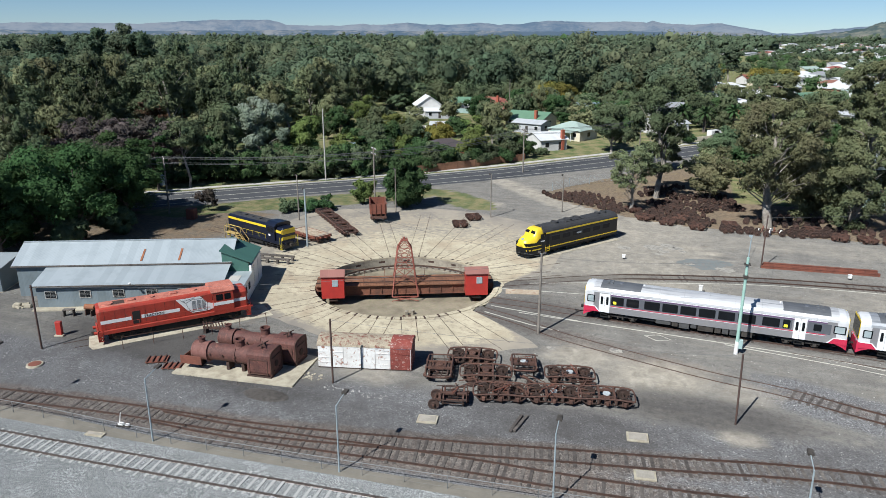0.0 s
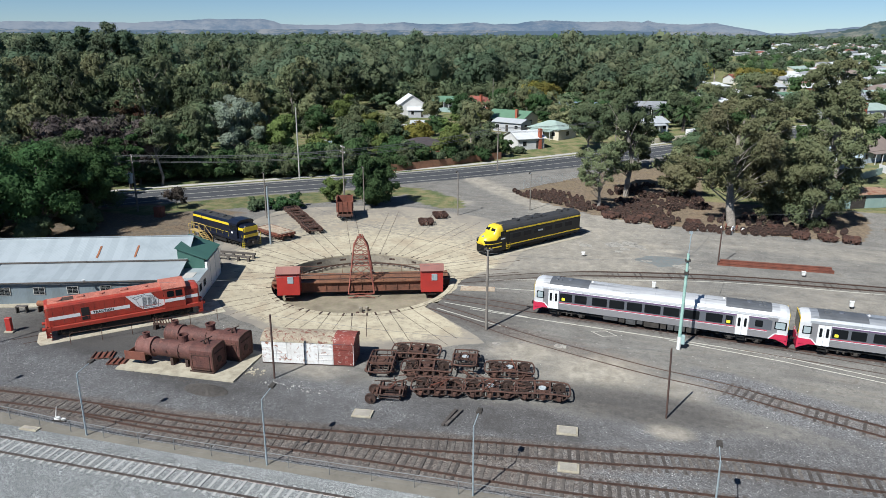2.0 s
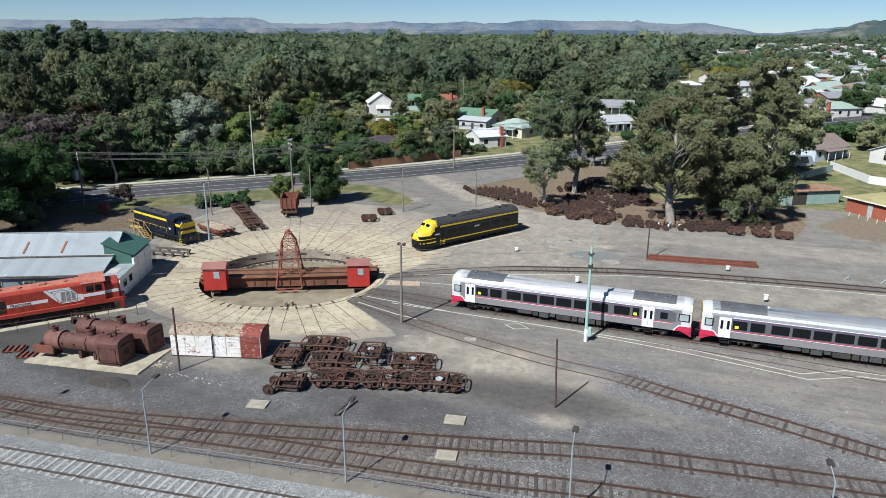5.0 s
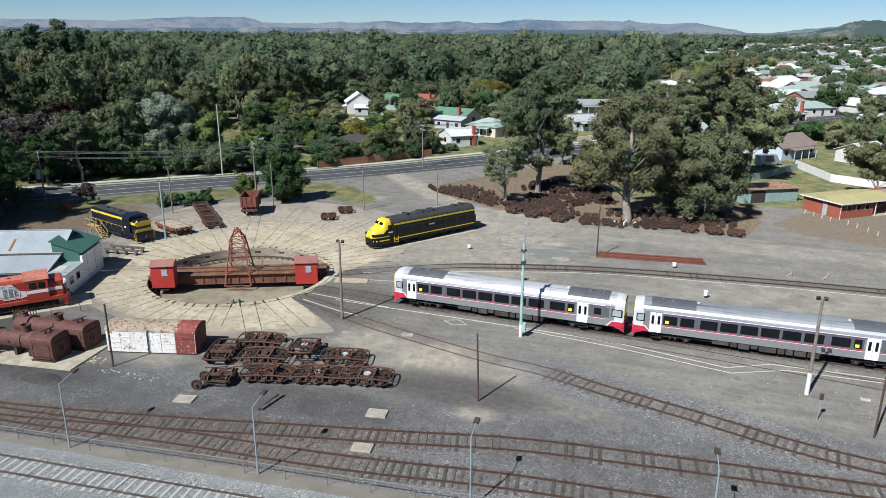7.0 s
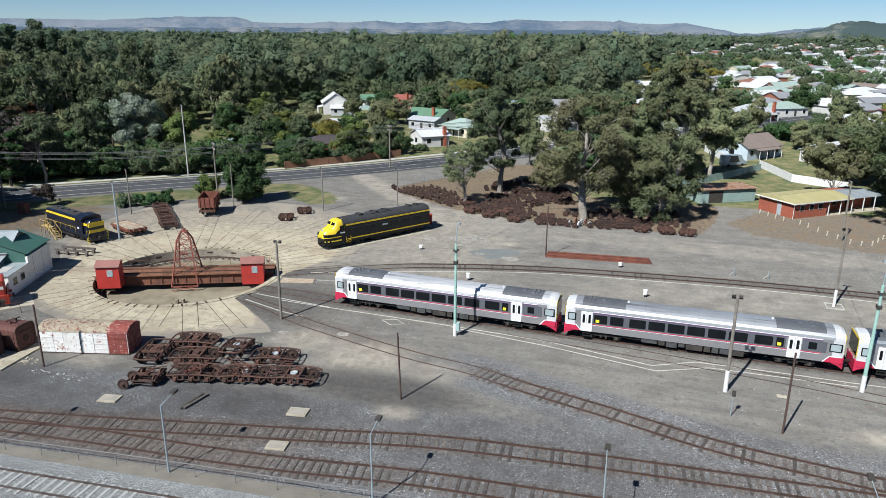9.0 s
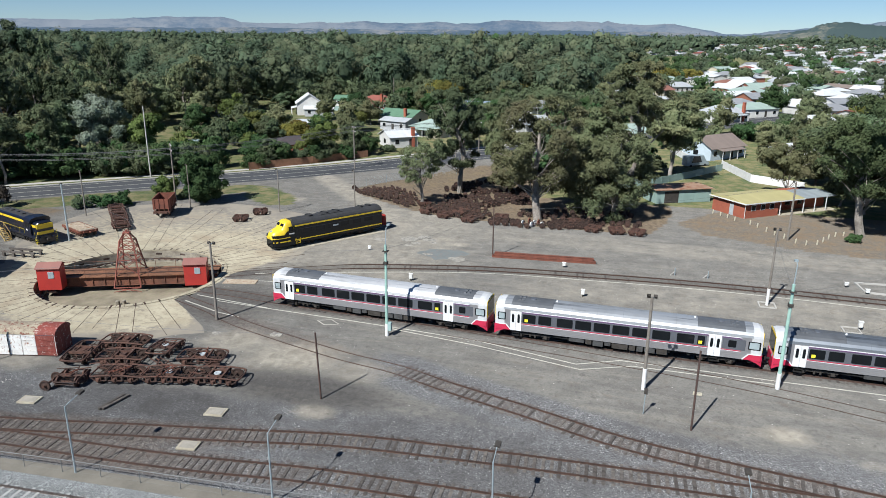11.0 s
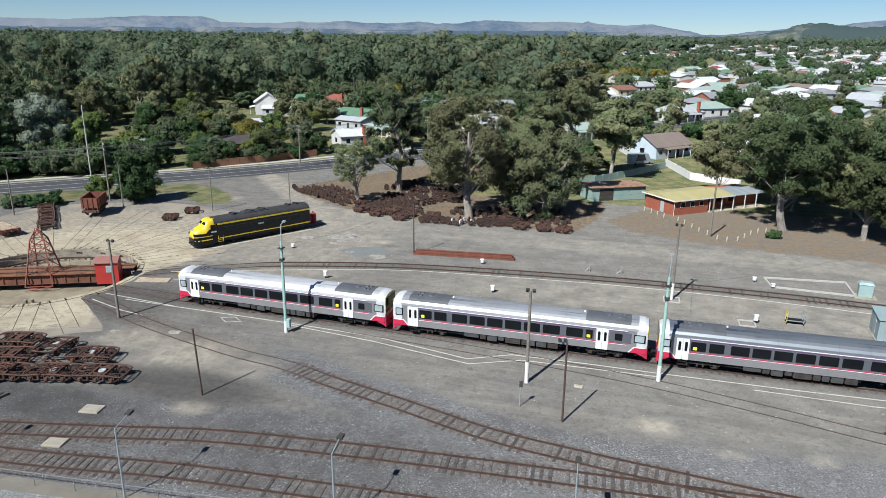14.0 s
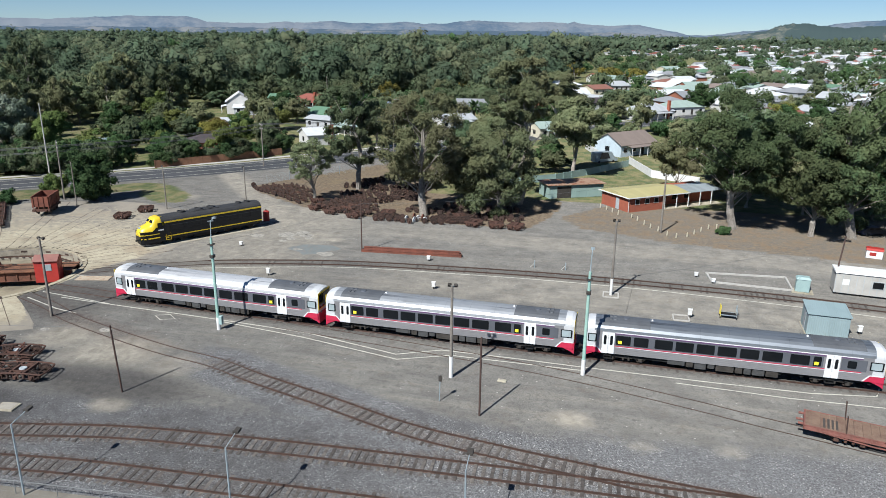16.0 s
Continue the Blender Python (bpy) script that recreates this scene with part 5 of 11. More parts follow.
# ---- rusty boilers on their slab ----
def boiler(m, length, label, plate_front):
    b = thing("boiler", m, label, "boiler", "scrapped locomotive boilers")
    h = length / 2
    bm = BM()
    turned(bm, [(-h + 1.5, 0), (-h + 1.5, 0.76), (0.2, 0.80), (0.26, 0.84), (0.34, 0.84), (0.36, 0.81), (h - 2.2, 0.90), (h - 2.2, 0)], Matrix.Translation((0, 0, 1.5)), 48)
    part("barrel", bm, M["boiler"], b, smooth=False)
    bm = BM()
    turned(bm, [(-h, 0), (-h, 0.82), (-h + 0.06, 0.88), (-h + 0.16, 0.88), (-h + 0.16, 0.86), (-h + 1.46, 0.86), (-h + 1.46, 0.92), (-h + 1.58, 0.92), (-h + 1.58, 0)], Matrix.Translation((0, 0, 1.5)), 48)
    part("smokebox", bm, M["smokebox" if plate_front else "boiler"], b, "pinkish red oxide smokebox" if plate_front else "")
    for x in (0.3, 1.35):
        bm = BM()
        turned(bm, [(x, 0.78), (x, 0.88), (x + 0.09, 0.88), (x + 0.09, 0.78)], Matrix.Translation((0, 0, 1.5)), 48)
        part("hoop", bm, M["boiler"], b)
    # firebox: round-topped casing
    prof = [(-0.95, 0.02), (0.95, 0.02), (1.12, 0.5), (1.12, 1.75)] + [(1.10, 2.05), (0.98, 2.28), (0.7, 2.40), (0.0, 2.44), (-0.7, 2.40), (-0.98, 2.28), (-1.10, 2.05)] + [(-1.12, 1.75), (-1.12, 0.5)]
    bm = BM()
    loft(bm, [[(h - 2.25, y * 0.97, z) for y, z in prof], [(h - 2.15, y, z) for y, z in prof], [(h - 0.08, y, z) for y, z in prof], [(h, y * 0.96, z * 0.985 + 0.02) for y, z in prof]])
    fire = part("firebox", bm, M["boiler"], b)
    bm = BM()
    for k in range(5):
        for j in range(5):
            x, z = h - 2.0 + 0.42 * k, 0.35 + 0.36 * j
            for s in (-1, 1):
                box(bm, x - 0.025, x + 0.025, *sorted((s * 1.10, s * 1.15)), z - 0.025, z + 0.025)
    part("stay_bolts", bm, M["rust_dark"], fire)
    for s in (-1, 1):
        for x0, x1, z0, z1 in ((h - 2.0, h - 0.3, 1.62, 1.68), (h - 2.0, h - 0.3, 0.28, 0.34), (h - 2.05, h - 1.98, 0.28, 1.68), (h - 0.32, h - 0.25, 0.28, 1.68)):
            bm = BM()
            box(bm, x0, x1, *sorted((s * 1.10, s * 1.165)), z0, z1)
            part("side_strap", bm, M["rust"], fire)
    bm = BM()
    box(bm, h - 2.3, h + 0.03, -1.14, -1.06, -0.0, 0.14)
    box(bm, h - 2.3, h + 0.03, 1.06, 1.14, 0.0, 0.14)
    box(bm, h - 0.05, h + 0.03, -1.06, 1.06, 0.0, 0.14)
    part("foundation_ring", bm, M["rust_dark"], fire)
    bm = BM()
    rim = [(y * 1.02, z * 1.01) for y, z in prof]
    loft(bm, [[(h, y, z) for y, z in rim], [(h + 0.06, y, z) for y, z in rim], [(h + 0.06, y * 0.86, 1.2 + (z - 1.2) * 0.86) for y, z in rim], [(h + 0.01, y * 0.84, 1.2 + (z - 1.2) * 0.84) for y, z in rim]], caps=False)
    part("backhead_flange", bm, M["rust"], fire)
    bm = BM()
    rod(bm, (h + 0.0, 0, 1.0), (h + 0.07, 0, 1.0), 0.30, n=16)
    box(bm, h, h + 0.06, -0.7, 0.7, 1.7, 1.78)
    for y in (-0.5, 0.5):
        rod(bm, (h, y, 0.5), (h + 0.08, y, 0.5), 0.07, n=8)
    part("fire_door", bm, M["rust_dark"], fire)
    bm = BM()
    up = Matrix.Translation((-h + 0.75, 0, 2.2)) @ Matrix.Rotation(radians(-90), 4, "Y")
    turned(bm, [(0, 0.42), (0.12, 0.30), (0.5, 0.27), (0.52, 0.34), (0.6, 0.34), (0.6, 0.22), (0.2, 0.22)], up, 16)
    part("chimney", bm, M["boiler"], b)
    bm = BM()
    up = Matrix.Translation((0.55, 0, 2.2)) @ Matrix.Rotation(radians(-90), 4, "Y")
    turned(bm, [(0, 0.52), (0.15, 0.43), (0.62, 0.42), (0.66, 0.48), (0.78, 0.48), (0.78, 0.36), (0.3, 0.34)], up, 18)
    part("dome", bm, M["boiler"], b)
    bm = BM()
    x = h - 1.1
    rod(bm, (x, -0.35, 2.45), (x, -0.35, 2.75), 0.08, n=8)
    rod(bm, (x, 0.3, 2.45), (x, 0.3, 2.7), 0.08, n=8)
    bar(bm, (x - 0.25, -0.6, 2.72), (x + 0.2, 0.6, 2.78), 0.07)
    bar(bm, (x + 0.35, -0.5, 2.66), (x - 0.2, 0.2, 2.84), 0.06)
    part("safety_valve", bm, M["rust_dark"], b)
    bm = BM()
    for s in (-1, 1):
        for k in range(3):
            px = -h + 1.9 + 1.25 * k
            rod(bm, (px, s * 0.76, 1.55), (px, s * 0.92, 1.57), 0.07, n=8)
    part("washout_plug", bm, M["rust_dark"], b)
    bm = BM()
    for x in (-h + 0.5, -0.6, 0.9):
        bm = BM()
        box(bm, x - 0.14, x + 0.14, -0.42, 0.5, 0.0, 0.74)
        part("cradle", bm, M["rust_dark"], b)
    if plate_front:
        bm = BM()
        box(bm, -h - 0.9, -h + 1.2, -1.16, -1.08, 0.55, 1.35, 0.02)
        box(bm, -h - 0.9, -h - 0.82, -1.1, 0.9, 0.55, 1.1, 0.02)
        part("saddle_plate", bm, M["rust_red"], b, "red-rusted saddle plate")
    return b


bm = BM()
flat(bm, [(-42.9, 44.6), (-31.4, 45.9), (-32.1, 51.8), (-38, 52.4), (-44.2, 51.2)], -0.1, 0.14)
solo("boiler_slab", bm, M["concrete"], "pale concrete slab under the rusty boilers", "slab")
boiler(pose(-37.9, 47.2, 0.14, 0, 0, 6), 7.9, "rusty brown steam locomotive boiler with firebox on a slab", True)
boiler(pose(-37.2, 50.2, 0.14, 0, 0, 3), 8.2, "rusty brown steam boiler with dome beside its twin", False)


# ---- grounded van body ----
def van_body(m):
    v = thing("goods_van", m, "grounded white goods van with rust-stained curved roof", "goods van")
    L, W = 8.5, 1.25
    bm = BM()
    box(bm, -L / 2, L / 2, -W, W, 0.0, 2.15)
    part("body", bm, M["van_white"], v)
    arc = [(W * 1.04 * math.cos(a), 2.12 + 0.62 * math.sin(a)) for a in np.linspace(0, math.pi, 11)]
    bm = BM()
    extrude(bm, [(-y, z) for y, z in arc][::-1], -L / 2 - 0.08, L / 2 + 0.08)
    part("roof", bm, M["van_roof"], v, "flaking cream roof with red rust")
    bm = BM()
    extrude(bm, [(-y * 1.006, z + 0.008) for y, z in arc][::-1], L / 2 - 1.85, L / 2 + 0.1)
    part("roof_end_sheet", bm, M["van_red"], v, "faded maroon roof sheet")
    for s in (-1, 1):
        x = -L / 2 + 0.04
        for k, wd in enumerate((1.35, 1.0, 1.85, 1.05, 1.35, 1.84)):
            bm = BM()
            red = k == 5
            box(bm, x, x + wd - 0.04, *sorted((s * W, s * (W + (0.05 if k in (2, 3) else 0.03)))), 0.08, 2.06, 0.0)
            panel = part("door" if k in (2, 3) else "side_panel", bm, M["van_red"] if red else M["van_white"], v, "faded maroon end panel" if red else "")
            for z in (0.5, 1.0, 1.55):
                bm = BM()
                box(bm, x + 0.04, x + wd - 0.08, *sorted((s * (W + 0.03), s * (W + 0.062))), z, z + 0.05)
                part("batten", bm, M["van_red"] if red else M["van_white"], panel)
            x += wd
        bm = BM()
        rod(bm, (-0.28, s * (W + 0.07), 0.1), (-0.28, s * (W + 0.07), 2.1), 0.03, n=6)
        part("door_bar", bm, M["black"], v)
    bm = BM()
    box(bm, L / 2, L / 2 + 0.03, -W, W, 0.05, 2.1)
    part("end_panel", bm, M["van_red"], v, "maroon end wall")
    bm = BM()
    box(bm, -L / 2, L / 2, -W - 0.04, W + 0.04, -0.02, 0.08)
    part("sill", bm, M["rust_dark"], v)
    return v


van_body(pose(-27.35, 52.35, 0.03, 0, 0, 13.5))


rk = thing("scrap_rack", pose(-44.4, 53.4, 0.0, 0, 0, 4), "rusty toothed rack and bent plate lying behind the boilers", "scrap")
bm = BM()
bar(bm, (-1.7, 0, 0.55), (1.6, 0, 0.72), 0.16, 0.22)
part("beam", bm, M["rust_dark"], rk)
for q in range(9):
    bm = BM()
    bar(bm, (-1.5 + 0.36 * q, -0.05, 0.55 + 0.02 * q), (-1.75 + 0.36 * q, 0.1, 1.15 + 0.02 * q), 0.09)
    part("tooth", bm, M["rust"], rk)
for x in (-1.4, 1.3):
    bm = BM()
    box(bm, x - 0.15, x + 0.15, -0.3, 0.3, 0.0, 0.5, 0.02)
    part("block", bm, M["rust_dark"], rk)
bm = BM()
loft(bm, [[(1.5, -0.5, 0.42), (1.5, 0.6, 0.30), (1.5, 0.6, 0.36), (1.5, -0.5, 0.48)], [(2.3, -0.6, 0.72), (2.3, 0.6, 0.62), (2.3, 0.6, 0.68), (2.3, -0.6, 0.78)], [(3.2, -0.6, 0.50), (3.2, 0.6, 0.4), (3.2, 0.6, 0.46), (3.2, -0.6, 0.56)]])
box(bm, 1.7, 2.9, -0.4, 0.4, 0.0, 0.42)
part("bent_plate", bm, M["rust"], rk)


def chips(name, centre, reach, n, sizes, material, label, seed, heap=0.0):
    """Loose broken stone: many small tilted blocks, heaped towards the middle."""
    rng = random.Random(seed)
    bm = BM()
    for _ in range(n):
        a, q = rng.uniform(0, 6.283), math.sqrt(rng.random())
        x, y = reach[0] * q * math.cos(a), reach[1] * q * math.sin(a)
        w = rng.uniform(*sizes)
        box(bm, -w, w, -w * 0.7, w * 0.7, -w * 0.5, w * 0.5, m=pose(x, y, heap * max(0.0, 1 - q * q) + w * 0.15, rng.uniform(-35, 35), rng.uniform(-35, 35), rng.uniform(0, 180)))
    if heap:
        rings = [[(reach[0] * q * math.cos(k * 0.3927), reach[1] * q * math.sin(k * 0.3927), heap * (1 - q * q) * rng.uniform(0.85, 1.1) - 0.01) for k in range(16)] for q in (1.0, 0.75, 0.5, 0.25, 0.05)]
        loft(bm, rings, caps=False)
    solo(name, bm, material, label, "rubble", kind="stuff", m=pose(*centre, 0.0))


M["heap_gravel"] = worn("brown_gravel", (0.098, 0.086, 0.076), (0.055, 0.050, 0.046), (0.165, 0.148, 0.130), 3.0, 0.95, grain=26, bump=0.5)
chips("gravel_heap", (-32.8, 44.0), (2.1, 0.95), 900, (0.02, 0.06), M["heap_gravel"], "low heap of brown gravel beside the boiler slab", 5, 0.34)
chips("broken_concrete", (-30.8, 48.3), (1.0, 0.7), 30, (0.03, 0.11), M["concrete"], "broken pale concrete beside the boiler slab", 6)
chips("broken_edge", (-38.5, 44.9), (4.6, 0.35), 160, (0.02, 0.07), M["heap_gravel"], "crumbled stone along the slab edge", 7)
chips("van_rubble", (-26.0, 46.9), (3.4, 0.5), 50, (0.02, 0.06), M["kerb"], "pale rubble scattered before the old van", 8)

# ---- bogies and wheelsets stacked as scrap ----
def bogie(m, label, group, wide=1.05, base=1.9, mat="rust", axles=2):
    """A scrap bogie: deep side frames over the axleboxes, coil springs, brake gear, wheels standing through."""
    b = thing("bogie", m, label, "bogie", group)
    r, half = 0.46, base / 2
    ax = [-half + base * k / (axles - 1) for k in range(axles)]
    for s in (-1, 1):
        y = s * wide
        # arched side frame plate with hornways
        top = [(-half - 0.55, 0.62), (-half - 0.5, 0.80), (-half - 0.2, 0.92), (-0.5, 0.86), (0.5, 0.86), (half + 0.2, 0.92), (half + 0.5, 0.80), (half + 0.55, 0.62)]
        low = []
        for k, x in enumerate(ax[::-1]):
            low += [(x + 0.26, 0.62), (x + 0.24, 0.34), (x + 0.15, 0.34), (x + 0.13, 0.66), (x - 0.13, 0.66), (x - 0.15, 0.34), (x - 0.24, 0.34), (x - 0.26, 0.62)]
        bm = BM()
        plate(bm, (low[::1] + top)[::1], y, 0.06)
        part("side_frame", bm, M[mat], b)
        bm = BM()
        tube(bm, [(ax[0], y + s * 0.12, 0.40), (ax[0] + 0.3, y + s * 0.12, 0.26), (0, y + s * 0.12, 0.20), (ax[-1] - 0.3, y + s * 0.12, 0.26), (ax[-1], y + s * 0.12, 0.40)], 0.055, 0.055, 6)
        part("equaliser_bar", bm, M["rust_dark"], b)
        for x in ax:
            bm = BM()
            box(bm, x - 0.125, x + 0.125, *sorted((y - s * 0.05, y + s * 0.20)), 0.33, 0.62, 0.03)
            rod(bm, (x, y + s * 0.2, 0.47), (x, y + s * 0.24, 0.47), 0.10, n=10)
            part("axlebox", bm, M[mat], b)
        for x in ([-0.2, 0.2] if axles == 2 else [(ax[0] + ax[1]) / 2, (ax[1] + ax[2]) / 2]):
            bm = BM()
            turned(bm, [(0.0, 0.0)] + [(0.045 * k, 0.115 if k % 2 else 0.085) for k in range(13)] + [(0.54, 0.0)], Matrix.Translation((x, y + s * 0.1, 0.24)) @ Matrix.Rotation(radians(-90), 4, "Y"), 9)
            part("spring", bm, M["rust"], b)
    bm = BM()
    box(bm, -0.19, 0.19, -wide - 0.02, wide + 0.02, 0.60, 0.82, 0.04)
    rod(bm, (0, 0, 0.82), (0, 0, 0.90), 0.30, 0.27, 14)
    rod(bm, (0, 0, 0.90), (0, 0, 0.98), 0.10, 0.09, 8)
    part("bolster", bm, M[mat], b)
    for x in (-half - 0.52, half + 0.52):
        bm = BM()
        tube(bm, [(x, -wide, 0.70), (x * 1.04, -wide * 0.5, 0.66), (x * 1.04, wide * 0.5, 0.66), (x, wide, 0.70)], 0.06, 0.06, 6)
        part("end_beam", bm, M["rust_dark"], b)
    bm = BM()
    for y in (-0.34, 0.4):
        bar(bm, (-half - 0.5, y, 0.72), (half + 0.5, y * 0.8, 0.78), 0.035)
    for x in ax:
        for e in (-0.52, 0.52):
            bar(bm, (x + e, -0.92, 0.42), (x + e, 0.92, 0.42), 0.05)
            for y in (-0.8, 0.8):
                bar(bm, (x + e, y, 0.35), (x + e * 0.92, y, 0.80), 0.06)
    part("brake_gear", bm, M["rust_dark"], b)
    for x in ax:
        w = part("wheelset", wheel_mesh(r, 0.8), M["rust"], b)
        w.location = (x, 0, r + 0.01)
    return b


def long_bogie(m, label, group, L=4.3, wide=1.12, axles=3, plate="rust", wheels=0.46):
    """An open scrap bogie: bar side frames, bowed ends, boxed bolster with its centre plate, wheels standing in it."""
    b = thing("bogie", m, label, "bogie", group)
    h = L / 2
    base = L - 1.5
    ax = [-base / 2 + base * k / (axles - 1) for k in range(axles)]
    for s in (-1, 1):
        y = s * wide
        bm = BM()
        tube(bm, [(-h, y * 0.94, 0.74), (-h + 0.35, y, 0.80), (-h * 0.4, y, 0.88), (h * 0.4, y, 0.88), (h - 0.35, y, 0.80), (h, y * 0.94, 0.74)], 0.075, 0.075, 6)
        part("top_bar", bm, M["rust"], b)
        bm = BM()
        low = [(-h + 0.1, 0.66)]
        for x in ax:
            low += [(x - 0.3, 0.40), (x, 0.52), (x + 0.3, 0.40)]
        tube(bm, [(x, y, z) for x, z in low + [(h - 0.1, 0.66)]], 0.05, 0.05, 5)
        part("equaliser_bar", bm, M["rust_dark"], b)
        for x in ax:
            bm = BM()
            box(bm, x - 0.14, x + 0.14, *sorted((y - s * 0.08, y + s * 0.16)), 0.34, 0.66, 0.03)
            rod(bm, (x, y + s * 0.16, 0.48), (x, y + s * 0.21, 0.48), 0.11, n=10)
            part("axlebox", bm, M["rust"], b)
            for e in (-0.2, 0.2):
                bm = BM()
                box(bm, x + e - 0.04, x + e + 0.04, y - 0.05, y + 0.05, 0.36, 0.86)
                part("horn_guide", bm, M["rust"], b)
        for p, q in zip(ax, ax[1:]):
            c = (p + q) / 2
            bm = BM()
            turned(bm, [(0.0, 0.0)] + [(0.045 * k, 0.13 if k % 2 else 0.095) for k in range(10)] + [(0.4, 0.0)], Matrix.Translation((c, y, 0.42)) @ Matrix.Rotation(radians(-90), 4, "Y"), 9)
            part("spring", bm, M["rust_dark"], b)
    for s in (-1, 1):
        bm = BM()
        tube(bm, [(s * h, -wide * 0.94, 0.74), (s * (h + 0.12), -wide * 0.5, 0.72), (s * (h + 0.12), wide * 0.5, 0.72), (s * h, wide * 0.94, 0.74)], 0.07, 0.07, 6)
        part("end_beam", bm, M["rust"], b)
        bm = BM()
        bar(bm, (s * 0.62, -wide, 0.78), (s * 0.62, wide, 0.78), 0.16, 0.22)
        part("transom", bm, M["rust"], b)
        bm = BM()
        bar(bm, (s * 0.55, -0.45, 0.80), (s * (h - 0.05), -0.22, 0.70), 0.05)
        part("brake_rod", bm, M["rust_dark"], b)
    for y in (-0.55, 0.55):
        bm = BM()
        bar(bm, (-0.62, y, 0.80), (0.62, y, 0.80), 0.12, 0.18)
        part("longitudinal", bm, M["rust"], b)
    bm = BM()
    box(bm, -0.24, 0.24, -wide + 0.05, wide - 0.05, 0.62, 0.80, 0.03)
    bolster = part("bolster", bm, M["rust"], b)
    bm = BM()
    turned(bm, [(0.80, 0.0), (0.80, 0.33), (0.88, 0.31), (0.88, 0.17), (0.84, 0.14), (0.84, 0.0)], Matrix.Rotation(radians(-90), 4, "Y"), 14)
    part("centre_plate", bm, M[plate], bolster, "pale worn centre plate" if plate != "rust" else "")
    rng = random.Random(int(L * 100) + axles)
    for k in range(6):
        bm = BM()
        p = Vector((rng.uniform(-h + 0.3, h - 0.3), rng.uniform(-0.75, 0.75), rng.uniform(0.62, 0.86)))
        q = p + Vector((rng.uniform(-0.9, 0.9), rng.uniform(-0.4, 0.4), rng.uniform(-0.1, 0.1)))
        q.x = max(-h, min(h, q.x))
        bar(bm, p, q, rng.uniform(0.04, 0.09))
        part("loose_rod", bm, M["rust_dark" if k % 2 else "rust"], b)
    for x in ax:
        bm = BM()
        for e in (-0.5, 0.5):
            bar(bm, (x + e, -0.95, 0.45), (x + e, 0.95, 0.45), 0.07)
            for y in (-0.8, 0.8):
                bar(bm, (x + e, y, 0.30), (x + e * 0.93, y, 0.80), 0.08, 0.12)
        part("brake_gear", bm, M["rust_dark"], b)
        if abs(x) < 0.2 and plate != "rust":
            continue
        w = part("wheelset", wheel_mesh(wheels, 0.8), M["rust_dark"], b)
        w.location = (x, 0, wheels + 0.01)
    return b


pile = "rusty bogies set out beside the turntable"
bog = bogie(pose(-17.6, 48.3, 0.0, 0, 0, 104), "small rusty brown railway bogie with wheels and springs", pile, base=1.3)
LONG = "long six-wheeled rusty brown railway bogie on gravel"
bog3 = long_bogie(pose(-14.1, 50.1, 0.0, 0, 0, 15), LONG, pile)
for x, y, z, rx, ry, rz in ((-16.2, 53.0, 0.0, 0, 0, 15), (-18.3, 55.9, 0.0, 0, 0, 12), (-20.4, 52.7, 0.0, 0, 0, 105)):
    copy_thing(bog3, pose(x, y, z, rx, ry, rz))
bog4 = long_bogie(pose(-9.9, 51.2, 0.0, 0, 0, 14.5), "long rusty brown bogie with boxed middle and pale centre plate", pile, plate="lead")
copy_thing(bog4, pose(-5.7, 52.2, 0.0, 0, 0, 11))
long_bogie(pose(-9.2, 55.1, 0.0, 0, 0, 14), "rusty four-wheeled bogie with pale centre plate on gravel", pile, 4.1, 1.08, 2, "lead")
long_bogie(pose(-13.3, 55.2, 0.28, 0, 7, 104), "rusty bogie frame leaning on its neighbours, pale centre plate", pile, 4.2, 1.05, 2, "lead", 0.40)
rng0 = random.Random(3)
for x, y in ((-17.0, 51.3), (-12.2, 52.9), (-7.8, 53.6), (-17.6, 54.4), (-12.0, 51.0), (-7.9, 51.4)):
    heap = thing("scrap_heap", pose(x, y, 0), "tangled rusty rods and castings between bogies", "scrap", "scrap between the bogies")
    for k in range(5):
        a = rng0.uniform(0, 3.14)
        d = Vector((math.cos(a), math.sin(a), rng0.uniform(-0.15, 0.25))) * rng0.uniform(0.5, 1.0)
        c = Vector((rng0.uniform(-0.5, 0.5), rng0.uniform(-0.4, 0.4), rng0.uniform(0.3, 0.8)))
        bm = BM()
        bar(bm, c - d, c + d, rng0.uniform(0.05, 0.1))
        part("rod", bm, M["rust"], heap)
    bm = BM()
    box(bm, -0.3, 0.3, -0.25, 0.25, 0.0, 0.4, 0.04)
    part("casting", bm, M["rust_dark"], heap)
far_bogies = "bogies set down beyond the turntable"
for x, y, turn in ((-58.2, 101.4, -46), (-55.2, 98.3, -44), (-52.2, 95.2, -47), (-49.4, 92.1, -43)):
    tagged(copy_thing(bog3, pose(x, y, 0.02, 0, 0, turn)), "long rusty bogie coupled end to end on dusty ground", group=far_bogies)
for x, y, r in ((-34.3, 102.0, 24), (-33.6, 107.0, 30)):
    tagged(copy_thing(bog, pose(x, y, 0.0, 0, 0, r)), "rusty bogie lying on bare dusty ground", group=far_bogies)


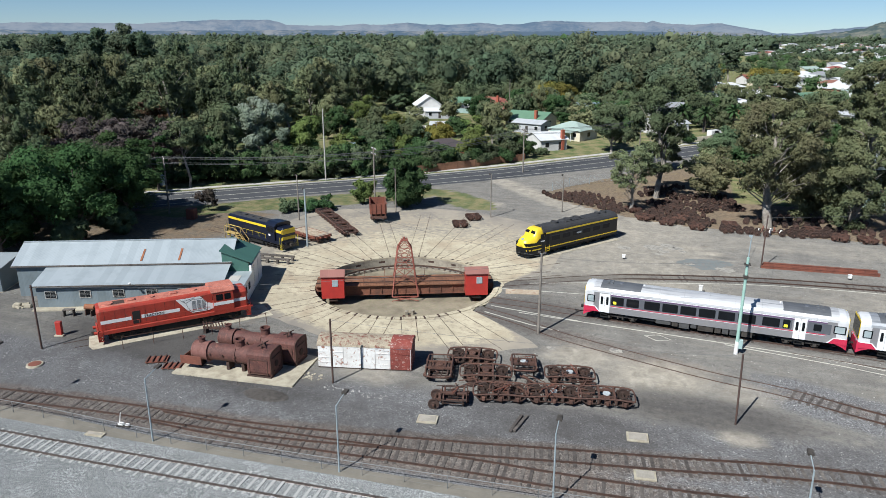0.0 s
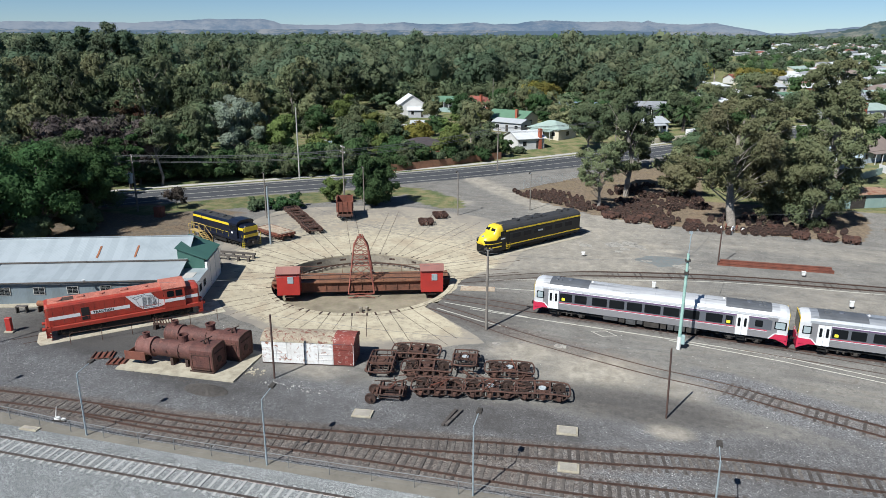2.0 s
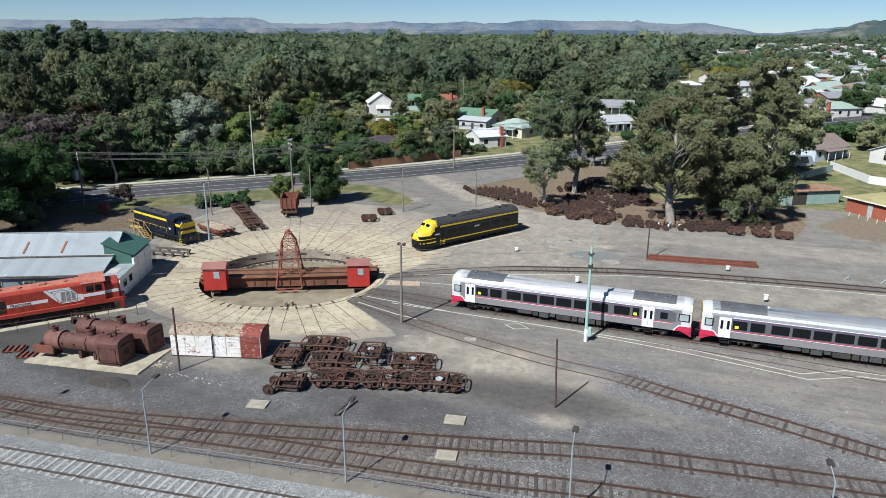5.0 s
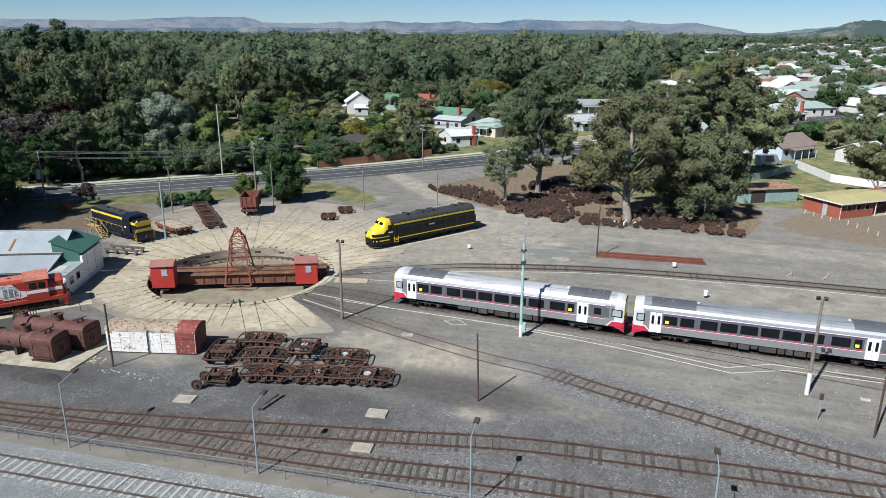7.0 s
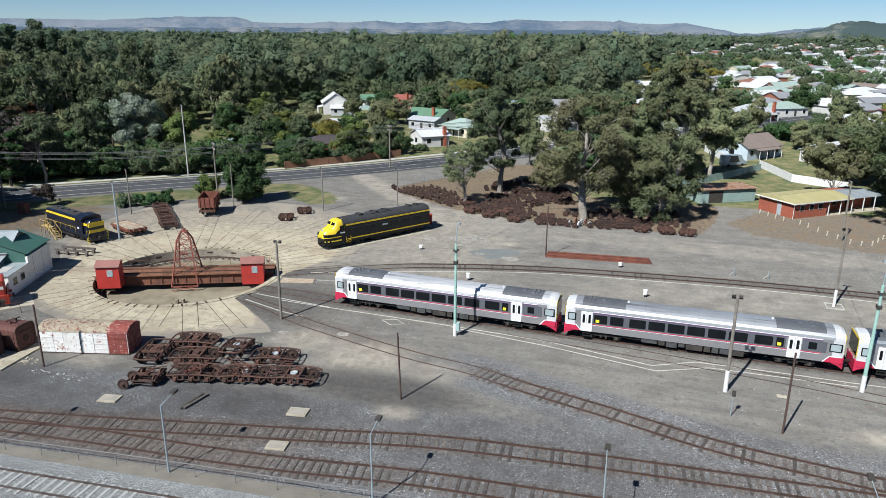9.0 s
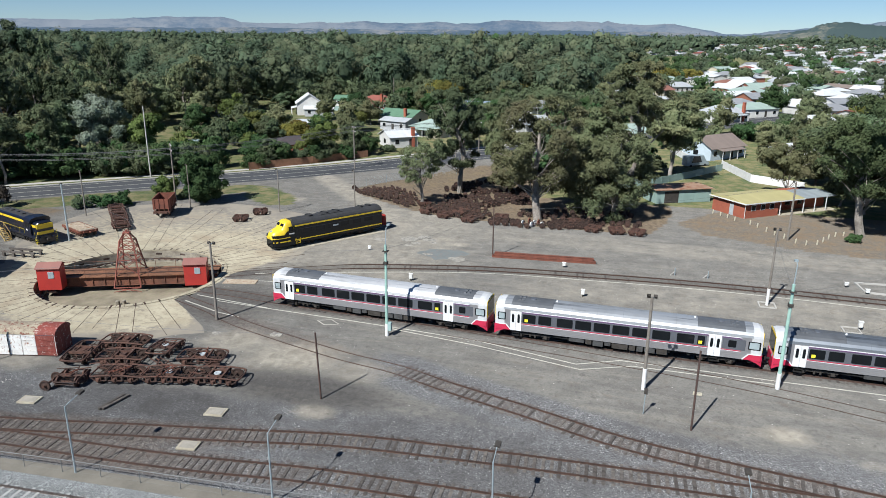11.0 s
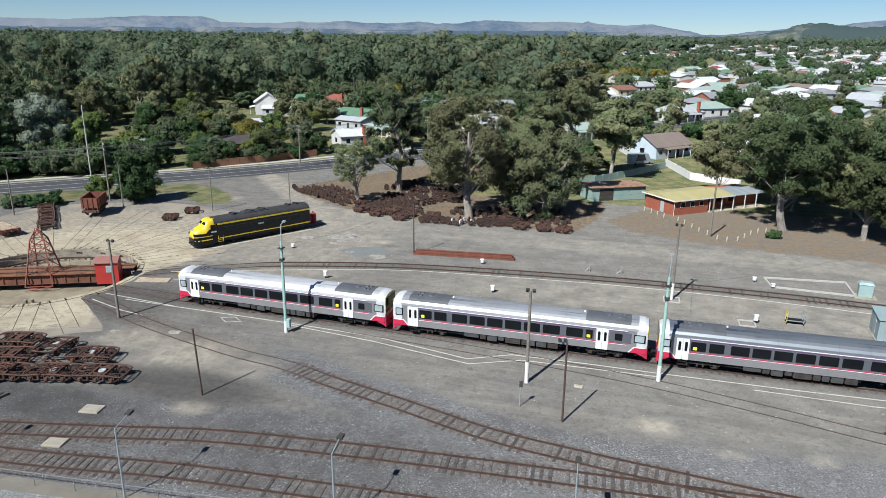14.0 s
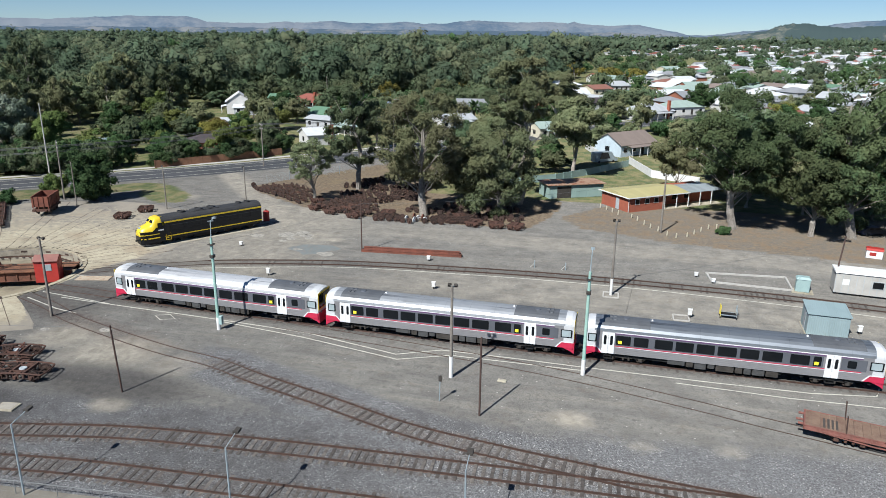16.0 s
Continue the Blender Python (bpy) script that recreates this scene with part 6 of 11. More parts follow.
def wheelset(m, label, group, s=1.0):
    b = thing("wheelset", m, label, "wheelset", group)
    r = 0.46 * s
    for k in (-1, 1):
        bm = BM()
        mm = Matrix.Translation((0, k * 0.8, 0)) @ Matrix.Rotation(radians(90), 4, "Z")
        turned(bm, [(-0.08, 0), (-0.08, r * 0.3), (-0.02, r * 0.4), (-0.02, r * 0.8), (-0.065, r * 0.84), (-0.065, r), (0.07, r * 1.05), (0.07, r * 0.84), (0.02, r * 0.8), (0.02, r * 0.4), (0.08, r * 0.3), (0.08, 0)], mm, 14)
        part("wheel", bm, M["rust_dark"], b)
    bm = BM()
    rod(bm, (0, -1.05, 0), (0, 1.05, 0), 0.085, n=8)
    part("axle", bm, M["rust"], b)
    return b


field = "rusty wheelsets laid out under the gum trees"
ws = wheelset(pose(-26.0, 130.0, 0.44, 0, 0, 35), "rusty railway wheelset standing on bare earth", field)
rng = random.Random(11)
rows = [((-24.4, 128.9), (-10.2, 119.9), 17), ((-22.9, 130.9), (-11.0, 123.2), 13), ((-20.2, 132.6), (-12.8, 127.6), 8), ((-8.0, 118.5), (3.5, 114.0), 12), ((-6.6, 120.9), (4.6, 116.4), 11), ((-5.4, 123.3), (3.0, 119.8), 8), ((-4.4, 125.8), (1.8, 122.8), 6), ((-6.5, 129.2), (-0.6, 126.6), 6),
        ((-2.8, 133.6), (6.8, 139.4), 11), ((1.8, 124.2), (8.2, 131.8), 8), ((-8.5, 135.5), (-1.5, 138.5), 7), ((-4.0, 130.5), (2.0, 129.5), 5), ((5.2, 113.6), (13.0, 112.0), 6), ((15.0, 112.8), (22.0, 115.0), 6), ((9.0, 119.5), (30.0, 117.5), 14), ((14.5, 123.5), (28.5, 124.5), 9), ((5.5, 112.4), (9.5, 113.4), 5), ((13.8, 113.3), (22.8, 115.2), 11), ((15.5, 115.2), (23.5, 117.0), 8), ((1.0, 127.4), (9.5, 128.8), 9), ((2.4, 132.0), (8.4, 134.6), 7), ((-7.5, 139.4), (-1.0, 146.0), 9)]
for (x0, y0), (x1, y1), n in rows:
    for k in range(n):
        if rng.random() < 0.06:
            continue
        t = (k + rng.uniform(-0.18, 0.18)) / n
        x, y = x0 + (x1 - x0) * t + rng.uniform(-0.15, 0.15), y0 + (y1 - y0) * t + rng.uniform(-0.35, 0.35)
        copy_thing(ws, pose(x, y, 0.44 + rise(x, y), 0, rng.uniform(0, 90), math.degrees(math.atan2(y1 - y0, x1 - x0)) + rng.gauss(0, 9)))
for x, y, a in ((-6.6, 116.2, -22), (-3.0, 114.4, -15), (1.6, 112.9, -10), (6.4, 115.6, 5), (18.4, 116.2, 10), (21.6, 112.9, -8), (25.2, 112.8, 8), (28.3, 112.7, -6), (-9.0, 121.6, 30), (-1.0, 117.4, -12)):
    tagged(copy_thing(bog, pose(x, y, 0.0, 0, 0, a + rng.uniform(-8, 8))), "dark rusty bogie under gum trees on bare earth", group="bogies under the gum trees")
for x, y, a, paint in ((11.2, 112.7, 70, "white_paint"), (12.9, 113.3, 58, "white_paint"), (12.0, 114.7, 80, "rust_red")):
    w = wheelset(pose(x, y, 0.46, 0, 0, a), "wheelset with white-painted wheels beside a gum trunk" if paint == "white_paint" else "red-oxide painted wheelset beside a gum trunk", field)
    for c in w.children:
        if c.name.startswith("wheel"):
            c.data.materials[0] = M[paint]
# bent rods and brake gear left lying over the stacked bogies
loose = random.Random(29)
for ob in [o for o in scene.objects if o.parent is None and o.name.startswith("bogie") and -24 < o.location.x < 0 and 44 < o.location.y < 56]:
    bars = thing("loose_bars", ob.matrix_world.copy() if ob.matrix_world.translation.length > 1 else pose(*ob.location, 0, 0, math.degrees(ob.rotation_euler.z)), "bent rusty rods lying across a scrap bogie", "scrap", "loose rods on the bogie pile")
    for q in range(4):
        a, w = loose.uniform(0, 6.283), loose.uniform(0.5, 1.1)
        c = Vector((loose.uniform(-0.9, 0.9), loose.uniform(-0.6, 0.6), 0.96 + 0.05 * q))
        d = Vector((math.cos(a), math.sin(a), loose.uniform(-0.08, 0.08))) * w
        bm = BM()
        tube(bm, [c - d, c + Vector((loose.uniform(-0.12, 0.12), loose.uniform(-0.12, 0.12), 0.02)), c + d], loose.uniform(0.03, 0.055), None, 6)
        part("rod", bm, M[loose.choice(("rust", "rust_red", "rust_dark"))], bars)
tagged(copy_thing(ws, pose(-18.9, 47.3, 0.44, 0, 0, 12)), "rusty wheelset beside the bogie pile on gravel", group=pile)


# ---- wagons ----
def flat_wagon(m, L, label, deck, side, stakes=False):
    w = thing("flat_wagon", m, label, "wagon")
    n = 28
    for k in range(n):
        x0 = -L / 2 + L * k / n
        bm = BM()
        box(bm, x0 + 0.008, x0 + L / n - 0.008, -1.3, 1.3, 1.02, 1.08 + 0.012 * (k % 3 == 1))
        part("deck_board", bm, M[deck], w)
    bm = BM()
    for s in (-1, 1):
        box(bm, -L / 2, L / 2, *sorted((s * 1.2, s * 1.3)), 0.74, 1.10)
        bar(bm, (-L / 2 + 0.6, s * 1.22, 0.78), (-L / 5, s * 1.22, 0.52), 0.08)
        bar(bm, (-L / 5, s * 1.22, 0.52), (L / 5, s * 1.22, 0.52), 0.08)
        bar(bm, (L / 5, s * 1.22, 0.52), (L / 2 - 0.6, s * 1.22, 0.78), 0.08)
    for s in (-1, 1):
        box(bm, *sorted((s * L / 2, s * (L / 2 - 0.12))), -1.3, 1.3, 0.74, 1.12)
        rod(bm, (s * L / 2, 0, 0.85), (s * (L / 2 + 0.5), 0, 0.85), 0.1, n=8)
        for y in (-0.85, 0.85):
            rod(bm, (s * L / 2, y, 0.95), (s * (L / 2 + 0.35), y, 0.95), 0.1, n=8)
    part("frame", bm, M[side], w)
    for f in (-0.30, 0.30):
        running_gear(w, f * L, 1.7, 0.40, M["rust"])
    if stakes:
        for x in (-L / 2 + 2.8, -L / 2 + 8.2):
            for s in (-1, 1):
                bm = BM()
                bar(bm, (x, s * 1.25, 1.05), (x - 0.1, s * 1.25, 2.5), 0.09)
                bar(bm, (x, s * 0.9, 1.08), (x - 0.06, s * 1.25, 1.9), 0.06)
                part("stake", bm, M["rust_dark"], w)
        bm = BM()
        for k in range(4):
            box(bm, -L / 2 + 1.3 + 0.28 * k, -L / 2 + 1.45 + 0.28 * k, -1.0, 0.4, 1.08, 1.12)
        part("loose_board", bm, M["sleeper"], w)
    return w


flat_wagon(pose(65.3, 58.2, 0.1, 0, 0, -13.5), 15.5, "red-brown flat wagon with upright stakes on a siding", "wagon_deck", "wagon_red", True)
flat_wagon(pose(-53.0, 87.6, 0.08, 0, 0, -24), 6.4, "low rusty flat wagon with flaking pale deck", "deck_flaking", "rust_red")


def hopper(m):
    w = thing("hopper_wagon", m, "small rusty brown hopper wagon standing on rails", "wagon")
    bm = BM()
    for s in (-1, 1):
        box(bm, -2.6, 2.6, *sorted((s * 1.2, s * 1.28)), 1.5, 3.2)
        box(bm, *sorted((s * 2.55, s * 2.62)), -1.2, 1.2, 1.5, 3.2)
    part("body", bm, M["rust_red"], w)
    bm = BM()
    loft(bm, [[(-2.5, -1.2, 1.6), (2.5, -1.2, 1.6), (2.5, 1.2, 1.6), (-2.5, 1.2, 1.6)], [(-1.0, -0.6, 0.7), (1.0, -0.6, 0.7), (1.0, 0.6, 0.7), (-1.0, 0.6, 0.7)]])
    part("chute", bm, M["rust"], w)
    bm = BM()
    for s in (-1, 1):
        for x in (-2.5, -1.25, 0, 1.25, 2.5):
            box(bm, x - 0.05, x + 0.05, *sorted((s * 1.28, s * 1.36)), 1.4, 3.25)
        box(bm, -2.65, 2.65, *sorted((s * 1.2, s * 1.38)), 3.15, 3.25)
        for y in (-1.1, -0.4, 0.4, 1.1):
            box(bm, *sorted((s * 2.62, s * 2.72)), y - 0.05, y + 0.05, 1.0, 3.2)
    part("rib", bm, M["rust_red"], w)
    bm = BM()
    box(bm, -2.9, 2.9, -1.2, -1.0, 0.85, 1.15)
    box(bm, -2.9, 2.9, 1.0, 1.2, 0.85, 1.15)
    for s in (-1, 1):
        box(bm, *sorted((s * 2.8, s * 2.95)), -1.3, 1.3, 0.8, 1.2)
        for y in (-0.85, 0.85):
            rod(bm, (s * 2.9, y, 1.0), (s * 3.3, y, 1.0), 0.13, n=8)
    part("frame", bm, M["rust"], w)
    running_gear(w, 0, 3.2, 0.45, M["rust_dark"])
    return w


hopper(pose(-48.5, 101.7, 0.1, 0, 0, 116))


# ---- turntable ----
BRIDGE = 23.2


def build_turntable():
    cx, cy = TABLE
    n = 96
    ring = lambda r, z: [(cx + r * math.cos(2 * math.pi * k / n), cy + r * math.sin(2 * math.pi * k / n), z) for k in range(n)]
    pit = thing("turntable_pit", Matrix(), "round concrete turntable pit with earth floor", "pit", kind="structure")
    bm = BM()
    loft(bm, [ring(TABLE_R + 0.55, 0.02), ring(TABLE_R + 0.55, 0.075), ring(TABLE_R, 0.075), ring(TABLE_R - 0.02, -0.25), ring(TABLE_R, -0.26), ring(TABLE_R, -1.1), ring(TABLE_R - 0.85, -1.12), ring(TABLE_R - 0.87, -1.5)], caps=False)
    part("pit_wall", bm, M["pit_wall"], pit, "stained concrete pit wall")
    bm = BM()
    outer, inner = [bm.verts.new(p) for p in ring(TABLE_R - 0.86, -1.45)], [bm.verts.new(p) for p in ring(5.0, -1.52)]
    c = bm.verts.new((cx, cy, -1.5))
    for k in range(n):
        j = (k + 1) % n
        bm.faces.new((outer[k], outer[j], inner[j], inner[k]))
        bm.faces.new((inner[k], inner[j], c))
    part("pit_floor", bm, M["pit_floor"], pit, "damp earth floor with green patches")
    bm = BM()
    loft(bm, [ring(TABLE_R - 0.62, -1.08), ring(TABLE_R - 0.62, -0.88), ring(TABLE_R - 0.53, -0.88), ring(TABLE_R - 0.53, -1.08)], caps=False)
    part("ring_rail", bm, M["rail"], pit)
    for k in range(72):
        a = radians(5 * k)
        m = Matrix.Translation((cx, cy, 0)) @ Matrix.Rotation(a, 4, "Z")
        bm = BM()
        box(bm, TABLE_R - 0.95, TABLE_R - 0.14, -0.12, 0.12, -1.13, -1.02, m=m)
        part("ring_sleeper", bm, M["sleeper"], pit)
    # recesses in the wall, put in as dark patches in place of their shade
    for k in range(20):
        a = radians(18 * k + 3)
        m = Matrix.Translation((cx, cy, 0)) @ Matrix.Rotation(a, 4, "Z")
        bm = BM()
        box(bm, TABLE_R - 0.012, TABLE_R + 0.1, -0.42, 0.42, -0.62, -0.36, m=m)
        part("wall_recess", bm, M["rust_dark"], pit)

    t = thing("turntable", pose(cx, cy, 0, 0, 0, BRIDGE), "rusty iron railway turntable with red huts and lattice tower", "turntable")
    h = TABLE_R - 0.18
    for s in (-1, 1):
        bm = BM()
        y = s * 1.35
        outline = [(-h, -0.15), (-h, 0.45), (h, 0.45), (h, -0.15), (h * 0.78, -0.72), (-h * 0.78, -0.72)]
        plate(bm, outline, y, 0.05)
        box(bm, -h, h, y - 0.22, y + 0.20, 0.45, 0.50)
        box(bm, -h * 0.78, h * 0.78, y - 0.2, y + 0.18, -0.77, -0.72)
        girder = part("girder", bm, M["table_iron"], t, "deep rusty plate girder")
        for k in range(15):
            x = -h + 0.7 + (2 * h - 1.4) * k / 14
            bm = BM()
            box(bm, x - 0.05, x + 0.05, y - 0.16, y + 0.12, -0.7 if abs(x) < h * 0.8 else -0.2, 0.45)
            part("stiffener", bm, M["table_iron"], girder)
        # handrail
        bm = BM()
        for k in range(9):
            x = -h + 0.8 + (2 * h - 1.6) * k / 8
            rod(bm, (x, s * 1.75, 0.5), (x, s * 1.75, 1.45), 0.025, n=6)
        rod(bm, (-h + 0.8, s * 1.75, 1.42), (h - 0.8, s * 1.75, 1.42), 0.02, n=6)
        part("handrail", bm, M["table_iron"], t)
        bm = BM()
        box(bm, -h, h, *sorted((s * 0.76, s * 0.84)), 0.53, 0.66)
        part("rail", bm, M["rail"], t)
    for k in range(56):
        x = -h + 0.2 + (2 * h - 0.4) * k / 55
        bm = BM()
        box(bm, x - 0.183, x + 0.183, -1.75, 1.75, 0.42, 0.53)
        part("deck_timber", bm, M["deck_iron"], t)
    bm = BM()
    for k in range(9):
        x = -h * 0.7 + h * 1.4 * k / 8
        box(bm, x - 0.08, x + 0.08, -1.3, 1.3, -0.6, 0.2)
    part("cross_beam", bm, M["rust"], t)
    bm = BM()
    rod(bm, (0, 0, -1.5), (0, 0, -0.9), 0.9, 0.6, 18)
    part("pivot", bm, M["rust_dark"], t)
    for s in (-1, 1):
        bm = BM()
        for y in (-1.2, 1.2):
            rod(bm, (s * (h - 0.12), y, -0.55), (s * (h - 0.30), y, -0.55), 0.4, n=16)
        part("race_wheel", bm, M["rust_dark"], t)
    # huts on brackets at both ends of the near side
    for s in (-1, 1):
        x = s * 8.45
        bm = BM()
        loft(bm, [[(x + e, -3.35, -0.42), (x + e, -1.78, -0.42), (x + e, -1.78, 2.45), (x + e, -2.45, 2.78), (x + e, -3.35, 2.32)] for e in (-1.32, 1.32)])
        hut = part("hut", bm, M["hut_red"], t, "small red-painted operator's hut")
        bm = BM()
        for y0, z0, y1, z1 in ((-3.55, 2.24, -2.45, 2.82), (-2.45, 2.82, -1.65, 2.42)):
            loft(bm, [[(x + e, y0, z0), (x + e, y1, z1), (x + e, y1, z1 + 0.05), (x + e, y0, z0 + 0.05)] for e in (-1.42, 1.42)])
        part("hut_roof", bm, M["hut_roof"], hut, "faded red sheet roof")
        bm = BM()
        box(bm, x - 0.05, x + 0.62, -3.40, -3.34, 1.05, 1.85)
        win = part("window_frame", bm, M["lead"], hut)
        for k in range(2):
            bm = BM()
            box(bm, x - 0.02 + 0.32 * k, x + 0.26 + 0.32 * k, -3.415, -3.39, 1.09, 1.81)
            part("pane", bm, M["glass_cab"], win)
        bm = BM()
        for e in (-1.1, 1.1):
            bar(bm, (x + e, -3.2, -0.45), (x + e, -1.4, -0.75), 0.12)
            bar(bm, (x + e, -3.2, -0.45), (x + e, -1.4, -0.3), 0.12)
        rod(bm, (x - 0.5, -3.0, -0.75), (x + 0.5, -3.0, -0.75), 0.16, n=8)
        part("hut_bracket", bm, M["rust_dark"], t)
    # lattice tower over the middle
    def leg(sx, sy, z):
        f = (z + 0.9) / 5.6
        wide = 1.55 - 0.75 * f if f < 1 else 0.80 - 0.62 * (f - 1) / 0.2
        return Vector((sx * wide, sy * (2.05 - 1.45 * f if f < 1 else wide * 0.75) - 0.1, z))
    for sx in (-1, 1):
        for sy in (-1, 1):
            bm = BM()
            bar(bm, leg(sx, sy, -0.9), leg(sx, sy, 4.7), 0.13)
            bar(bm, leg(sx, sy, 4.7), leg(sx, sy, 5.6), 0.11)
            part("tower_leg", bm, M["tower_red"], t)
    levels = (0.6, 2.4, 3.7, 4.7, 5.6)
    for a, b in zip(levels, levels[1:]):
        for p, q in (((-1, -1), (1, -1)), ((1, -1), (1, 1)), ((1, 1), (-1, 1)), ((-1, 1), (-1, -1))):
            bm = BM()
            bar(bm, leg(*p, a), leg(*q, b), 0.06)
            bar(bm, leg(*q, a), leg(*p, b), 0.06)
            bar(bm, leg(*p, b), leg(*q, b), 0.07)
            part("brace", bm, M["tower_red"], t)
    bm = BM()
    box(bm, -0.42, 0.42, -0.45, 0.3, 5.6, 5.70)
    rod(bm, (0, -0.05, 5.6), (0, -0.05, 6.0), 0.14, n=8)
    for x in (-0.35, 0.35):
        bar(bm, (x, -0.3, 5.6), (x * 0.6, -0.1, 6.05), 0.05)
    part("tower_head", bm, M["tower_red"], t)
    bm = BM()
    for sx in (-1, 1):
        bar(bm, leg(sx, -1, -0.9), leg(-sx, -1, -1.35), 0.07)
    bar(bm, leg(-1, -1, -0.85), leg(1, -1, -0.85), 0.09)
    part("tower_foot", bm, M["tower_red"], t)


build_turntable()
for x, y, a in ((-29.75, 67.9, 20), (-29.15, 68.3, -15)):
    bm = BM()
    box(bm, -0.2, 0.2, -0.18, 0.18, -0.12, 0.5, 0.05)
    solo("stone_block", bm, M["pit_wall"], "rough stone block on the pit floor", "block", "blocks in the turntable pit", m=pose(x, y, -1.45, 8, 0, a))
bm = BM()
for x in (-0.35, 0.3):
    box(bm, x - 0.15, x + 0.15, -0.2, 0.2, 0, 0.35, 0.03)
solo("iron_blocks", bm, M["rust"], "rusty iron blocks lying on the pit floor", "scrap", m=pose(-29.3, 66.9, -1.5, 0, 0, 15))


# ---- big tin workshop ----
SHED = pose(-46.2, 60.5, 0, 0, 0, 23)


def sheet_roof(bm, x0, x1, y0, z0, y1, z1, t=0.06):
    loft(bm, [[(x, y0, z0), (x, y1, z1), (x, y1, z1 + t), (x, y0, z0 + t)] for x in (x0, x1)])
    return bm


def build_workshop():
    s = thing("workshop", SHED, "long blue-grey corrugated workshop with pale tin roof", "shed")
    RY, RZ = 8.6, 5.55
    bm = BM()
    loft(bm, [[(x, 5.3, 0), (x, 5.3, 3.8), (x, RY, RZ - 0.05), (x, 12.2, 3.75), (x, 12.2, 0)] for x in (-26.6, -2.6)])
    part("main_wall", bm, M["tin_wall"], s)
    bm = BM()
    loft(bm, [[(x, 1.25, 0), (x, 1.25, 2.66), (x, 5.28, 3.52), (x, 5.28, 0)] for x in (-22.7, -2.7)])
    part("lean_to_wall", bm, M["tin_wall"], s)
    bm = BM()
    sheet_roof(bm, -27.0, -2.2, 5.0, 3.72, RY + 0.05, RZ + 0.03)
    sheet_roof(bm, -27.0, -2.2, RY - 0.05, RZ + 0.03, 12.5, 3.66)
    part("main_roof", bm, M["tin_roof"], s, "pale corrugated main roof")
    bm = BM()
    sheet_roof(bm, -23.1, -2.3, 0.9, 2.60, 5.28, 3.56)
    part("lean_to_roof", bm, M["tin_roof"], s, "pale corrugated lean-to roof")
    bm = BM()
    box(bm, -27.0, -2.2, RY - 0.12, RY + 0.12, RZ + 0.05, RZ + 0.13)
    part("ridge_cap", bm, M["tin_roof"], s)
    bm = BM()
    box(bm, -23.15, -2.25, 0.80, 0.92, 2.55, 2.68)
    box(bm, -27.05, -2.15, 4.88, 5.0, 3.62, 3.76)
    part("gutter", bm, M["sleeper"], s, "stained eaves gutter")
    for x in (-12.6, -8.3):
        bm = BM()
        m = Matrix.Translation((x, 5.9, 4.27)) @ Matrix.Rotation(math.atan2(RZ - 3.72, 3.6), 4, "X")
        box(bm, -0.10, 0.12, -0.6, 1.4, 0.0, 0.03, m=m)
        part("rust_streak_sheet", bm, M["rust_orange"], s, "orange rusted roof lap")
    for x in (-21.2, -17.5, -13.9, -10.3, -6.8, -4.0):
        bm = BM()
        box(bm, x - 0.62, x + 0.62, 1.17, 1.25, 1.15, 2.05)
        w = part("window", bm, M["kerb"], s, "small louvred window in a pale frame")
        for k in range(2):
            bm = BM()
            box(bm, x - 0.55 + 0.57 * k, x - 0.03 + 0.57 * k, 1.15, 1.19, 1.22, 1.98)
            part("pane", bm, M["glass"], w)
            bm = BM()
            for j in range(4):
                box(bm, x - 0.54 + 0.57 * k, x - 0.04 + 0.57 * k, 1.13, 1.17, 1.34 + 0.16 * j, 1.365 + 0.16 * j)
            part("louvre", bm, M["fence_grey"], w)
    bm = BM()
    rod(bm, (-12.2, 0.85, 2.75), (-12.2, 0.35, 3.0), 0.03, n=6)
    turned(bm, [(0, 0), (0.0, 0.18), (0.16, 0.08), (0.18, 0)], Matrix.Translation((-12.2, 0.3, 3.05)) @ Matrix.Rotation(radians(90), 4, "Y"), 12)
    part("wall_lamp", bm, M["white_paint"], s)
    # white annex at the yard end, and the green section behind it
    bm = BM()
    box(bm, -2.6, 0, 0, 5.0, 0, 2.5)
    box(bm, -0.25, 0, 5.0, 11.0, 0, 3.3)
    box(bm, -2.6, -0.25, 10.75, 11.0, 0, 3.3)
    part("annex_wall", bm, M["white_paint"], s, "white-painted annex wall")
    bm = BM()
    box(bm, -2.75, 0.14, -0.14, 5.1, 2.5, 2.6)
    part("annex_roof", bm, M["tin_roof"], s)
    bm = BM()
    box(bm, -2.0, -0.8, 1.6, 3.4, 2.6, 2.64)
    part("roof_sheet", bm, M["kerb"], s)
    for y in (0.9, 2.7):
        bm = BM()
        box(bm, 0.0, 0.04, y, y + 1.0, 1.05, 1.95)
        w = part("annex_window", bm, M["lead"], s)
        bm = BM()
        box(bm, 0.03, 0.06, y + 0.08, y + 0.92, 1.12, 1.88)
        part("pane", bm, M["glass"], w)
    for y in (6.2, 8.6):
        bm = BM()
        box(bm, 0.0, 0.03, y, y + 0.06, 0.1, 3.2)
        part("wall_joint", bm, M["lead"], s)
    bm = BM()
    loft(bm, [[(-3.3, y, 2.4), (-0.3, y, 2.4), (-0.3, y, 3.9), (-3.3, y, 5.1)] for y in (5.05, 10.9)])
    part("green_wall", bm, M["tin_green"], s, "dark green sheet wall")
    bm = BM()
    loft(bm, [[(-3.5, y, 5.12), (0.15, y, 3.66), (0.15, y, 3.74), (-3.5, y, 5.2)] for y in (4.8, 11.15)])
    part("green_roof", bm, M["tin_green"], s, "green sheet roof")
    bm = BM()
    box(bm, -23.0, -2.6, 0.2, 1.2, -0.05, 0.12)
    part("footing", bm, M["concrete"], s)
    return s


build_workshop()


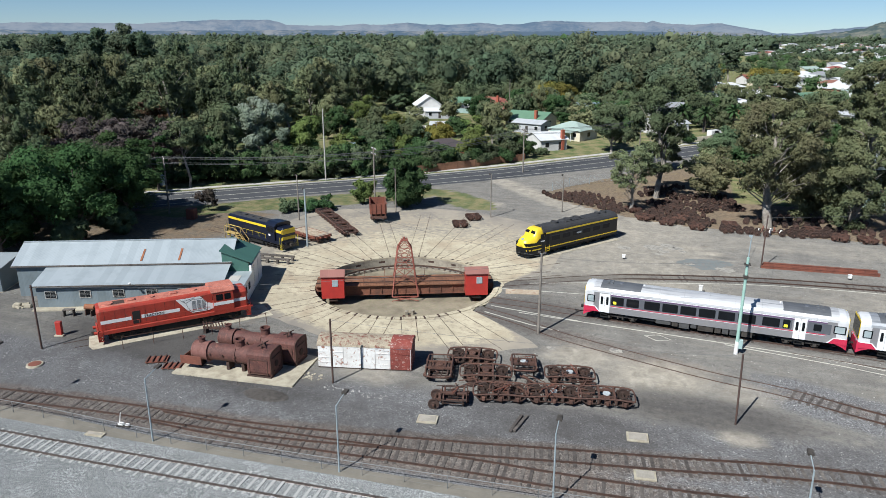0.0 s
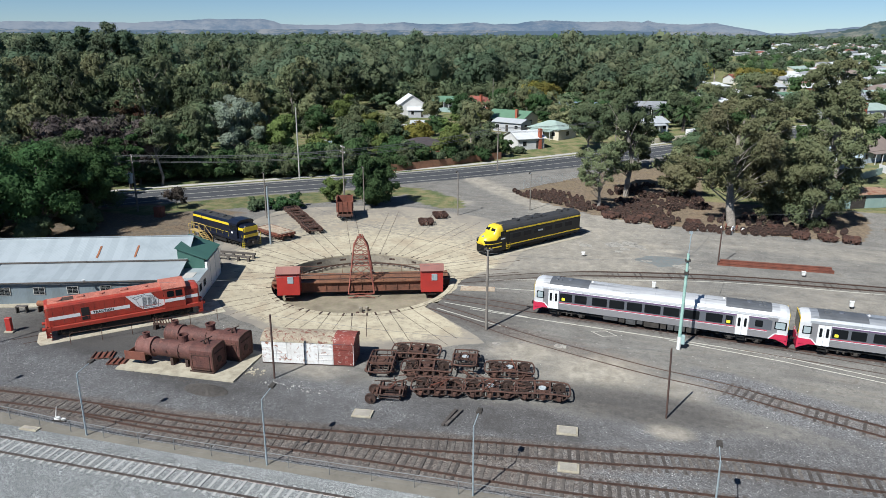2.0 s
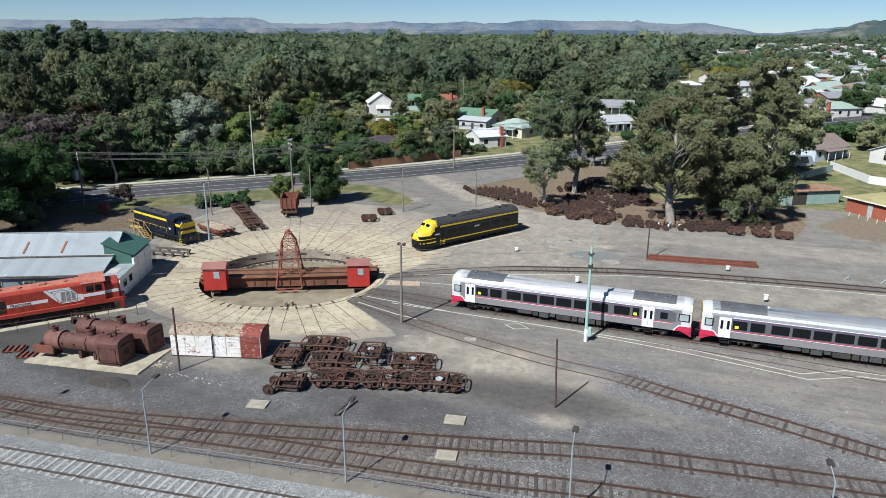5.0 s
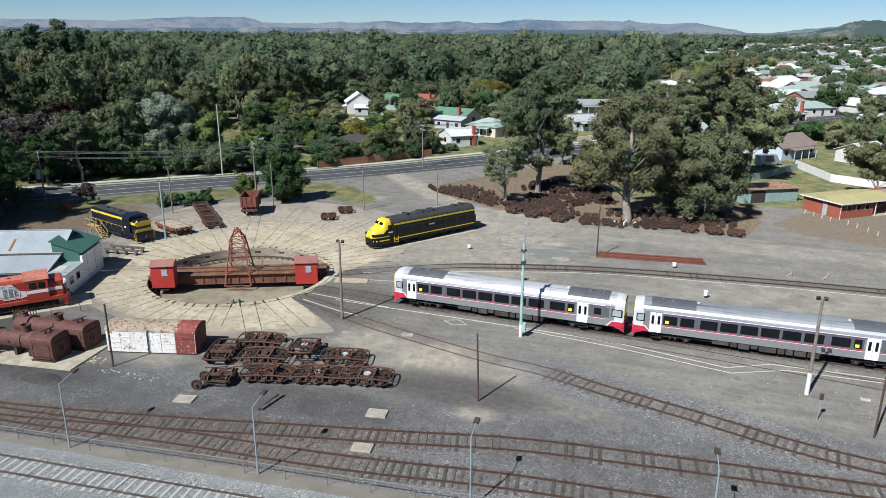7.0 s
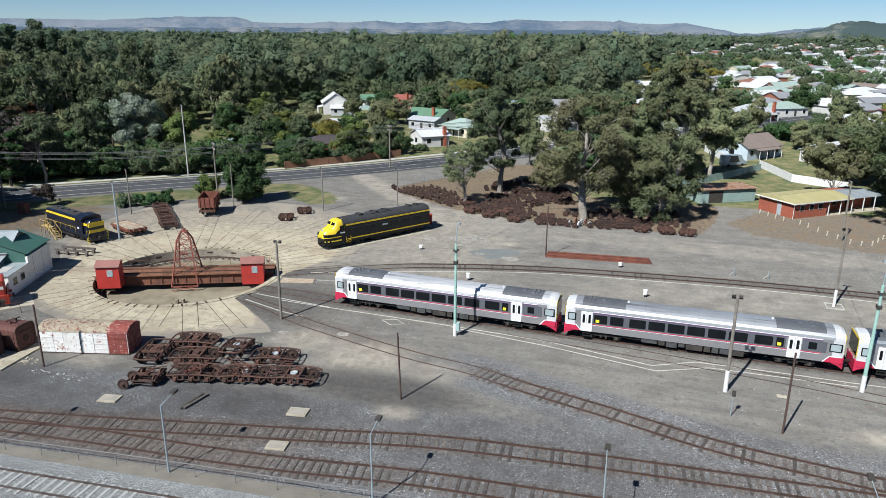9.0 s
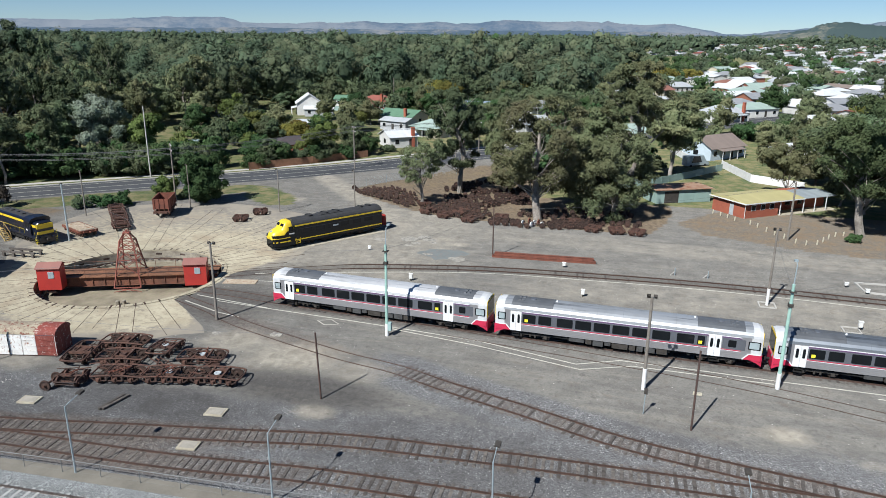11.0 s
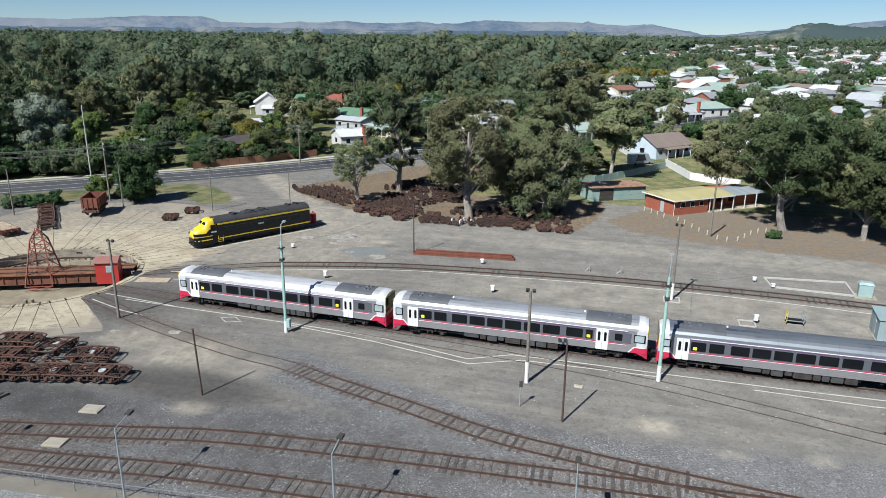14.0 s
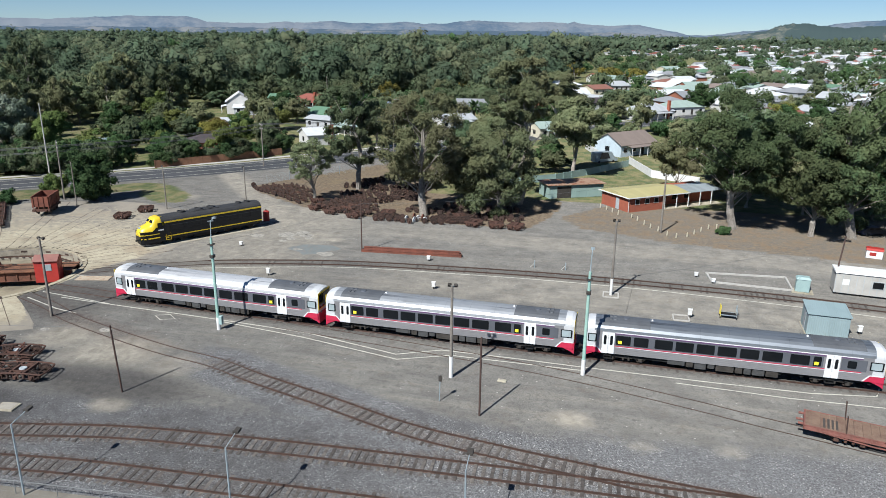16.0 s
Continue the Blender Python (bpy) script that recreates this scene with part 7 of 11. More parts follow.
def small_shed(m, w, d, h, wall, roof, label, skew=0.35, door=True):
    s = thing("shed", m, label, "shed")
    bm = BM()
    loft(bm, [[(x, -d / 2, 0), (x, d / 2, 0), (x, d / 2, h + skew), (x, -d / 2, h)] for x in (-w / 2, w / 2)])
    part("wall", bm, M[wall], s)
    bm = BM()
    sheet_roof(bm, -w / 2 - 0.12, w / 2 + 0.12, -d / 2 - 0.15, h - 0.02, d / 2 + 0.15, h + skew + 0.04)
    part("roof", bm, M[roof], s)
    if door:
        bm = BM()
        box(bm, -w / 2 - 0.03, -w / 2, -0.45, 0.4, 0.05, 2.0)
        part("door", bm, M["lead"], s)
    bm = BM()
    box(bm, -w / 2 - 0.1, w / 2 + 0.1, -d / 2 - 0.1, d / 2 + 0.1, -0.05, 0.06)
    part("base", bm, M["concrete"], s)
    return s


small_shed(pose(-80.2, 56.2, 0, 0, 0, 23), 7.0, 5.0, 2.8, "tin_wall", "tin_roof", "low blue-grey tin shed beside the workshop", 0.5)
small_shed(pose(64.6, 81.6, 0, 0, 0, -4), 3.8, 3.3, 2.25, "tin_blue", "tin_blue", "pale blue-grey steel shed beside the railcars", 0.2)


# ---- portable office ----
def portable_office(m):
    o = thing("portable_office", m, "cream portable site office with dark window", "office")
    bm = BM()
    box(bm, -3.0, 3.0, -1.25, 1.25, 0.25, 2.75, 0.03)
    part("body", bm, M["kerb"], o)
    bm = BM()
    loft(bm, [[(x, -1.4, 2.72), (x, 1.4, 2.72), (x, 1.3, 2.92), (x, -1.3, 2.92)] for x in (-3.1, 3.1)])
    part("roof", bm, M["white_paint"], o, "white metal roof")
    bm = BM()
    for k in range(9):
        box(bm, -2.95 + 0.73 * k, -2.9 + 0.73 * k, -1.27, -1.25, 0.3, 2.7)
    part("seam", bm, M["lead"], o)
    bm = BM()
    box(bm, 0.85, 2.1, -1.29, -1.24, 1.15, 2.05)
    w = part("window", bm, M["lead"], o)
    bm = BM()
    box(bm, 0.93, 2.02, -1.31, -1.27, 1.22, 1.98)
    part("pane", bm, M["glass"], w)
    bm = BM()
    box(bm, -2.2, -1.5, -1.28, -1.25, 1.3, 2.0)
    part("notice", bm, M["white_paint"], o)
    bm = BM()
    for x in (-2.6, 0, 2.6):
        box(bm, x - 0.2, x + 0.2, -1.1, 1.1, 0, 0.26)
    part("stump", bm, M["sleeper"], o)
    return o


portable_office(pose(71.7, 94.7, 0, 0, 0, -6))
bm = BM()
box(bm, -1.0, 1.0, -0.8, 0.8, 0, 1.1, 0.04)
skip = solo("waste_skip", bm, M["white_paint"], "white waste bin with red lid on earth", "bin", m=pose(78.3, 111.5, 0, 0, 0, -15))
bm = BM()
loft(bm, [[(x, -0.85, 1.10), (x, 0.85, 1.10), (x, 0.6, 1.35), (x, -0.6, 1.35)] for x in (-1.05, 1.05)])
part("lid", bm, M["hut_red"], skip, "red lid")
bm = BM()
box(bm, -0.6, 0.2, -0.82, -0.80, 0.4, 0.85)
part("panel", bm, M["hut_red"], skip)


# ---- brick building with verandah ----
def brick_building(m):
    b = thing("brick_building", m, "low red brick building with mustard roof and verandah", "building")
    L, D, H = 12.0, 7.6, 2.65
    bm = BM()
    box(bm, 0, L * 0.62, 0, D, 0, H)
    box(bm, L * 0.62, L + 9, 2.4, D, 0, H)
    part("wall", bm, M["brick"], b)
    bm = BM()
    loft(bm, [[(x, -0.5, 2.66), (x, D / 2, 3.25), (x, D + 0.5, 2.66), (x, D + 0.5, 2.58), (x, -0.5, 2.58)] for x in (-0.45, L + 1.0)])
    part("roof", bm, M["roof_mustard"], b, "mustard sheet roof")
    bm = BM()
    loft(bm, [[(x, 0.2, 2.42), (x, D / 2, 2.9), (x, D, 2.5), (x, 0.2, 2.36)] for x in (L + 1.0, L + 9.5)])
    part("rear_roof", bm, M["tin_roof"], b)
    bm = BM()
    box(bm, -0.5, L + 1.05, -0.58, -0.5, 2.5, 2.68)
    box(bm, -0.53, -0.45, -0.5, D + 0.5, 2.5, 2.68)
    part("fascia", bm, M["white_paint"], b)
    for k in range(5):
        x = L * 0.62 + 0.2 + 2.7 * k
        bm = BM()
        box(bm, x - 0.06, x + 0.06, -0.3, -0.18, 0, 2.5)
        part("verandah_post", bm, M["white_paint"], b)
    for x0, x1 in ((1.3, 2.3), (3.4, 4.4), (5.4, 6.4)):
        bm = BM()
        box(bm, x0, x1, -0.05, 0.0, 1.25, 2.2)
        w = part("window", bm, M["white_paint"], b)
        bm = BM()
        box(bm, x0 + 0.08, x1 - 0.08, -0.07, -0.04, 1.32, 2.13)
        part("pane", bm, M["glass"], w)
    bm = BM()
    box(bm, -0.05, 0.0, 2.6, 3.5, 0.05, 2.1)
    part("door", bm, M["lead"], b, "pale grey door")
    bm = BM()
    rod(bm, (-0.08, -0.08, 0), (-0.08, -0.08, 2.6), 0.05, n=6)
    part("downpipe", bm, M["white_paint"], b)
    bm = BM()
    box(bm, L * 0.62, L + 9, -0.6, 2.4, -0.05, 0.08)
    part("verandah_floor", bm, M["concrete"], b)
    for x in (L * 0.62 + 1.5, L * 0.62 + 4.2, L + 2.5):
        bm = BM()
        box(bm, x, x + 1.1, 2.34, 2.4, 0.9, 2.1)
        part("rear_window", bm, M["glass"], b)
    return b


brick_building(pose(45.5, 129.0, 0, 0, 0, 38))


def tin_garage(m):
    g = thing("garage", m, "pale green tin garage with rust-streaked flat roof", "garage")
    bm = BM()
    box(bm, 0, 11.0, 0, 5.0, 0, 2.5)
    part("wall", bm, M["tin_pale_green"], g)
    bm = BM()
    loft(bm, [[(-0.4, y, 2.52), (11.4, y, 2.52), (11.4, y, 2.6), (-0.4, y, 2.6)] for y in (-0.5, 5.4)])
    part("roof", bm, M["tin_rusty"], g, "rusting brown roof")
    for k in range(3):
        bm = BM()
        box(bm, 1.6 + 3.1 * k, 4.4 + 3.1 * k, -0.05, 0, 0.05, 2.2)
        part("door", bm, M["grime"] if k == 0 else M["tin_pale_green"], g)
    return g


tin_garage(pose(31.2, 136.2, 0, 0, 0, 28))


# ---- houses of the town ----
WALLS = {"white": (0.60, 0.59, 0.56), "cream": (0.62, 0.56, 0.42), "blue": (0.50, 0.58, 0.63), "grey": (0.42, 0.43, 0.44), "brick": (0.33, 0.13, 0.08)}
ROOFS = {"white": (0.62, 0.63, 0.63), "grey": (0.27, 0.275, 0.285), "silver": (0.43, 0.445, 0.455), "red": (0.27, 0.090, 0.065), "green": (0.12, 0.22, 0.14), "mint": (0.33, 0.41, 0.36), "brown": (0.24, 0.19, 0.16), "dark": (0.075, 0.06, 0.06), "terracotta": (0.27, 0.125, 0.09), "blue": (0.24, 0.31, 0.38)}
for k, v in WALLS.items():
    M["wall_" + k] = worn("house_wall_" + k, v, tuple(a * 0.85 for a in v), tuple(min(0.8, a * 1.1) for a in v), 0.7, 0.8)
for k, v in ROOFS.items():
    M["roof_" + k] = corrugated("house_roof_" + k, v, tuple(a * 0.8 for a in v), tuple(a * 0.7 for a in v), pitch=0.3, rust_from=0.74, metal=0.0, rough=0.6)


def house(x, y, turn, w, d, wall, roof, label, h=2.9, pitch=1.6, hip=False, porch=True, chimney=False, detail=True):
    z = rise(x, y)
    o = thing("house", pose(x, y, z, 0, 0, turn), label, "house", "houses beyond the road")
    bm = BM()
    if hip:
        box(bm, -w / 2, w / 2, -d / 2, d / 2, -1.0, h)
    else:
        loft(bm, [[(e * w / 2, -d / 2, -1.0), (e * w / 2, d / 2, -1.0), (e * w / 2, d / 2, h), (e * w / 2, 0, h + pitch), (e * w / 2, -d / 2, h)] for e in (-1, 1)])
    part("wall", bm, M["wall_" + wall], o)
    bm = BM()
    if hip:
        e, f = w / 2 + 0.5, d / 2 + 0.5
        r = max(0.3, e - f)
        a = [bm.verts.new(p) for p in ((-e, -f, h - 0.1), (e, -f, h - 0.1), (e, f, h - 0.1), (-e, f, h - 0.1), (-r, 0, h + pitch), (r, 0, h + pitch))]
        for q in ((0, 1, 5, 4), (1, 2, 5), (2, 3, 4, 5), (3, 0, 4), (3, 2, 1, 0)):
            bm.faces.new([a[i] for i in q])
    else:
        e, f, k = w / 2 + 0.45, d / 2 + 0.5, 0.5 * pitch / (d / 2)
        loft(bm, [[(s * e, -f, h - k), (s * e, 0, h + pitch + 0.02), (s * e, f, h - k), (s * e, f, h - k + 0.12), (s * e, 0, h + pitch + 0.16), (s * e, -f, h - k + 0.12)] for s in (-1, 1)])
    part("roof", bm, M["roof_" + roof], o)
    if detail:
        n = max(2, int(w / 3))
        for k in range(n):
            px = -w / 2 + w * (k + 0.5) / n
            bm = BM()
            if k == n // 2:
                box(bm, px - 0.45, px + 0.45, -d / 2 - 0.05, -d / 2, 0.1, 2.1)
                part("door", bm, M["grime"], o)
                continue
            box(bm, px - 0.65, px + 0.65, -d / 2 - 0.05, -d / 2, 0.9, 2.2)
            wdw = part("window", bm, M["white_paint"], o)
            bm = BM()
            box(bm, px - 0.56, px + 0.56, -d / 2 - 0.07, -d / 2 - 0.04, 0.98, 2.12)
            part("pane", bm, M["glass"], wdw)
        for e in (-1, 1):
            bm = BM()
            box(bm, *sorted((e * w / 2, e * (w / 2 + 0.05))), -0.7, 0.7, 0.9, 2.1)
            part("side_window", bm, M["glass"], o)
        if porch:
            bm = BM()
            loft(bm, [[(s * w * 0.35, -d / 2 - 2.0, 2.25), (s * w * 0.35, -d / 2 - 0.02, 2.65), (s * w * 0.35, -d / 2 - 0.02, 2.73), (s * w * 0.35, -d / 2 - 2.0, 2.33)] for s in (-1, 1)])
            part("porch_roof", bm, M["roof_" + roof], o)
            for e in (-0.33, -0.11, 0.11, 0.33):
                bm = BM()
                box(bm, e * w - 0.06, e * w + 0.06, -d / 2 - 1.9, -d / 2 - 1.78, -0.3, 2.26)
                part("porch_post", bm, M["white_paint"], o)
    if chimney:
        bm = BM()
        box(bm, w * 0.28, w * 0.28 + 0.8, -d / 2 - 0.4, -d / 2 + 0.5, -0.5, h + pitch + 0.9)
        box(bm, w * 0.28 - 0.06, w * 0.28 + 0.86, -d / 2 - 0.46, -d / 2 + 0.56, h + pitch + 0.7, h + pitch + 0.8)
        part("chimney", bm, M["brick"], o, "red brick chimney")
    return o


house(-91, 240, -60, 9, 9, "white", "white", "white gabled house with steep white metal roof", h=4.2, pitch=3.0, porch=True)
house(-85, 236, 20, 10, 5, "grey", "white", "long low grey outbuilding with white roof", h=2.6, pitch=0.8, porch=False)
house(-73, 264, -15, 15, 9, "brick", "red", "brick house with red hipped tile roof", hip=True, pitch=2.2, chimney=True)
house(-88, 268, 10, 9, 7, "white", "green", "small white house with pale green roof", pitch=1.2)
house(-50, 227, -18, 14, 9, "cream", "green", "cream house with green metal roof", hip=False, pitch=1.8, chimney=True)
house(-47, 214, -18, 10, 6, "grey", "silver", "grey house extension with silver roof", pitch=0.8, porch=False)
house(-37, 186, 42, 8, 8, "white", "white", "white house with tall brick chimney beside the road", pitch=1.5, chimney=True, porch=False)
house(-33, 206, -25, 11, 9, "cream", "mint", "cream house with pale mint hipped roof", hip=True, pitch=2.0)
house(-60, 169, 40, 11, 8, "brick", "dark", "low house with dark tiled roof and solar panels", h=2.4, hip=True, pitch=1.6, porch=False)
house(-74, 203, 15, 4, 4, "grey", "silver", "grey garden shed with silver roof", h=2.6, pitch=0.7, porch=False, detail=False)
house(-34, 262, 0, 14, 9, "white", "blue", "house with long blue-grey roof among trees", pitch=1.4)
house(-10, 270, 8, 13, 9, "white", "grey", "white house with grey roof among trees", pitch=1.6)
house(-8, 226, 40, 12, 8, "white", "silver", "white house with silver roof behind palms", pitch=1.4)
house(45, 194, 48, 13, 9, "blue", "brown", "pale blue weatherboard house with brown roof", pitch=2.4, porch=True)
house(62, 190, 48, 9, 8, "white", "white", "white house wing with pale roof", pitch=1.6)
house(53, 266, 40, 15, 10, "white", "silver", "white cottage with hipped silver roof and verandah", hip=True, pitch=2.6, chimney=True)
house(23, 216, 35, 9, 7, "cream", "mint", "cream house with pale roof behind gums", pitch=1.4)
house(36, 290, 30, 12, 8, "grey", "dark", "house with dark roof behind a verandah cottage", pitch=1.4)
house(78, 250, 38, 13, 9, "white", "white", "white house with pale roof in a side street", pitch=1.6)
house(86, 215, 42, 12, 9, "white", "grey", "white house with grey roof behind gum trees", pitch=1.8)
house(105, 205, 42, 12, 9, "cream", "terracotta", "cream house with terracotta roof behind gum trees", hip=True, pitch=1.8)
rng = random.Random(21)
street = radians(38)
lots = []
for i in range(22):
    for j in range(-6, 36):
        u, v = -110 + 21 * i + rng.uniform(-3, 3), 300 + 27 * j + rng.uniform(-4, 4)
        x = 40 + u * math.cos(street) + (v - 300) * 0.36
        y = v + u * math.sin(street)
        bear = math.degrees(math.atan2(x - 42, y - 8))
        if y < (275 if x < 72 else 228) or (y < 275 and min(math.hypot(x - a, y - b) for a, b in ((78, 250), (86, 215), (105, 205), (53, 266))) < 17) or bear > 24 or x < (2 if y < 330 else 5 + 0.02 * (y - 330)) or math.hypot(x, y) > 1080 or rng.random() < (0.34 if y < 520 else 0.15):
            continue
        wall = rng.choice(("white", "white", "cream", "grey", "brick"))
        roof = rng.choice(("white", "white", "silver", "silver", "grey", "mint", "red", "green", "white", "brown", "white", "mint", "silver", "grey", "terracotta", "white", "silver", "grey", "mint", "brown", "white", "silver"))
        lots.append((math.hypot(x, y), x, y, 38 + rng.choice((0, 90)) + rng.uniform(-6, 6), rng.uniform(11, 16), rng.uniform(8, 10), wall, roof, rng.uniform(1.2, 2.2), rng.random() < 0.55))
lots.sort()
for d, x, y, turn, w, dp, wall, roof, pitch, hip in lots[:230]:
    house(x, y, turn, w, dp, wall, roof, f"{wall} suburban house with {roof} roof among trees", pitch=pitch, hip=hip, porch=False, detail=d < 420)
# the farthest streets, joined
rest = BM()
slots = ["wall_white", "wall_cream", "roof_white", "roof_silver", "roof_grey", "roof_red", "roof_green", "roof_terracotta"]
far = random.Random(63)
for k in range(330):
    b, d = radians(far.uniform(1.5, 24)), 1000 + 1100 * far.random() ** 1.3
    lots.append((d, d * math.sin(b), d * math.cos(b), far.uniform(0, 90), far.uniform(12, 22), far.uniform(9, 12), "white", far.choice(("white", "white", "silver", "red", "grey")), 1.6, True))
for d, x, y, turn, w, dp, wall, roof, pitch, hip in lots[230:]:
    m = pose(x, y, rise(x, y), 0, 0, turn)
    n0 = len(rest.faces)
    box(rest, -w / 2, w / 2, -dp / 2, dp / 2, -1, 2.9, m=m)
    rest.faces.ensure_lookup_table()
    for f in rest.faces[n0:]:
        f.material_index = slots.index("wall_white" if wall != "cream" else "wall_cream")
    n0 = len(rest.faces)
    e, g, r = w / 2 + 0.5, dp / 2 + 0.5, max(0.3, w / 2 - dp / 2)
    a = [rest.verts.new(m @ Vector(p)) for p in ((-e, -g, 2.8), (e, -g, 2.8), (e, g, 2.8), (-e, g, 2.8), (-r, 0, 2.9 + pitch), (r, 0, 2.9 + pitch))]
    for q in ((0, 1, 5, 4), (1, 2, 5), (2, 3, 4, 5), (3, 0, 4)):
        rest.faces.new([a[i] for i in q])
    rest.faces.ensure_lookup_table()
    for f in rest.faces[n0:]:
        f.material_index = slots.index("roof_" + roof) if "roof_" + roof in slots else 3
ob = solo("far_houses", rest, M[slots[0]], "far streets of pale-roofed suburban houses", "houses", kind="stuff")
for k in slots[1:]:
    ob.data.materials.append(M[k])
bm = BM()
box(bm, -22, 22, -14, 14, -2, 6)
big = solo("warehouse", bm, M["wall_white"], "large white flat-roofed store building in the town", "building", m=pose(200, 640, rise(200, 640), 0, 0, 10))
bm = BM()
box(bm, -22.3, 22.3, -14.3, 14.3, 6, 6.6)
part("roof", bm, M["roof_silver"], big)


# open carport in a garden beside the road
cp = thing("carport", pose(-80.8, 153.0, rise(-80.8, 153.0), 0, 0, 25), "pale blue-grey open carport in a garden", "carport")
bm = BM()
loft(bm, [[(e * 2.9, -2.3, 3.5), (e * 2.9, 2.3, 3.9), (e * 2.9, 2.3, 4.0), (e * 2.9, -2.3, 3.6)] for e in (-1, 1)])
part("roof", bm, M["tin_blue"], cp)
for x in (-2.6, 2.6):
    for y in (-2.0, 2.0):
        bm = BM()
        box(bm, x - 0.06, x + 0.06, y - 0.06, y + 0.06, 0, 3.6)
        part("post", bm, M["white_paint"], cp)
bm = BM()
box(bm, -2.6, 2.6, 1.9, 2.0, 0.0, 2.2)
part("back_wall", bm, M["tin_blue"], cp)


# fences and walls round the gardens
def garden_fence(name, pts, h, material, label, step=2.4, thick=0.05):
    f = thing(name, Matrix(), label, "fence")
    for (x0, y0), (x1, y1) in zip(pts, pts[1:]):
        L = math.hypot(x1 - x0, y1 - y0)
        n = max(1, int(L / step))
        for k in range(n):
            ax, ay = x0 + (x1 - x0) * k / n, y0 + (y1 - y0) * k / n
            z = rise(ax, ay)
            m = Matrix.Translation((ax, ay, z)) @ Matrix.Rotation(math.atan2(y1 - y0, x1 - x0), 4, "Z")
            bm = BM()
            box(bm, 0.03, L / n - 0.03, -thick / 2, thick / 2, -0.3, h, m=m)
            part("panel", bm, M[material], f)
            bm = BM()
            box(bm, -0.06, 0.06, -0.07, 0.07, -0.3, h + 0.08, m=m)
            part("post", bm, M[material], f)
    return f


M["paling"] = worn("brown_timber_paling", (0.25, 0.125, 0.07), (0.17, 0.085, 0.05), (0.32, 0.18, 0.11), 1.5, 0.9, grain=9)
garden_fence("paling_fence", [(-57.5, 143.0), (-51.0, 151.5), (-38.5, 167.5)], 1.7, "paling", "brown timber paling fence along the footpath")
garden_fence("stone_wall", [(-8.5, 199.0), (3.0, 212.5), (12, 224)], 1.2, "wall_cream", "cream rendered garden wall along the road", 3.0, 0.25)
garden_fence("garden_wall", [(34.9, 197.4), (39.5, 182.5)], 1.6, "white_paint", "white rendered garden wall", 3.0, 0.15)
garden_fence("garden_wall", [(46.0, 178.7), (50.6, 163.7), (60, 158)], 1.6, "white_paint", "white rendered garden wall", 3.0, 0.15)
garden_fence("tin_fence", [(22, 147), (30.8, 154.0), (45.9, 175.3)], 1.5, "tin_pale_green", "pale green sheet metal fence", 2.4)
garden_fence("tin_fence", [(-108, 262), (-88, 252), (-66, 250)], 1.7, "tin_pale_green", "pale green sheet metal fence", 2.4)


def vehicle(m, label, colour, length=4.4, tall=1.45, van=False, name="car"):
    c = thing(name, m, label, "car" if not van else "van")
    h, w = length / 2, 0.88
    if van:
        side = [(-h, 0.35), (h, 0.35), (h, 1.0), (h * 0.72, 1.25), (h * 0.45, tall), (-h, tall)]
    else:
        side = [(-h, 0.35), (h, 0.35), (h, 0.8), (h * 0.45, 0.95), (h * 0.15, tall), (-h * 0.6, tall), (-h * 0.95, 0.98)]
    bm = BM()
    loft(bm, [[(x, y, z) for x, z in side] for y in (-w, w)])
    part("body", bm, M[colour], c)
    bm = BM()
    g = [(x * 0.82, z) for x, z in ((-h * 0.7, 1.02), (h * 0.42, 1.02), (h * 0.15, tall - 0.08), (-h * 0.55, tall - 0.08))]
    loft(bm, [[(x, y, z) for x, z in g] for y in (-w - 0.012, w + 0.012)])
    part("side_glass", bm, M["glass"], c)
    for x in (-h * 0.62, h * 0.62):
        for s in (-1, 1):
            bm = BM()
            rod(bm, (x, s * (w - 0.2), 0.32), (x, s * (w + 0.02), 0.32), 0.32, n=12)
            part("wheel", bm, M["black"], c)
    return c


vehicle(pose(-80, 205, rise(-80, 205), 0, 0, 200), "white parked car on a garden lawn", "white_paint")
vehicle(pose(6.6, 221, rise(6.6, 221), 0, 0, 48), "white van parked on the roadside", "white_paint", 4.9, 2.0, True, "van")
vehicle(pose(40.2, 178.8, rise(40, 179), 0, 0, 38), "silver-grey caravan parked beside a tin fence", "galv", 6.6, 2.6, True, "caravan")
vehicle(pose(82, 124.5, 0, 0, 0, 20), "dark blue parked car under the gum trees", "navy")


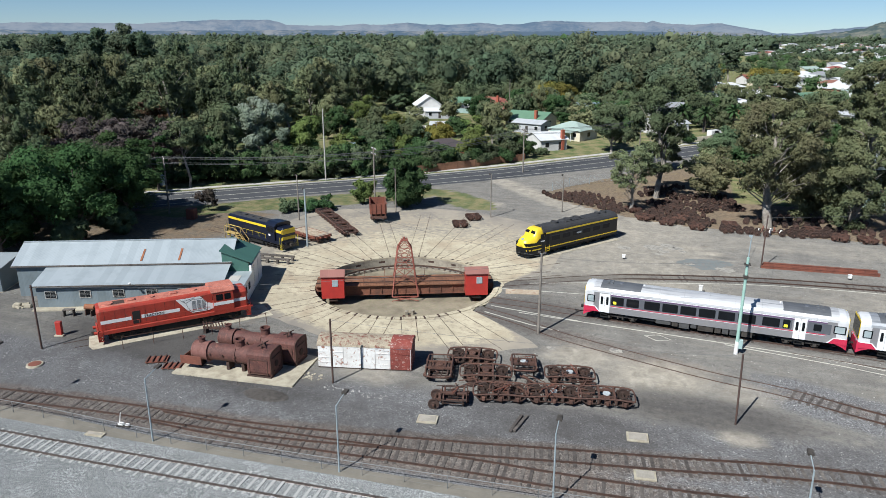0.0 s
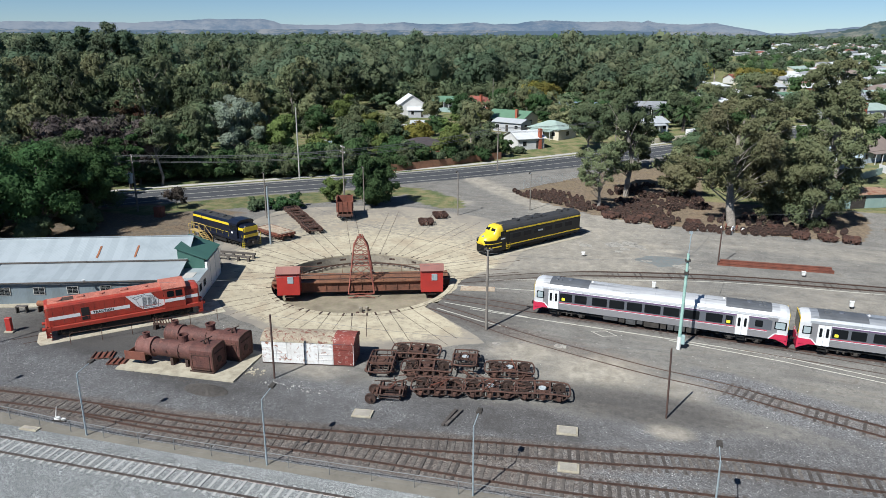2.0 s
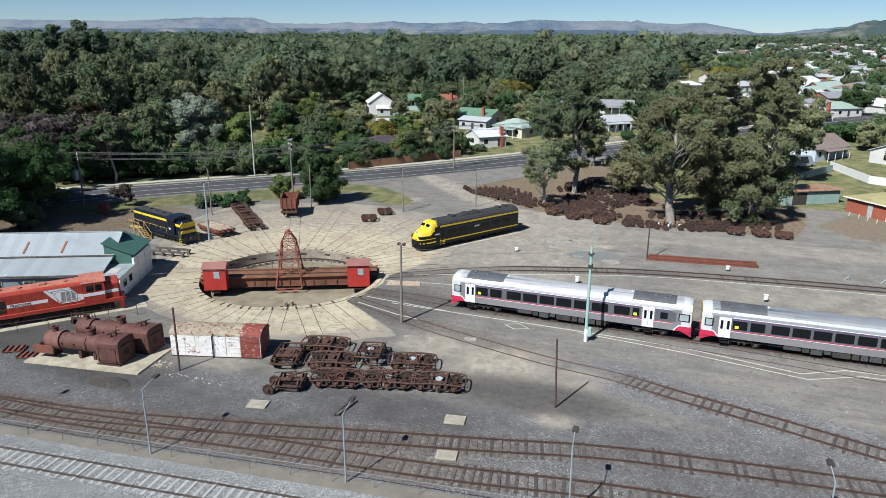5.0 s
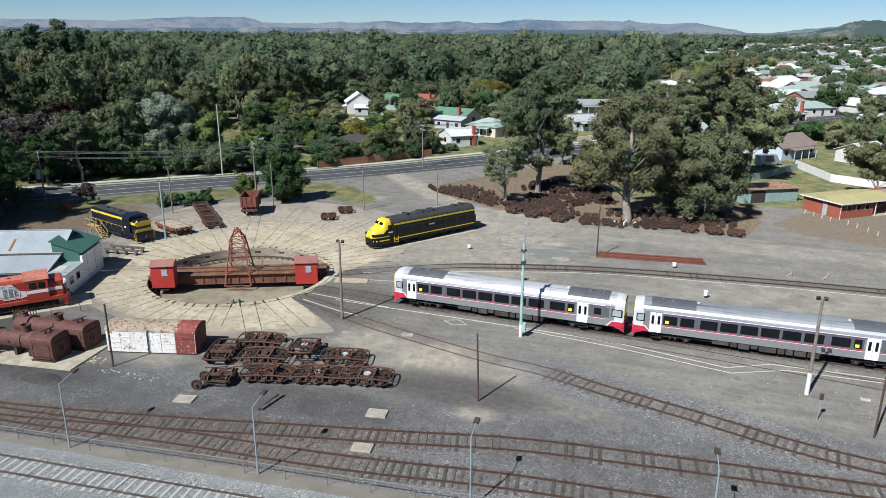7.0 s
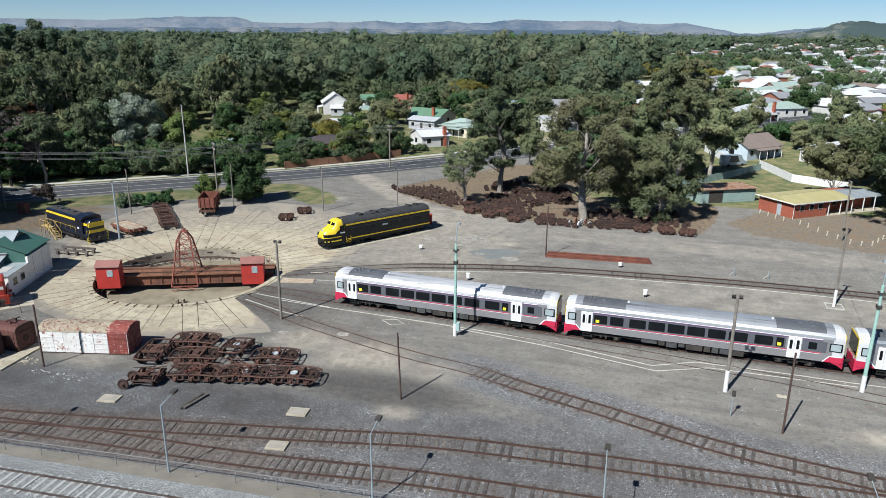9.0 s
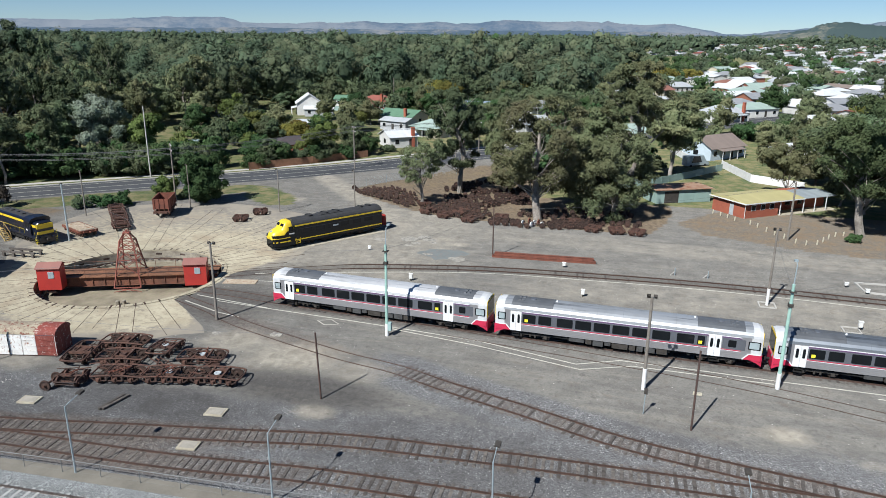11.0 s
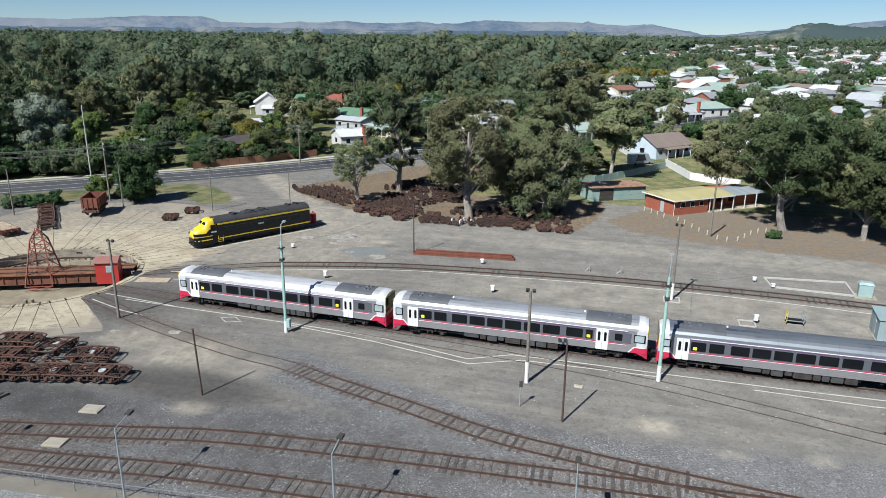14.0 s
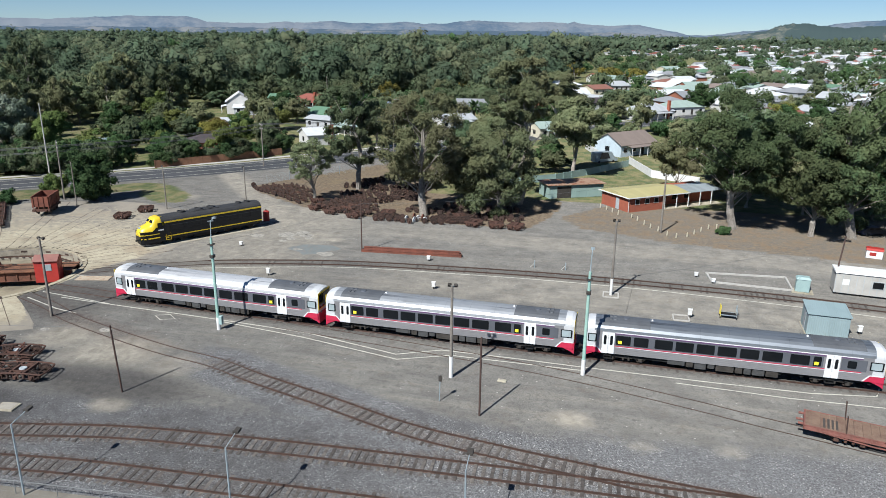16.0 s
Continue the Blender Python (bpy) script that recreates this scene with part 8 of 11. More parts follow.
# ---- trees ----
def sprays(rng, blobs, n, size, up=0.25, centre=None, mixed=(0.9, 0.25, 0.3), shell=0.25, shade=(0.42, 0.45, 0.42, 0.42), core=0.0):
    """Leaf sprays: small bent cards over the upper shells of ellipsoid clumps; returns vertices and faces."""
    P, S = [], []
    weights = np.array([b[3] * b[4] * b[5] for b in blobs]) ** 0.68
    counts = np.maximum(5, (n * weights / weights.sum()).astype(int))
    for (cx, cy, cz, rx, ry, rz), c in zip(blobs, counts):
        d = rng.normal(size=(c, 3))
        d[:, 2] += 0.35
        d /= np.linalg.norm(d, axis=1)[:, None]
        r = rng.uniform(shell, 1.0, c) ** 0.35 * (1 + (0.13 if shell < 0.5 else 0.05) * rng.normal(size=c))
        P.append(np.array((cx, cy, cz)) + d * r[:, None] * np.array((rx, ry, rz)))
        S.append(d)
    P, D = np.concatenate(P), np.concatenate(S)
    N = len(P)
    mid = P.mean(0) if centre is None else np.array(centre)
    out = P - mid
    out /= np.linalg.norm(out, axis=1)[:, None] + 1e-6
    nor = D * mixed[0] + out * mixed[1] + rng.normal(size=(N, 3)) * mixed[2] + np.array((0, 0, up))
    nor /= np.linalg.norm(nor, axis=1)[:, None]
    a = np.cross(nor, rng.normal(size=(N, 3)))
    a /= np.linalg.norm(a, axis=1)[:, None]
    b = np.cross(nor, a)
    s = size * rng.uniform(0.55, 1.45, N)[:, None]
    droop = nor * s * 0.22
    V = np.stack([P - a * s * 0.45 + b * s * 0.40, P - a * s * 0.45 - b * s * 0.40, P + a * s * 0.85 - droop], 1).reshape(-1, 3)
    soft = D * shade[0] + out * shade[1] + nor * shade[2] + rng.normal(size=(N, 3)) * shade[3]
    soft /= np.linalg.norm(soft, axis=1)[:, None]
    soft = np.repeat(soft, 3, axis=0)
    if core:
        # the dense twiggy heart of each clump, lumpy, deep inside its sprays
        nu, nv = 6, 3
        U, W = np.meshgrid(np.arange(nu) * 2 * math.pi / nu, np.linspace(-1.15, 1.45, nv + 1))
        ball = np.stack([np.cos(U) * np.cos(W), np.sin(U) * np.cos(W), np.sin(W)], -1)
        Vc, Nc = [], []
        widest = max(b[3] for b in blobs)
        for cx, cy, cz, rx, ry, rz in blobs:
            if rx < 0.45 * widest:
                continue
            c = np.array((cx, cy, cz))
            B = c + ball * np.array((rx, ry, rz)) * core * rng.uniform(0.6, 1.1, ball.shape[:2])[..., None]
            n = ball * shade[0] + (B - mid) / (np.linalg.norm(B - mid, axis=-1)[..., None] + 1e-6) * shade[1] + rng.normal(size=ball.shape) * 0.3
            j = np.arange(nu)
            i = (j + 1) % nu
            for src, dst in ((B, Vc), (n, Nc)):
                p, q, r, t = src[:-1][:, j], src[:-1][:, i], src[1:][:, i], src[1:][:, j]
                dst.append(np.stack([p, q, r, p, r, t], 2).reshape(-1, 3))
        Vc, Nc = np.concatenate(Vc), np.concatenate(Nc)
        V, soft = np.concatenate([V, Vc]), np.concatenate([soft, Nc / (np.linalg.norm(Nc, axis=1)[:, None] + 1e-6)])
    return V, soft


def mesh_of(name, V, soft, material):
    """Leaf sprays, shaded by the roundness of the clump that they belong to."""
    me = bpy.data.meshes.new(name)
    n = len(V) // 3
    me.vertices.add(len(V))
    me.vertices.foreach_set("co", V.astype("f").ravel())
    me.loops.add(n * 3)
    me.loops.foreach_set("vertex_index", np.arange(3 * n, dtype="i"))
    me.polygons.add(n)
    me.polygons.foreach_set("loop_start", np.arange(0, 3 * n, 3, dtype="i"))
    me.polygons.foreach_set("use_smooth", np.ones(n, dtype=bool))
    me.update(calc_edges=True)
    me.normals_split_custom_set_from_vertices(soft)
    me.materials.append(material)
    return me


def tree(m, seed, h, spread, leaf, bark, label, category="tree", group="", n=3000, size=0.5, clumps=16, low=0.35, flatten=0.62, trunk=0.03, lean=0.15, name="tree", limbs=True, core=0.62, puff=1.0):
    """A trunk that forks into limbs, each ending in clumps of leaves; uneven outline with gaps."""
    rng = np.random.default_rng(seed)
    t = thing(name, m, label, category, group)
    blobs, ends = [], []
    zc, hz = h * (1 + low) / 2 - 0.04 * h, h * (1 - low) / 2
    for k in range(clumps):
        # clusters spread over the crown's envelope, with gaps between them
        u = 1 - 2 * (k + 0.5) / clumps
        a = 2.399 * k + rng.uniform(-0.5, 0.5)
        q = rng.uniform(0.62, 1.0) if rng.random() < 0.8 else rng.uniform(0.2, 0.5)
        q *= 1 + 0.45 * noise.noise((math.cos(a) * 1.3 + seed, math.sin(a) * 1.3, u * 1.6))
        side = math.sqrt(max(0.05, 1 - u * u)) ** 0.8
        x, y, z = spread * 0.82 * q * side * math.cos(a), spread * 0.82 * q * side * math.sin(a), zc + hz * 0.86 * q * u
        ends.append((x, y, z - 0.03 * h))
        r = spread * puff * rng.uniform(0.2, 0.36) * (18 / max(10, clumps)) ** 0.33
        blobs.append((x, y, z, r, r, r * flatten))
        for j in range(4):
            b, rr = rng.uniform(0, 6.28), r * rng.uniform(0.4, 0.72)
            e = r * rng.uniform(0.7, 1.15)
            blobs.append((x + e * math.cos(b), y + e * math.sin(b), z + rng.uniform(-0.55, 0.5) * r, rr, rr, rr * flatten))
    bm = BM()
    r0 = h * trunk * 0.72
    lead, p = [Vector((0, 0, -0.3))], Vector((0, 0, 0))
    for k in range(1, 7):
        p = Vector((p.x + rng.normal() * lean * 0.13 * h, p.y + rng.normal() * lean * 0.13 * h, h * 0.115 * k))
        lead.append(p)
    tube(bm, lead, r0 * 1.2, r0 * 0.22, 8)
    if limbs:
        for e in ends[::2] if len(ends) > 40 else ends:
            e = Vector(e)
            k = min(5.4, max(1.2, (e.z / h - rng.uniform(0.14, 0.3)) / 0.115))
            i = int(k)
            s0 = lead[i].lerp(lead[i + 1], k - i)
            mid = s0.lerp(e, 0.5) + Vector((rng.normal() * 0.035 * h, rng.normal() * 0.035 * h, 0.02 * h))
            tube(bm, [s0, mid, e], r0 * rng.uniform(0.25, 0.42) * (1.15 - k * 0.12) * min(1.0, 26 / len(ends)) ** 0.7, r0 * 0.05, 5)
    part("trunk", bm, M[bark], t)
    V, soft = sprays(rng, blobs, int(n * 2.3), size * 0.76, core=core)
    ob = new("crown", mesh_of("crown", V, soft, M[leaf]))
    ob.parent = t
    return t


def put(x, y, turn=0.0, s=1.0, sz=None):
    return pose(x, y, rise(x, y), 0, 0, turn) @ Matrix.Diagonal((s, s, sz or s, 1))


def seen_from_path(x, y, pad=4.0):
    """Within the wide arc of country that lies before the yard."""
    left = math.degrees(math.atan2(-(x + 2), y + 1))
    right = math.degrees(math.atan2(x - 42, y - 8))
    return y > 0 and left < 52 + pad and right < 19 + pad


def behind_road(x, y, gap):
    if y > 330:
        return True
    if y < 30:
        return False
    return x < side_of(y, [(b, a) for a, b in ROAD]) - gap * 1.35


HOUSE_BLOCK = [(-58, 136), (-80, 117), (-108, 140), (-116, 190), (-108, 290), (0, 296), (20, 330), (140, 380), (140, 100), (30, 100), (-20, 160)]


AUTUMN = [(2, 489, 9, 6.5), (12, 486, 9, 8.0), (38, 443, 9.5, 8.0), (-4.5, 380, 7, 5.0), (52, 470, 8, 6.5), (-30, 330, 6.5, 4.5)]
TALL = [(-236, 236, 31), (-226, 239, 33.5), (-217, 240, 32), (-262, 236, 28), (-245, 240, 30), (-330, 272, 26), (-100, 330, 24), (18, 420, 24), (-160, 320, 25)]

# large gums beside the yard
gums = "large gum trees beside the yard"
tree(put(-9.5, 121.3), 3, 13.2, 5.2, "gum", "bark", "slender pale-barked gum tree above the scrap wheelsets", "tree", gums, 5200, 0.27, 34, 0.26, 0.85, 0.028, core=0.3, puff=0.66)
tree(put(12.2, 117.4), 8, 24.0, 8.8, "gum", "bark", "broad spreading gum tree with pale forked trunk", "tree", gums, 11500, 0.34, 64, 0.19, 0.9, 0.036, core=0.4, puff=0.70)
tree(put(24.4, 121.0), 15, 18.6, 7.6, "gum", "bark", "dense gum tree with drooping foliage on bare earth", "tree", gums, 14500, 0.34, 58, 0.04, 1.1, 0.034, core=0.45, puff=0.80)
tree(put(26.3, 130.5), 18, 29.5, 6.8, "gum", "bark", "tall gum tree with bare pale upper limbs", "tree", gums, 9500, 0.38, 44, 0.42, 0.9, 0.026, core=0.4, puff=0.74)
tree(put(61.6, 122.6), 23, 23.0, 9.0, "gum_green", "bark", "tall dense gum tree beside the brick building", "tree", gums, 16000, 0.36, 64, 0.24, 0.9, 0.034, core=0.45, puff=0.76)
tree(put(72.5, 121.0), 31, 19.0, 7.4, "gum_green", "bark", "broad dark gum tree in a roadside group", "tree", gums, 12000, 0.38, 48, 0.03, 1.0, 0.03, core=0.5, puff=0.9)
tree(put(78.5, 122.0), 37, 28.5, 8.6, "gum_green", "bark", "tall dark gum tree in a roadside group", "tree", gums, 14000, 0.40, 54, 0.06, 1.0, 0.03, core=0.55, puff=0.9)
tree(put(-5.8, 134.5), 41, 27.5, 7.0, "gum_dark", "bark", "tall dark gum tree with bare pale limbs behind the wheelset field", "tree", gums, 10500, 0.40, 48, 0.10, 0.9, 0.024, core=0.45, puff=0.80)
tree(put(18.5, 127.0), 46, 13.0, 6.6, "gum", "bark", "gum tree with low drooping foliage behind scrap", "tree", gums, 7000, 0.40, 24, 0.05, 0.95, 0.028, core=0.5)
tree(put(3.5, 136.0), 45, 9.0, 4.6, "gum", "bark", "young grey-green gum tree among scrap", "tree", gums, 5000, 0.36, 18, 0.1, 0.9, 0.028, core=0.5)
tree(put(54.5, 146.0), 47, 13.5, 5.5, "gum", "bark", "grey-green gum sapling behind the brick building", "tree", gums, 5000, 0.5, 15, 0.2, 0.8, 0.024)
tree(put(17.5, 152.0), 53, 16.5, 7.5, "gum", "bark", "gum tree standing behind the scrap field", "tree", gums, 8000, 0.52, 20, 0.25, 0.7, 0.03)
tree(put(34.0, 160.0), 59, 18.5, 7.0, "gum", "bark", "gum tree over the garden fence", "tree", gums, 7500, 0.52, 20, 0.34, 0.7, 0.03)
tree(put(7.0, 174.0), 61, 9.0, 5.6, "gum_dark", "bark", "low dark gum tree at the road bend", "tree", gums, 6500, 0.52, 18, 0.25, 0.7, 0.03)
tree(put(-19.5, 185.0), 67, 14.0, 6.2, "gum_dark", "bark", "low dark gum tree behind the road", "tree", gums, 6000, 0.5, 18, 0.2, 0.7, 0.03)
tree(put(66.0, 139.0), 71, 20.0, 9.0, "gum_dark", "bark", "dark gum tree behind the brick building", "tree", gums, 8000, 0.56, 22, 0.22, 0.7, 0.03)
tree(put(101, 130.0), 73, 24.0, 10.5, "gum_dark", "bark", "tall dark gum tree at the edge of town", "tree", gums, 8000, 0.6, 24, 0.2, 0.7, 0.03)
tree(put(24, 236), 79, 19.0, 6.5, "gum", "bark", "tall gum tree with bare limbs among houses", "tree", gums, 6000, 0.6, 20, 0.35, 0.6, 0.026)

# garden and roadside trees
tree(put(-47.4, 111.2), 81, 9.6, 4.1, "green", "bark_dark", "round dense green tree beside the road", "tree", "", 6000, 0.34, 34, 0.0, 0.95, 0.03, core=0.8, puff=1.2)
tree(put(-55.6, 111.5), 82, 5.0, 2.7, "lime", "bark_dark", "small yellow-green tree beside the hopper wagon", "tree", "", 2600, 0.28, 18, 0.1, 0.95, 0.03, core=0.75)
tree(put(-97, 143), 83, 17.5, 6.4, "silver", "bark", "silver-leaved poplar behind the road", "tree", "", 9000, 0.5, 22, 0.12, 0.9, 0.025)
tree(put(-87, 145), 84, 14.5, 4.8, "lime", "bark", "bright green poplar beside its silver twin", "tree", "", 6000, 0.5, 18, 0.12, 0.9, 0.025)
tree(put(-52, 281), 85, 11.0, 8.5, "autumn", "bark_dark", "round golden autumn tree among houses", "tree", "", 6000, 0.6, 20, 0.12, 0.8, 0.03)
tree(put(-60, 280), 86, 6.5, 4.0, "russet", "bark_dark", "russet autumn tree among houses", "tree", "", 2500, 0.5, 12, 0.1, 0.8, 0.03)
tree(put(-66, 182), 87, 6.5, 4.6, "autumn", "bark_dark", "pale yellow garden tree behind the paling fence", "tree", "", 3000, 0.45, 14, 0.12, 0.8, 0.03)
tree(put(-76, 170), 88, 8.0, 4.4, "green", "bark_dark", "leafy green garden tree", "tree", "", 4000, 0.45, 14, 0.12, 0.9, 0.03)
tree(put(-79, 150), 89, 7.5, 3.9, "lime", "bark_dark", "yellow-green garden tree near the road", "tree", "", 3000, 0.42, 13, 0.12, 0.9, 0.03)
tree(put(-60, 152), 90, 6.6, 4.2, "green", "bark_dark", "spreading green garden tree over the fence", "tree", "", 4000, 0.42, 14, 0.12, 0.85, 0.03)
NAMED = [(o.location.x, o.location.y) for o in scene.objects if o.name.startswith("house") and not o.parent and o.location.y < 272 and o.location.x < 70 and "dark tiled" not in o.get("label", "")]


def before_house(x, y, r, reach=24.0):
    """True for a spot on the road side of a house, where the gardens are open lawn."""
    for a, b in NAMED:
        for ex, ey in ((0.0, 0.0), (34.0, 6.0)):
            d = Vector((ex - a, ey - b)).normalized()
            t = (x - a) * d.x + (y - b) * d.y
            if -1 < t < reach and abs((x - a) * d.y - (y - b) * d.x) < r * 0.6 + 4.0:
                return True
    return False


for k, (x, y, h, r, lf) in enumerate(((-50, 160, 8.0, 4.0, "gum_dark"), (-44, 171, 8.5, 4.2, "gum_dark"), (-54, 176, 9.0, 3.6, "gum_dark"), (-41, 197, 8.0, 4.0, "green"), (-26, 197, 5.0, 3.0, "gum_dark"), (-64, 222, 9, 4, "gum_dark"), (-58, 205, 7, 4, "green"), (-86, 222, 8, 4, "green"), (-100, 205, 11, 5, "gum_dark"), (-70, 232, 10, 4.5, "green"),
                                          (-45, 246, 9, 5, "green"), (-28, 236, 8, 5, "green"), (-14, 246, 10, 5, "gum_dark"), (-20, 214, 6.5, 4, "green"), (2, 246, 11, 5, "gum_dark"), (-95, 180, 10, 5, "green"), (-82, 188, 8, 4, "gum_dark"), (-68, 160, 5.5, 3.4, "lime"), (40, 217, 7.0, 4.4, "green"), (56, 226, 4.0, 4.5, "green"),
                                          (68, 232, 6.0, 4, "gum_dark"), (92, 232, 9, 5, "green"), (60, 206, 8, 4.5, "gum"), (76, 178, 12, 5.5, "gum_dark"), (88, 165, 14, 6, "gum_dark"), (100, 172, 14, 6, "gum_dark"), (70, 160, 12, 5.5, "gum"), (114, 150, 18, 8, "gum_dark"), (30, 246, 10, 5, "gum_dark"), (12, 292, 13, 6, "gum"), (72, 285, 10, 5.5, "green"), (96, 262, 8, 5, "autumn"), (118, 190, 15, 7, "gum_dark"), (47, 213, 6, 3.5, "gum"))):
    if before_house(x, y, r):
        continue
    if x < -18 and y < 240 and k % 2 == 0:
        lf = "lime"
    tree(put(x, y, 40 * k), 200 + k, h, r, lf, "bark_dark", "leafy garden tree among the houses", "tree", "garden trees", 2300, 0.5, 13, 0.14, 0.85, 0.03)
extra = random.Random(44)
proto = [tree(put(-72, 178, 10), 700, 7.5, 4.0, "gum_dark", "bark_dark", "leafy dark garden tree among the houses", "tree", "garden trees", 1250, 0.6, 14, 0.1, 0.85, 0.03),
         tree(put(-66, 196, 20), 701, 6.5, 3.8, "green", "bark_dark", "leafy green garden tree among the houses", "tree", "garden trees", 1250, 0.6, 14, 0.1, 0.85, 0.03),
         tree(put(-78, 226, 30), 702, 9.5, 4.6, "gum", "bark", "grey-green garden tree among the houses", "tree", "garden trees", 1350, 0.6, 15, 0.1, 0.85, 0.03)]
homes = [(o.location.x, o.location.y) for o in scene.objects if o.name.startswith("house") and not o.parent]
made = 0
for k in range(4200):
    x, y = extra.uniform(-112, 150), extra.uniform(132, 400)
    if made > 150 or math.hypot(x, y) > 330 or (y > 296 and x < 0) or not seen_from_path(x, y) or nearest(Vector((x, y)), lanes["road"]) < 11:
        continue
    if not inside(x, y, HOUSE_BLOCK) and y < 330 or min(math.hypot(x - a, y - b) for a, b in homes) < 10.5 or (30 < x < 62 and 128 < y < 200):
        continue
    if -36 < x < 34 and y < 152 or before_house(x, y, 3.5):
        continue
    made += 1
    copy_thing(proto[extra.randrange(3)], put(x, y, extra.uniform(0, 360), extra.uniform(0.6, 1.35), extra.uniform(0.6, 1.3)))
# bushes
for k in range(9):
    t = k / 8
    tree(put(-58.5 + 19.5 * t, 145.8 + 24.5 * t, 40 * k), 330 + k, 3.6 + 1.2 * (k % 3), 2.6, "gum_dark" if k % 2 else "green", "bark_dark", "dense dark hedge shrub behind the paling fence", "bush", "hedge behind the paling fence", 1500, 0.36, 11, 0.05, 0.9, 0.03, name="bush")
for k, (x, y, h, r) in enumerate(((-65.4, 101.5, 2.2, 2.2), (-62.6, 103.2, 1.9, 2.3), (-59.8, 105.0, 2.0, 2.0), (-53.2, 112.8, 1.3, 0.8), (59.5, 118.6, 1.3, 1.1), (-57.5, 146.5, 3.4, 2.4), (-46.5, 158.5, 3.0, 2.6), (-42, 163, 2.8, 2.2), (-69, 137, 4.4, 3.6), (-77, 132, 5.0, 4.0), (-83, 128, 4.8, 3.6), (-73, 140, 5.2, 4.2), (-36, 176, 2.0, 2.0), (-1, 206, 3.0, 2.6), (-90, 132, 5.0, 4.2), (-97, 128, 5.5, 4.4), (-87, 138, 4.6, 4.0), (-80, 141, 4.8, 4.2), (-103, 134, 5.5, 4.5), (-94, 140, 5.0, 4.0), (-66, 143, 4.5, 3.4))):
    tree(put(x, y, 50 * k), 300 + k, h, r, "green" if k % 3 else "gum_dark", "bark_dark", "dense rounded dark green bush on the verge", "bush", "roadside bushes", 1100, 0.36, 9, 0.15, 0.8, 0.03, name="bush")
tree(put(-78.8, 97.5), 320, 4.0, 2.2, "twigs_dark", "bark_dark", "bare twiggy brown shrub beside the road", "bush", "", 700, 0.3, 10, 0.3, 0.9, 0.02, name="bush")
# pepper trees behind the workshop
# Those at y 61 to 65 are unseen, added to shade the ground.
for k, (x, y, h, r, lf) in enumerate(((-84.5, 75.5, 15.5, 7.6, "pepper"), (-93, 80, 14.5, 6.6, "pepper"), (-99, 74, 14, 7.0, "pepper"), (-88.0, 84.5, 7.0, 4.6, "gum_dark"), (-88.0, 88.5, 16.0, 4.8, "pepper"), (-82.5, 81.0, 4.5, 3.2, "gum_dark"), (-83.4, 83.4, 15.0, 5.6, "pepper"), (-98.6, 108.2, 11.6, 3.2, "pepper"), (-96, 86, 12, 6, "gum_dark"), (-107, 80, 13, 6.5, "gum_dark"), (-104, 62, 15, 7.0, "pepper"), (-95, 61, 14, 6.0, "pepper"), (-88, 65, 12.5, 5.0, "pepper"), (-112, 92, 12, 6, "gum_dark"), (-92, 92, 11, 5.5, "gum_dark"), (-100, 95, 12, 6, "gum_dark"), (-118, 75, 13, 7, "gum_dark"), (-84, 73, 4.2, 3.0, "gum_dark"), (-91, 70, 5.0, 3.4, "pepper"))):
    tree(put(x, y, 60 * k), 340 + k, h, r, lf, "bark_dark", "dark leafy pepper tree behind the workshop", "tree", "trees behind the workshop", 5000, 0.42, 18, 0.14, 0.8, 0.03)


def palm(m, seed):
    rng = np.random.default_rng(seed)
    t = thing("palm_tree", m, "tall date palm with arching green fronds", "tree", "date palms")
    bm = BM()
    tube(bm, [(0, 0, -0.3), (0.05, 0, 3.0), (0, 0, 6.0)], 0.5, 0.42, 10)
    part("trunk", bm, M["bark_dark"], t)
    bm = BM()
    for k in range(34):
        a, e = 2.399 * k, 1.2 - 1.7 * k / 34
        pts = [Vector((math.cos(a) * r * math.cos(e), math.sin(a) * r * math.cos(e), 6.0 + r * math.sin(e) - 0.09 * r * r)) for r in (0.2, 1.4, 2.6, 3.8)]
        side = Vector((-math.sin(a), math.cos(a), 0))
        for p, q, w0, w1 in zip(pts, pts[1:], (0.1, 0.45, 0.4), (0.45, 0.4, 0.05)):
            for s in (-1, 1):
                drop = Vector((0, 0, -0.18))
                bm.faces.new([bm.verts.new(v) for v in (p, q, q + side * s * w1 + drop * w1 * 2, p + side * s * w0 + drop * w0 * 2)])
    part("fronds", bm, M["green"], t)


palm(put(3.5, 229), 1)
palm(put(12, 236), 2)
palm(put(-3, 234), 3)


# ---- woods ----
def wood_variants():
    out = []
    for k, (h, r, lf, bk, lo) in enumerate(((17, 5.2, "gum_dark", "bark", 0.30), (19, 5.8, "gum", "bark", 0.34), (15, 5.0, "gum_dark", "bark_dark", 0.22), (21, 5.4, "gum_dark", "bark", 0.36), (13, 5.4, "gum", "bark_dark", 0.2), (16, 4.6, "gum", "bark", 0.3))):
        out.append((h, r, lf, bk, lo, 400 + k))
    return out


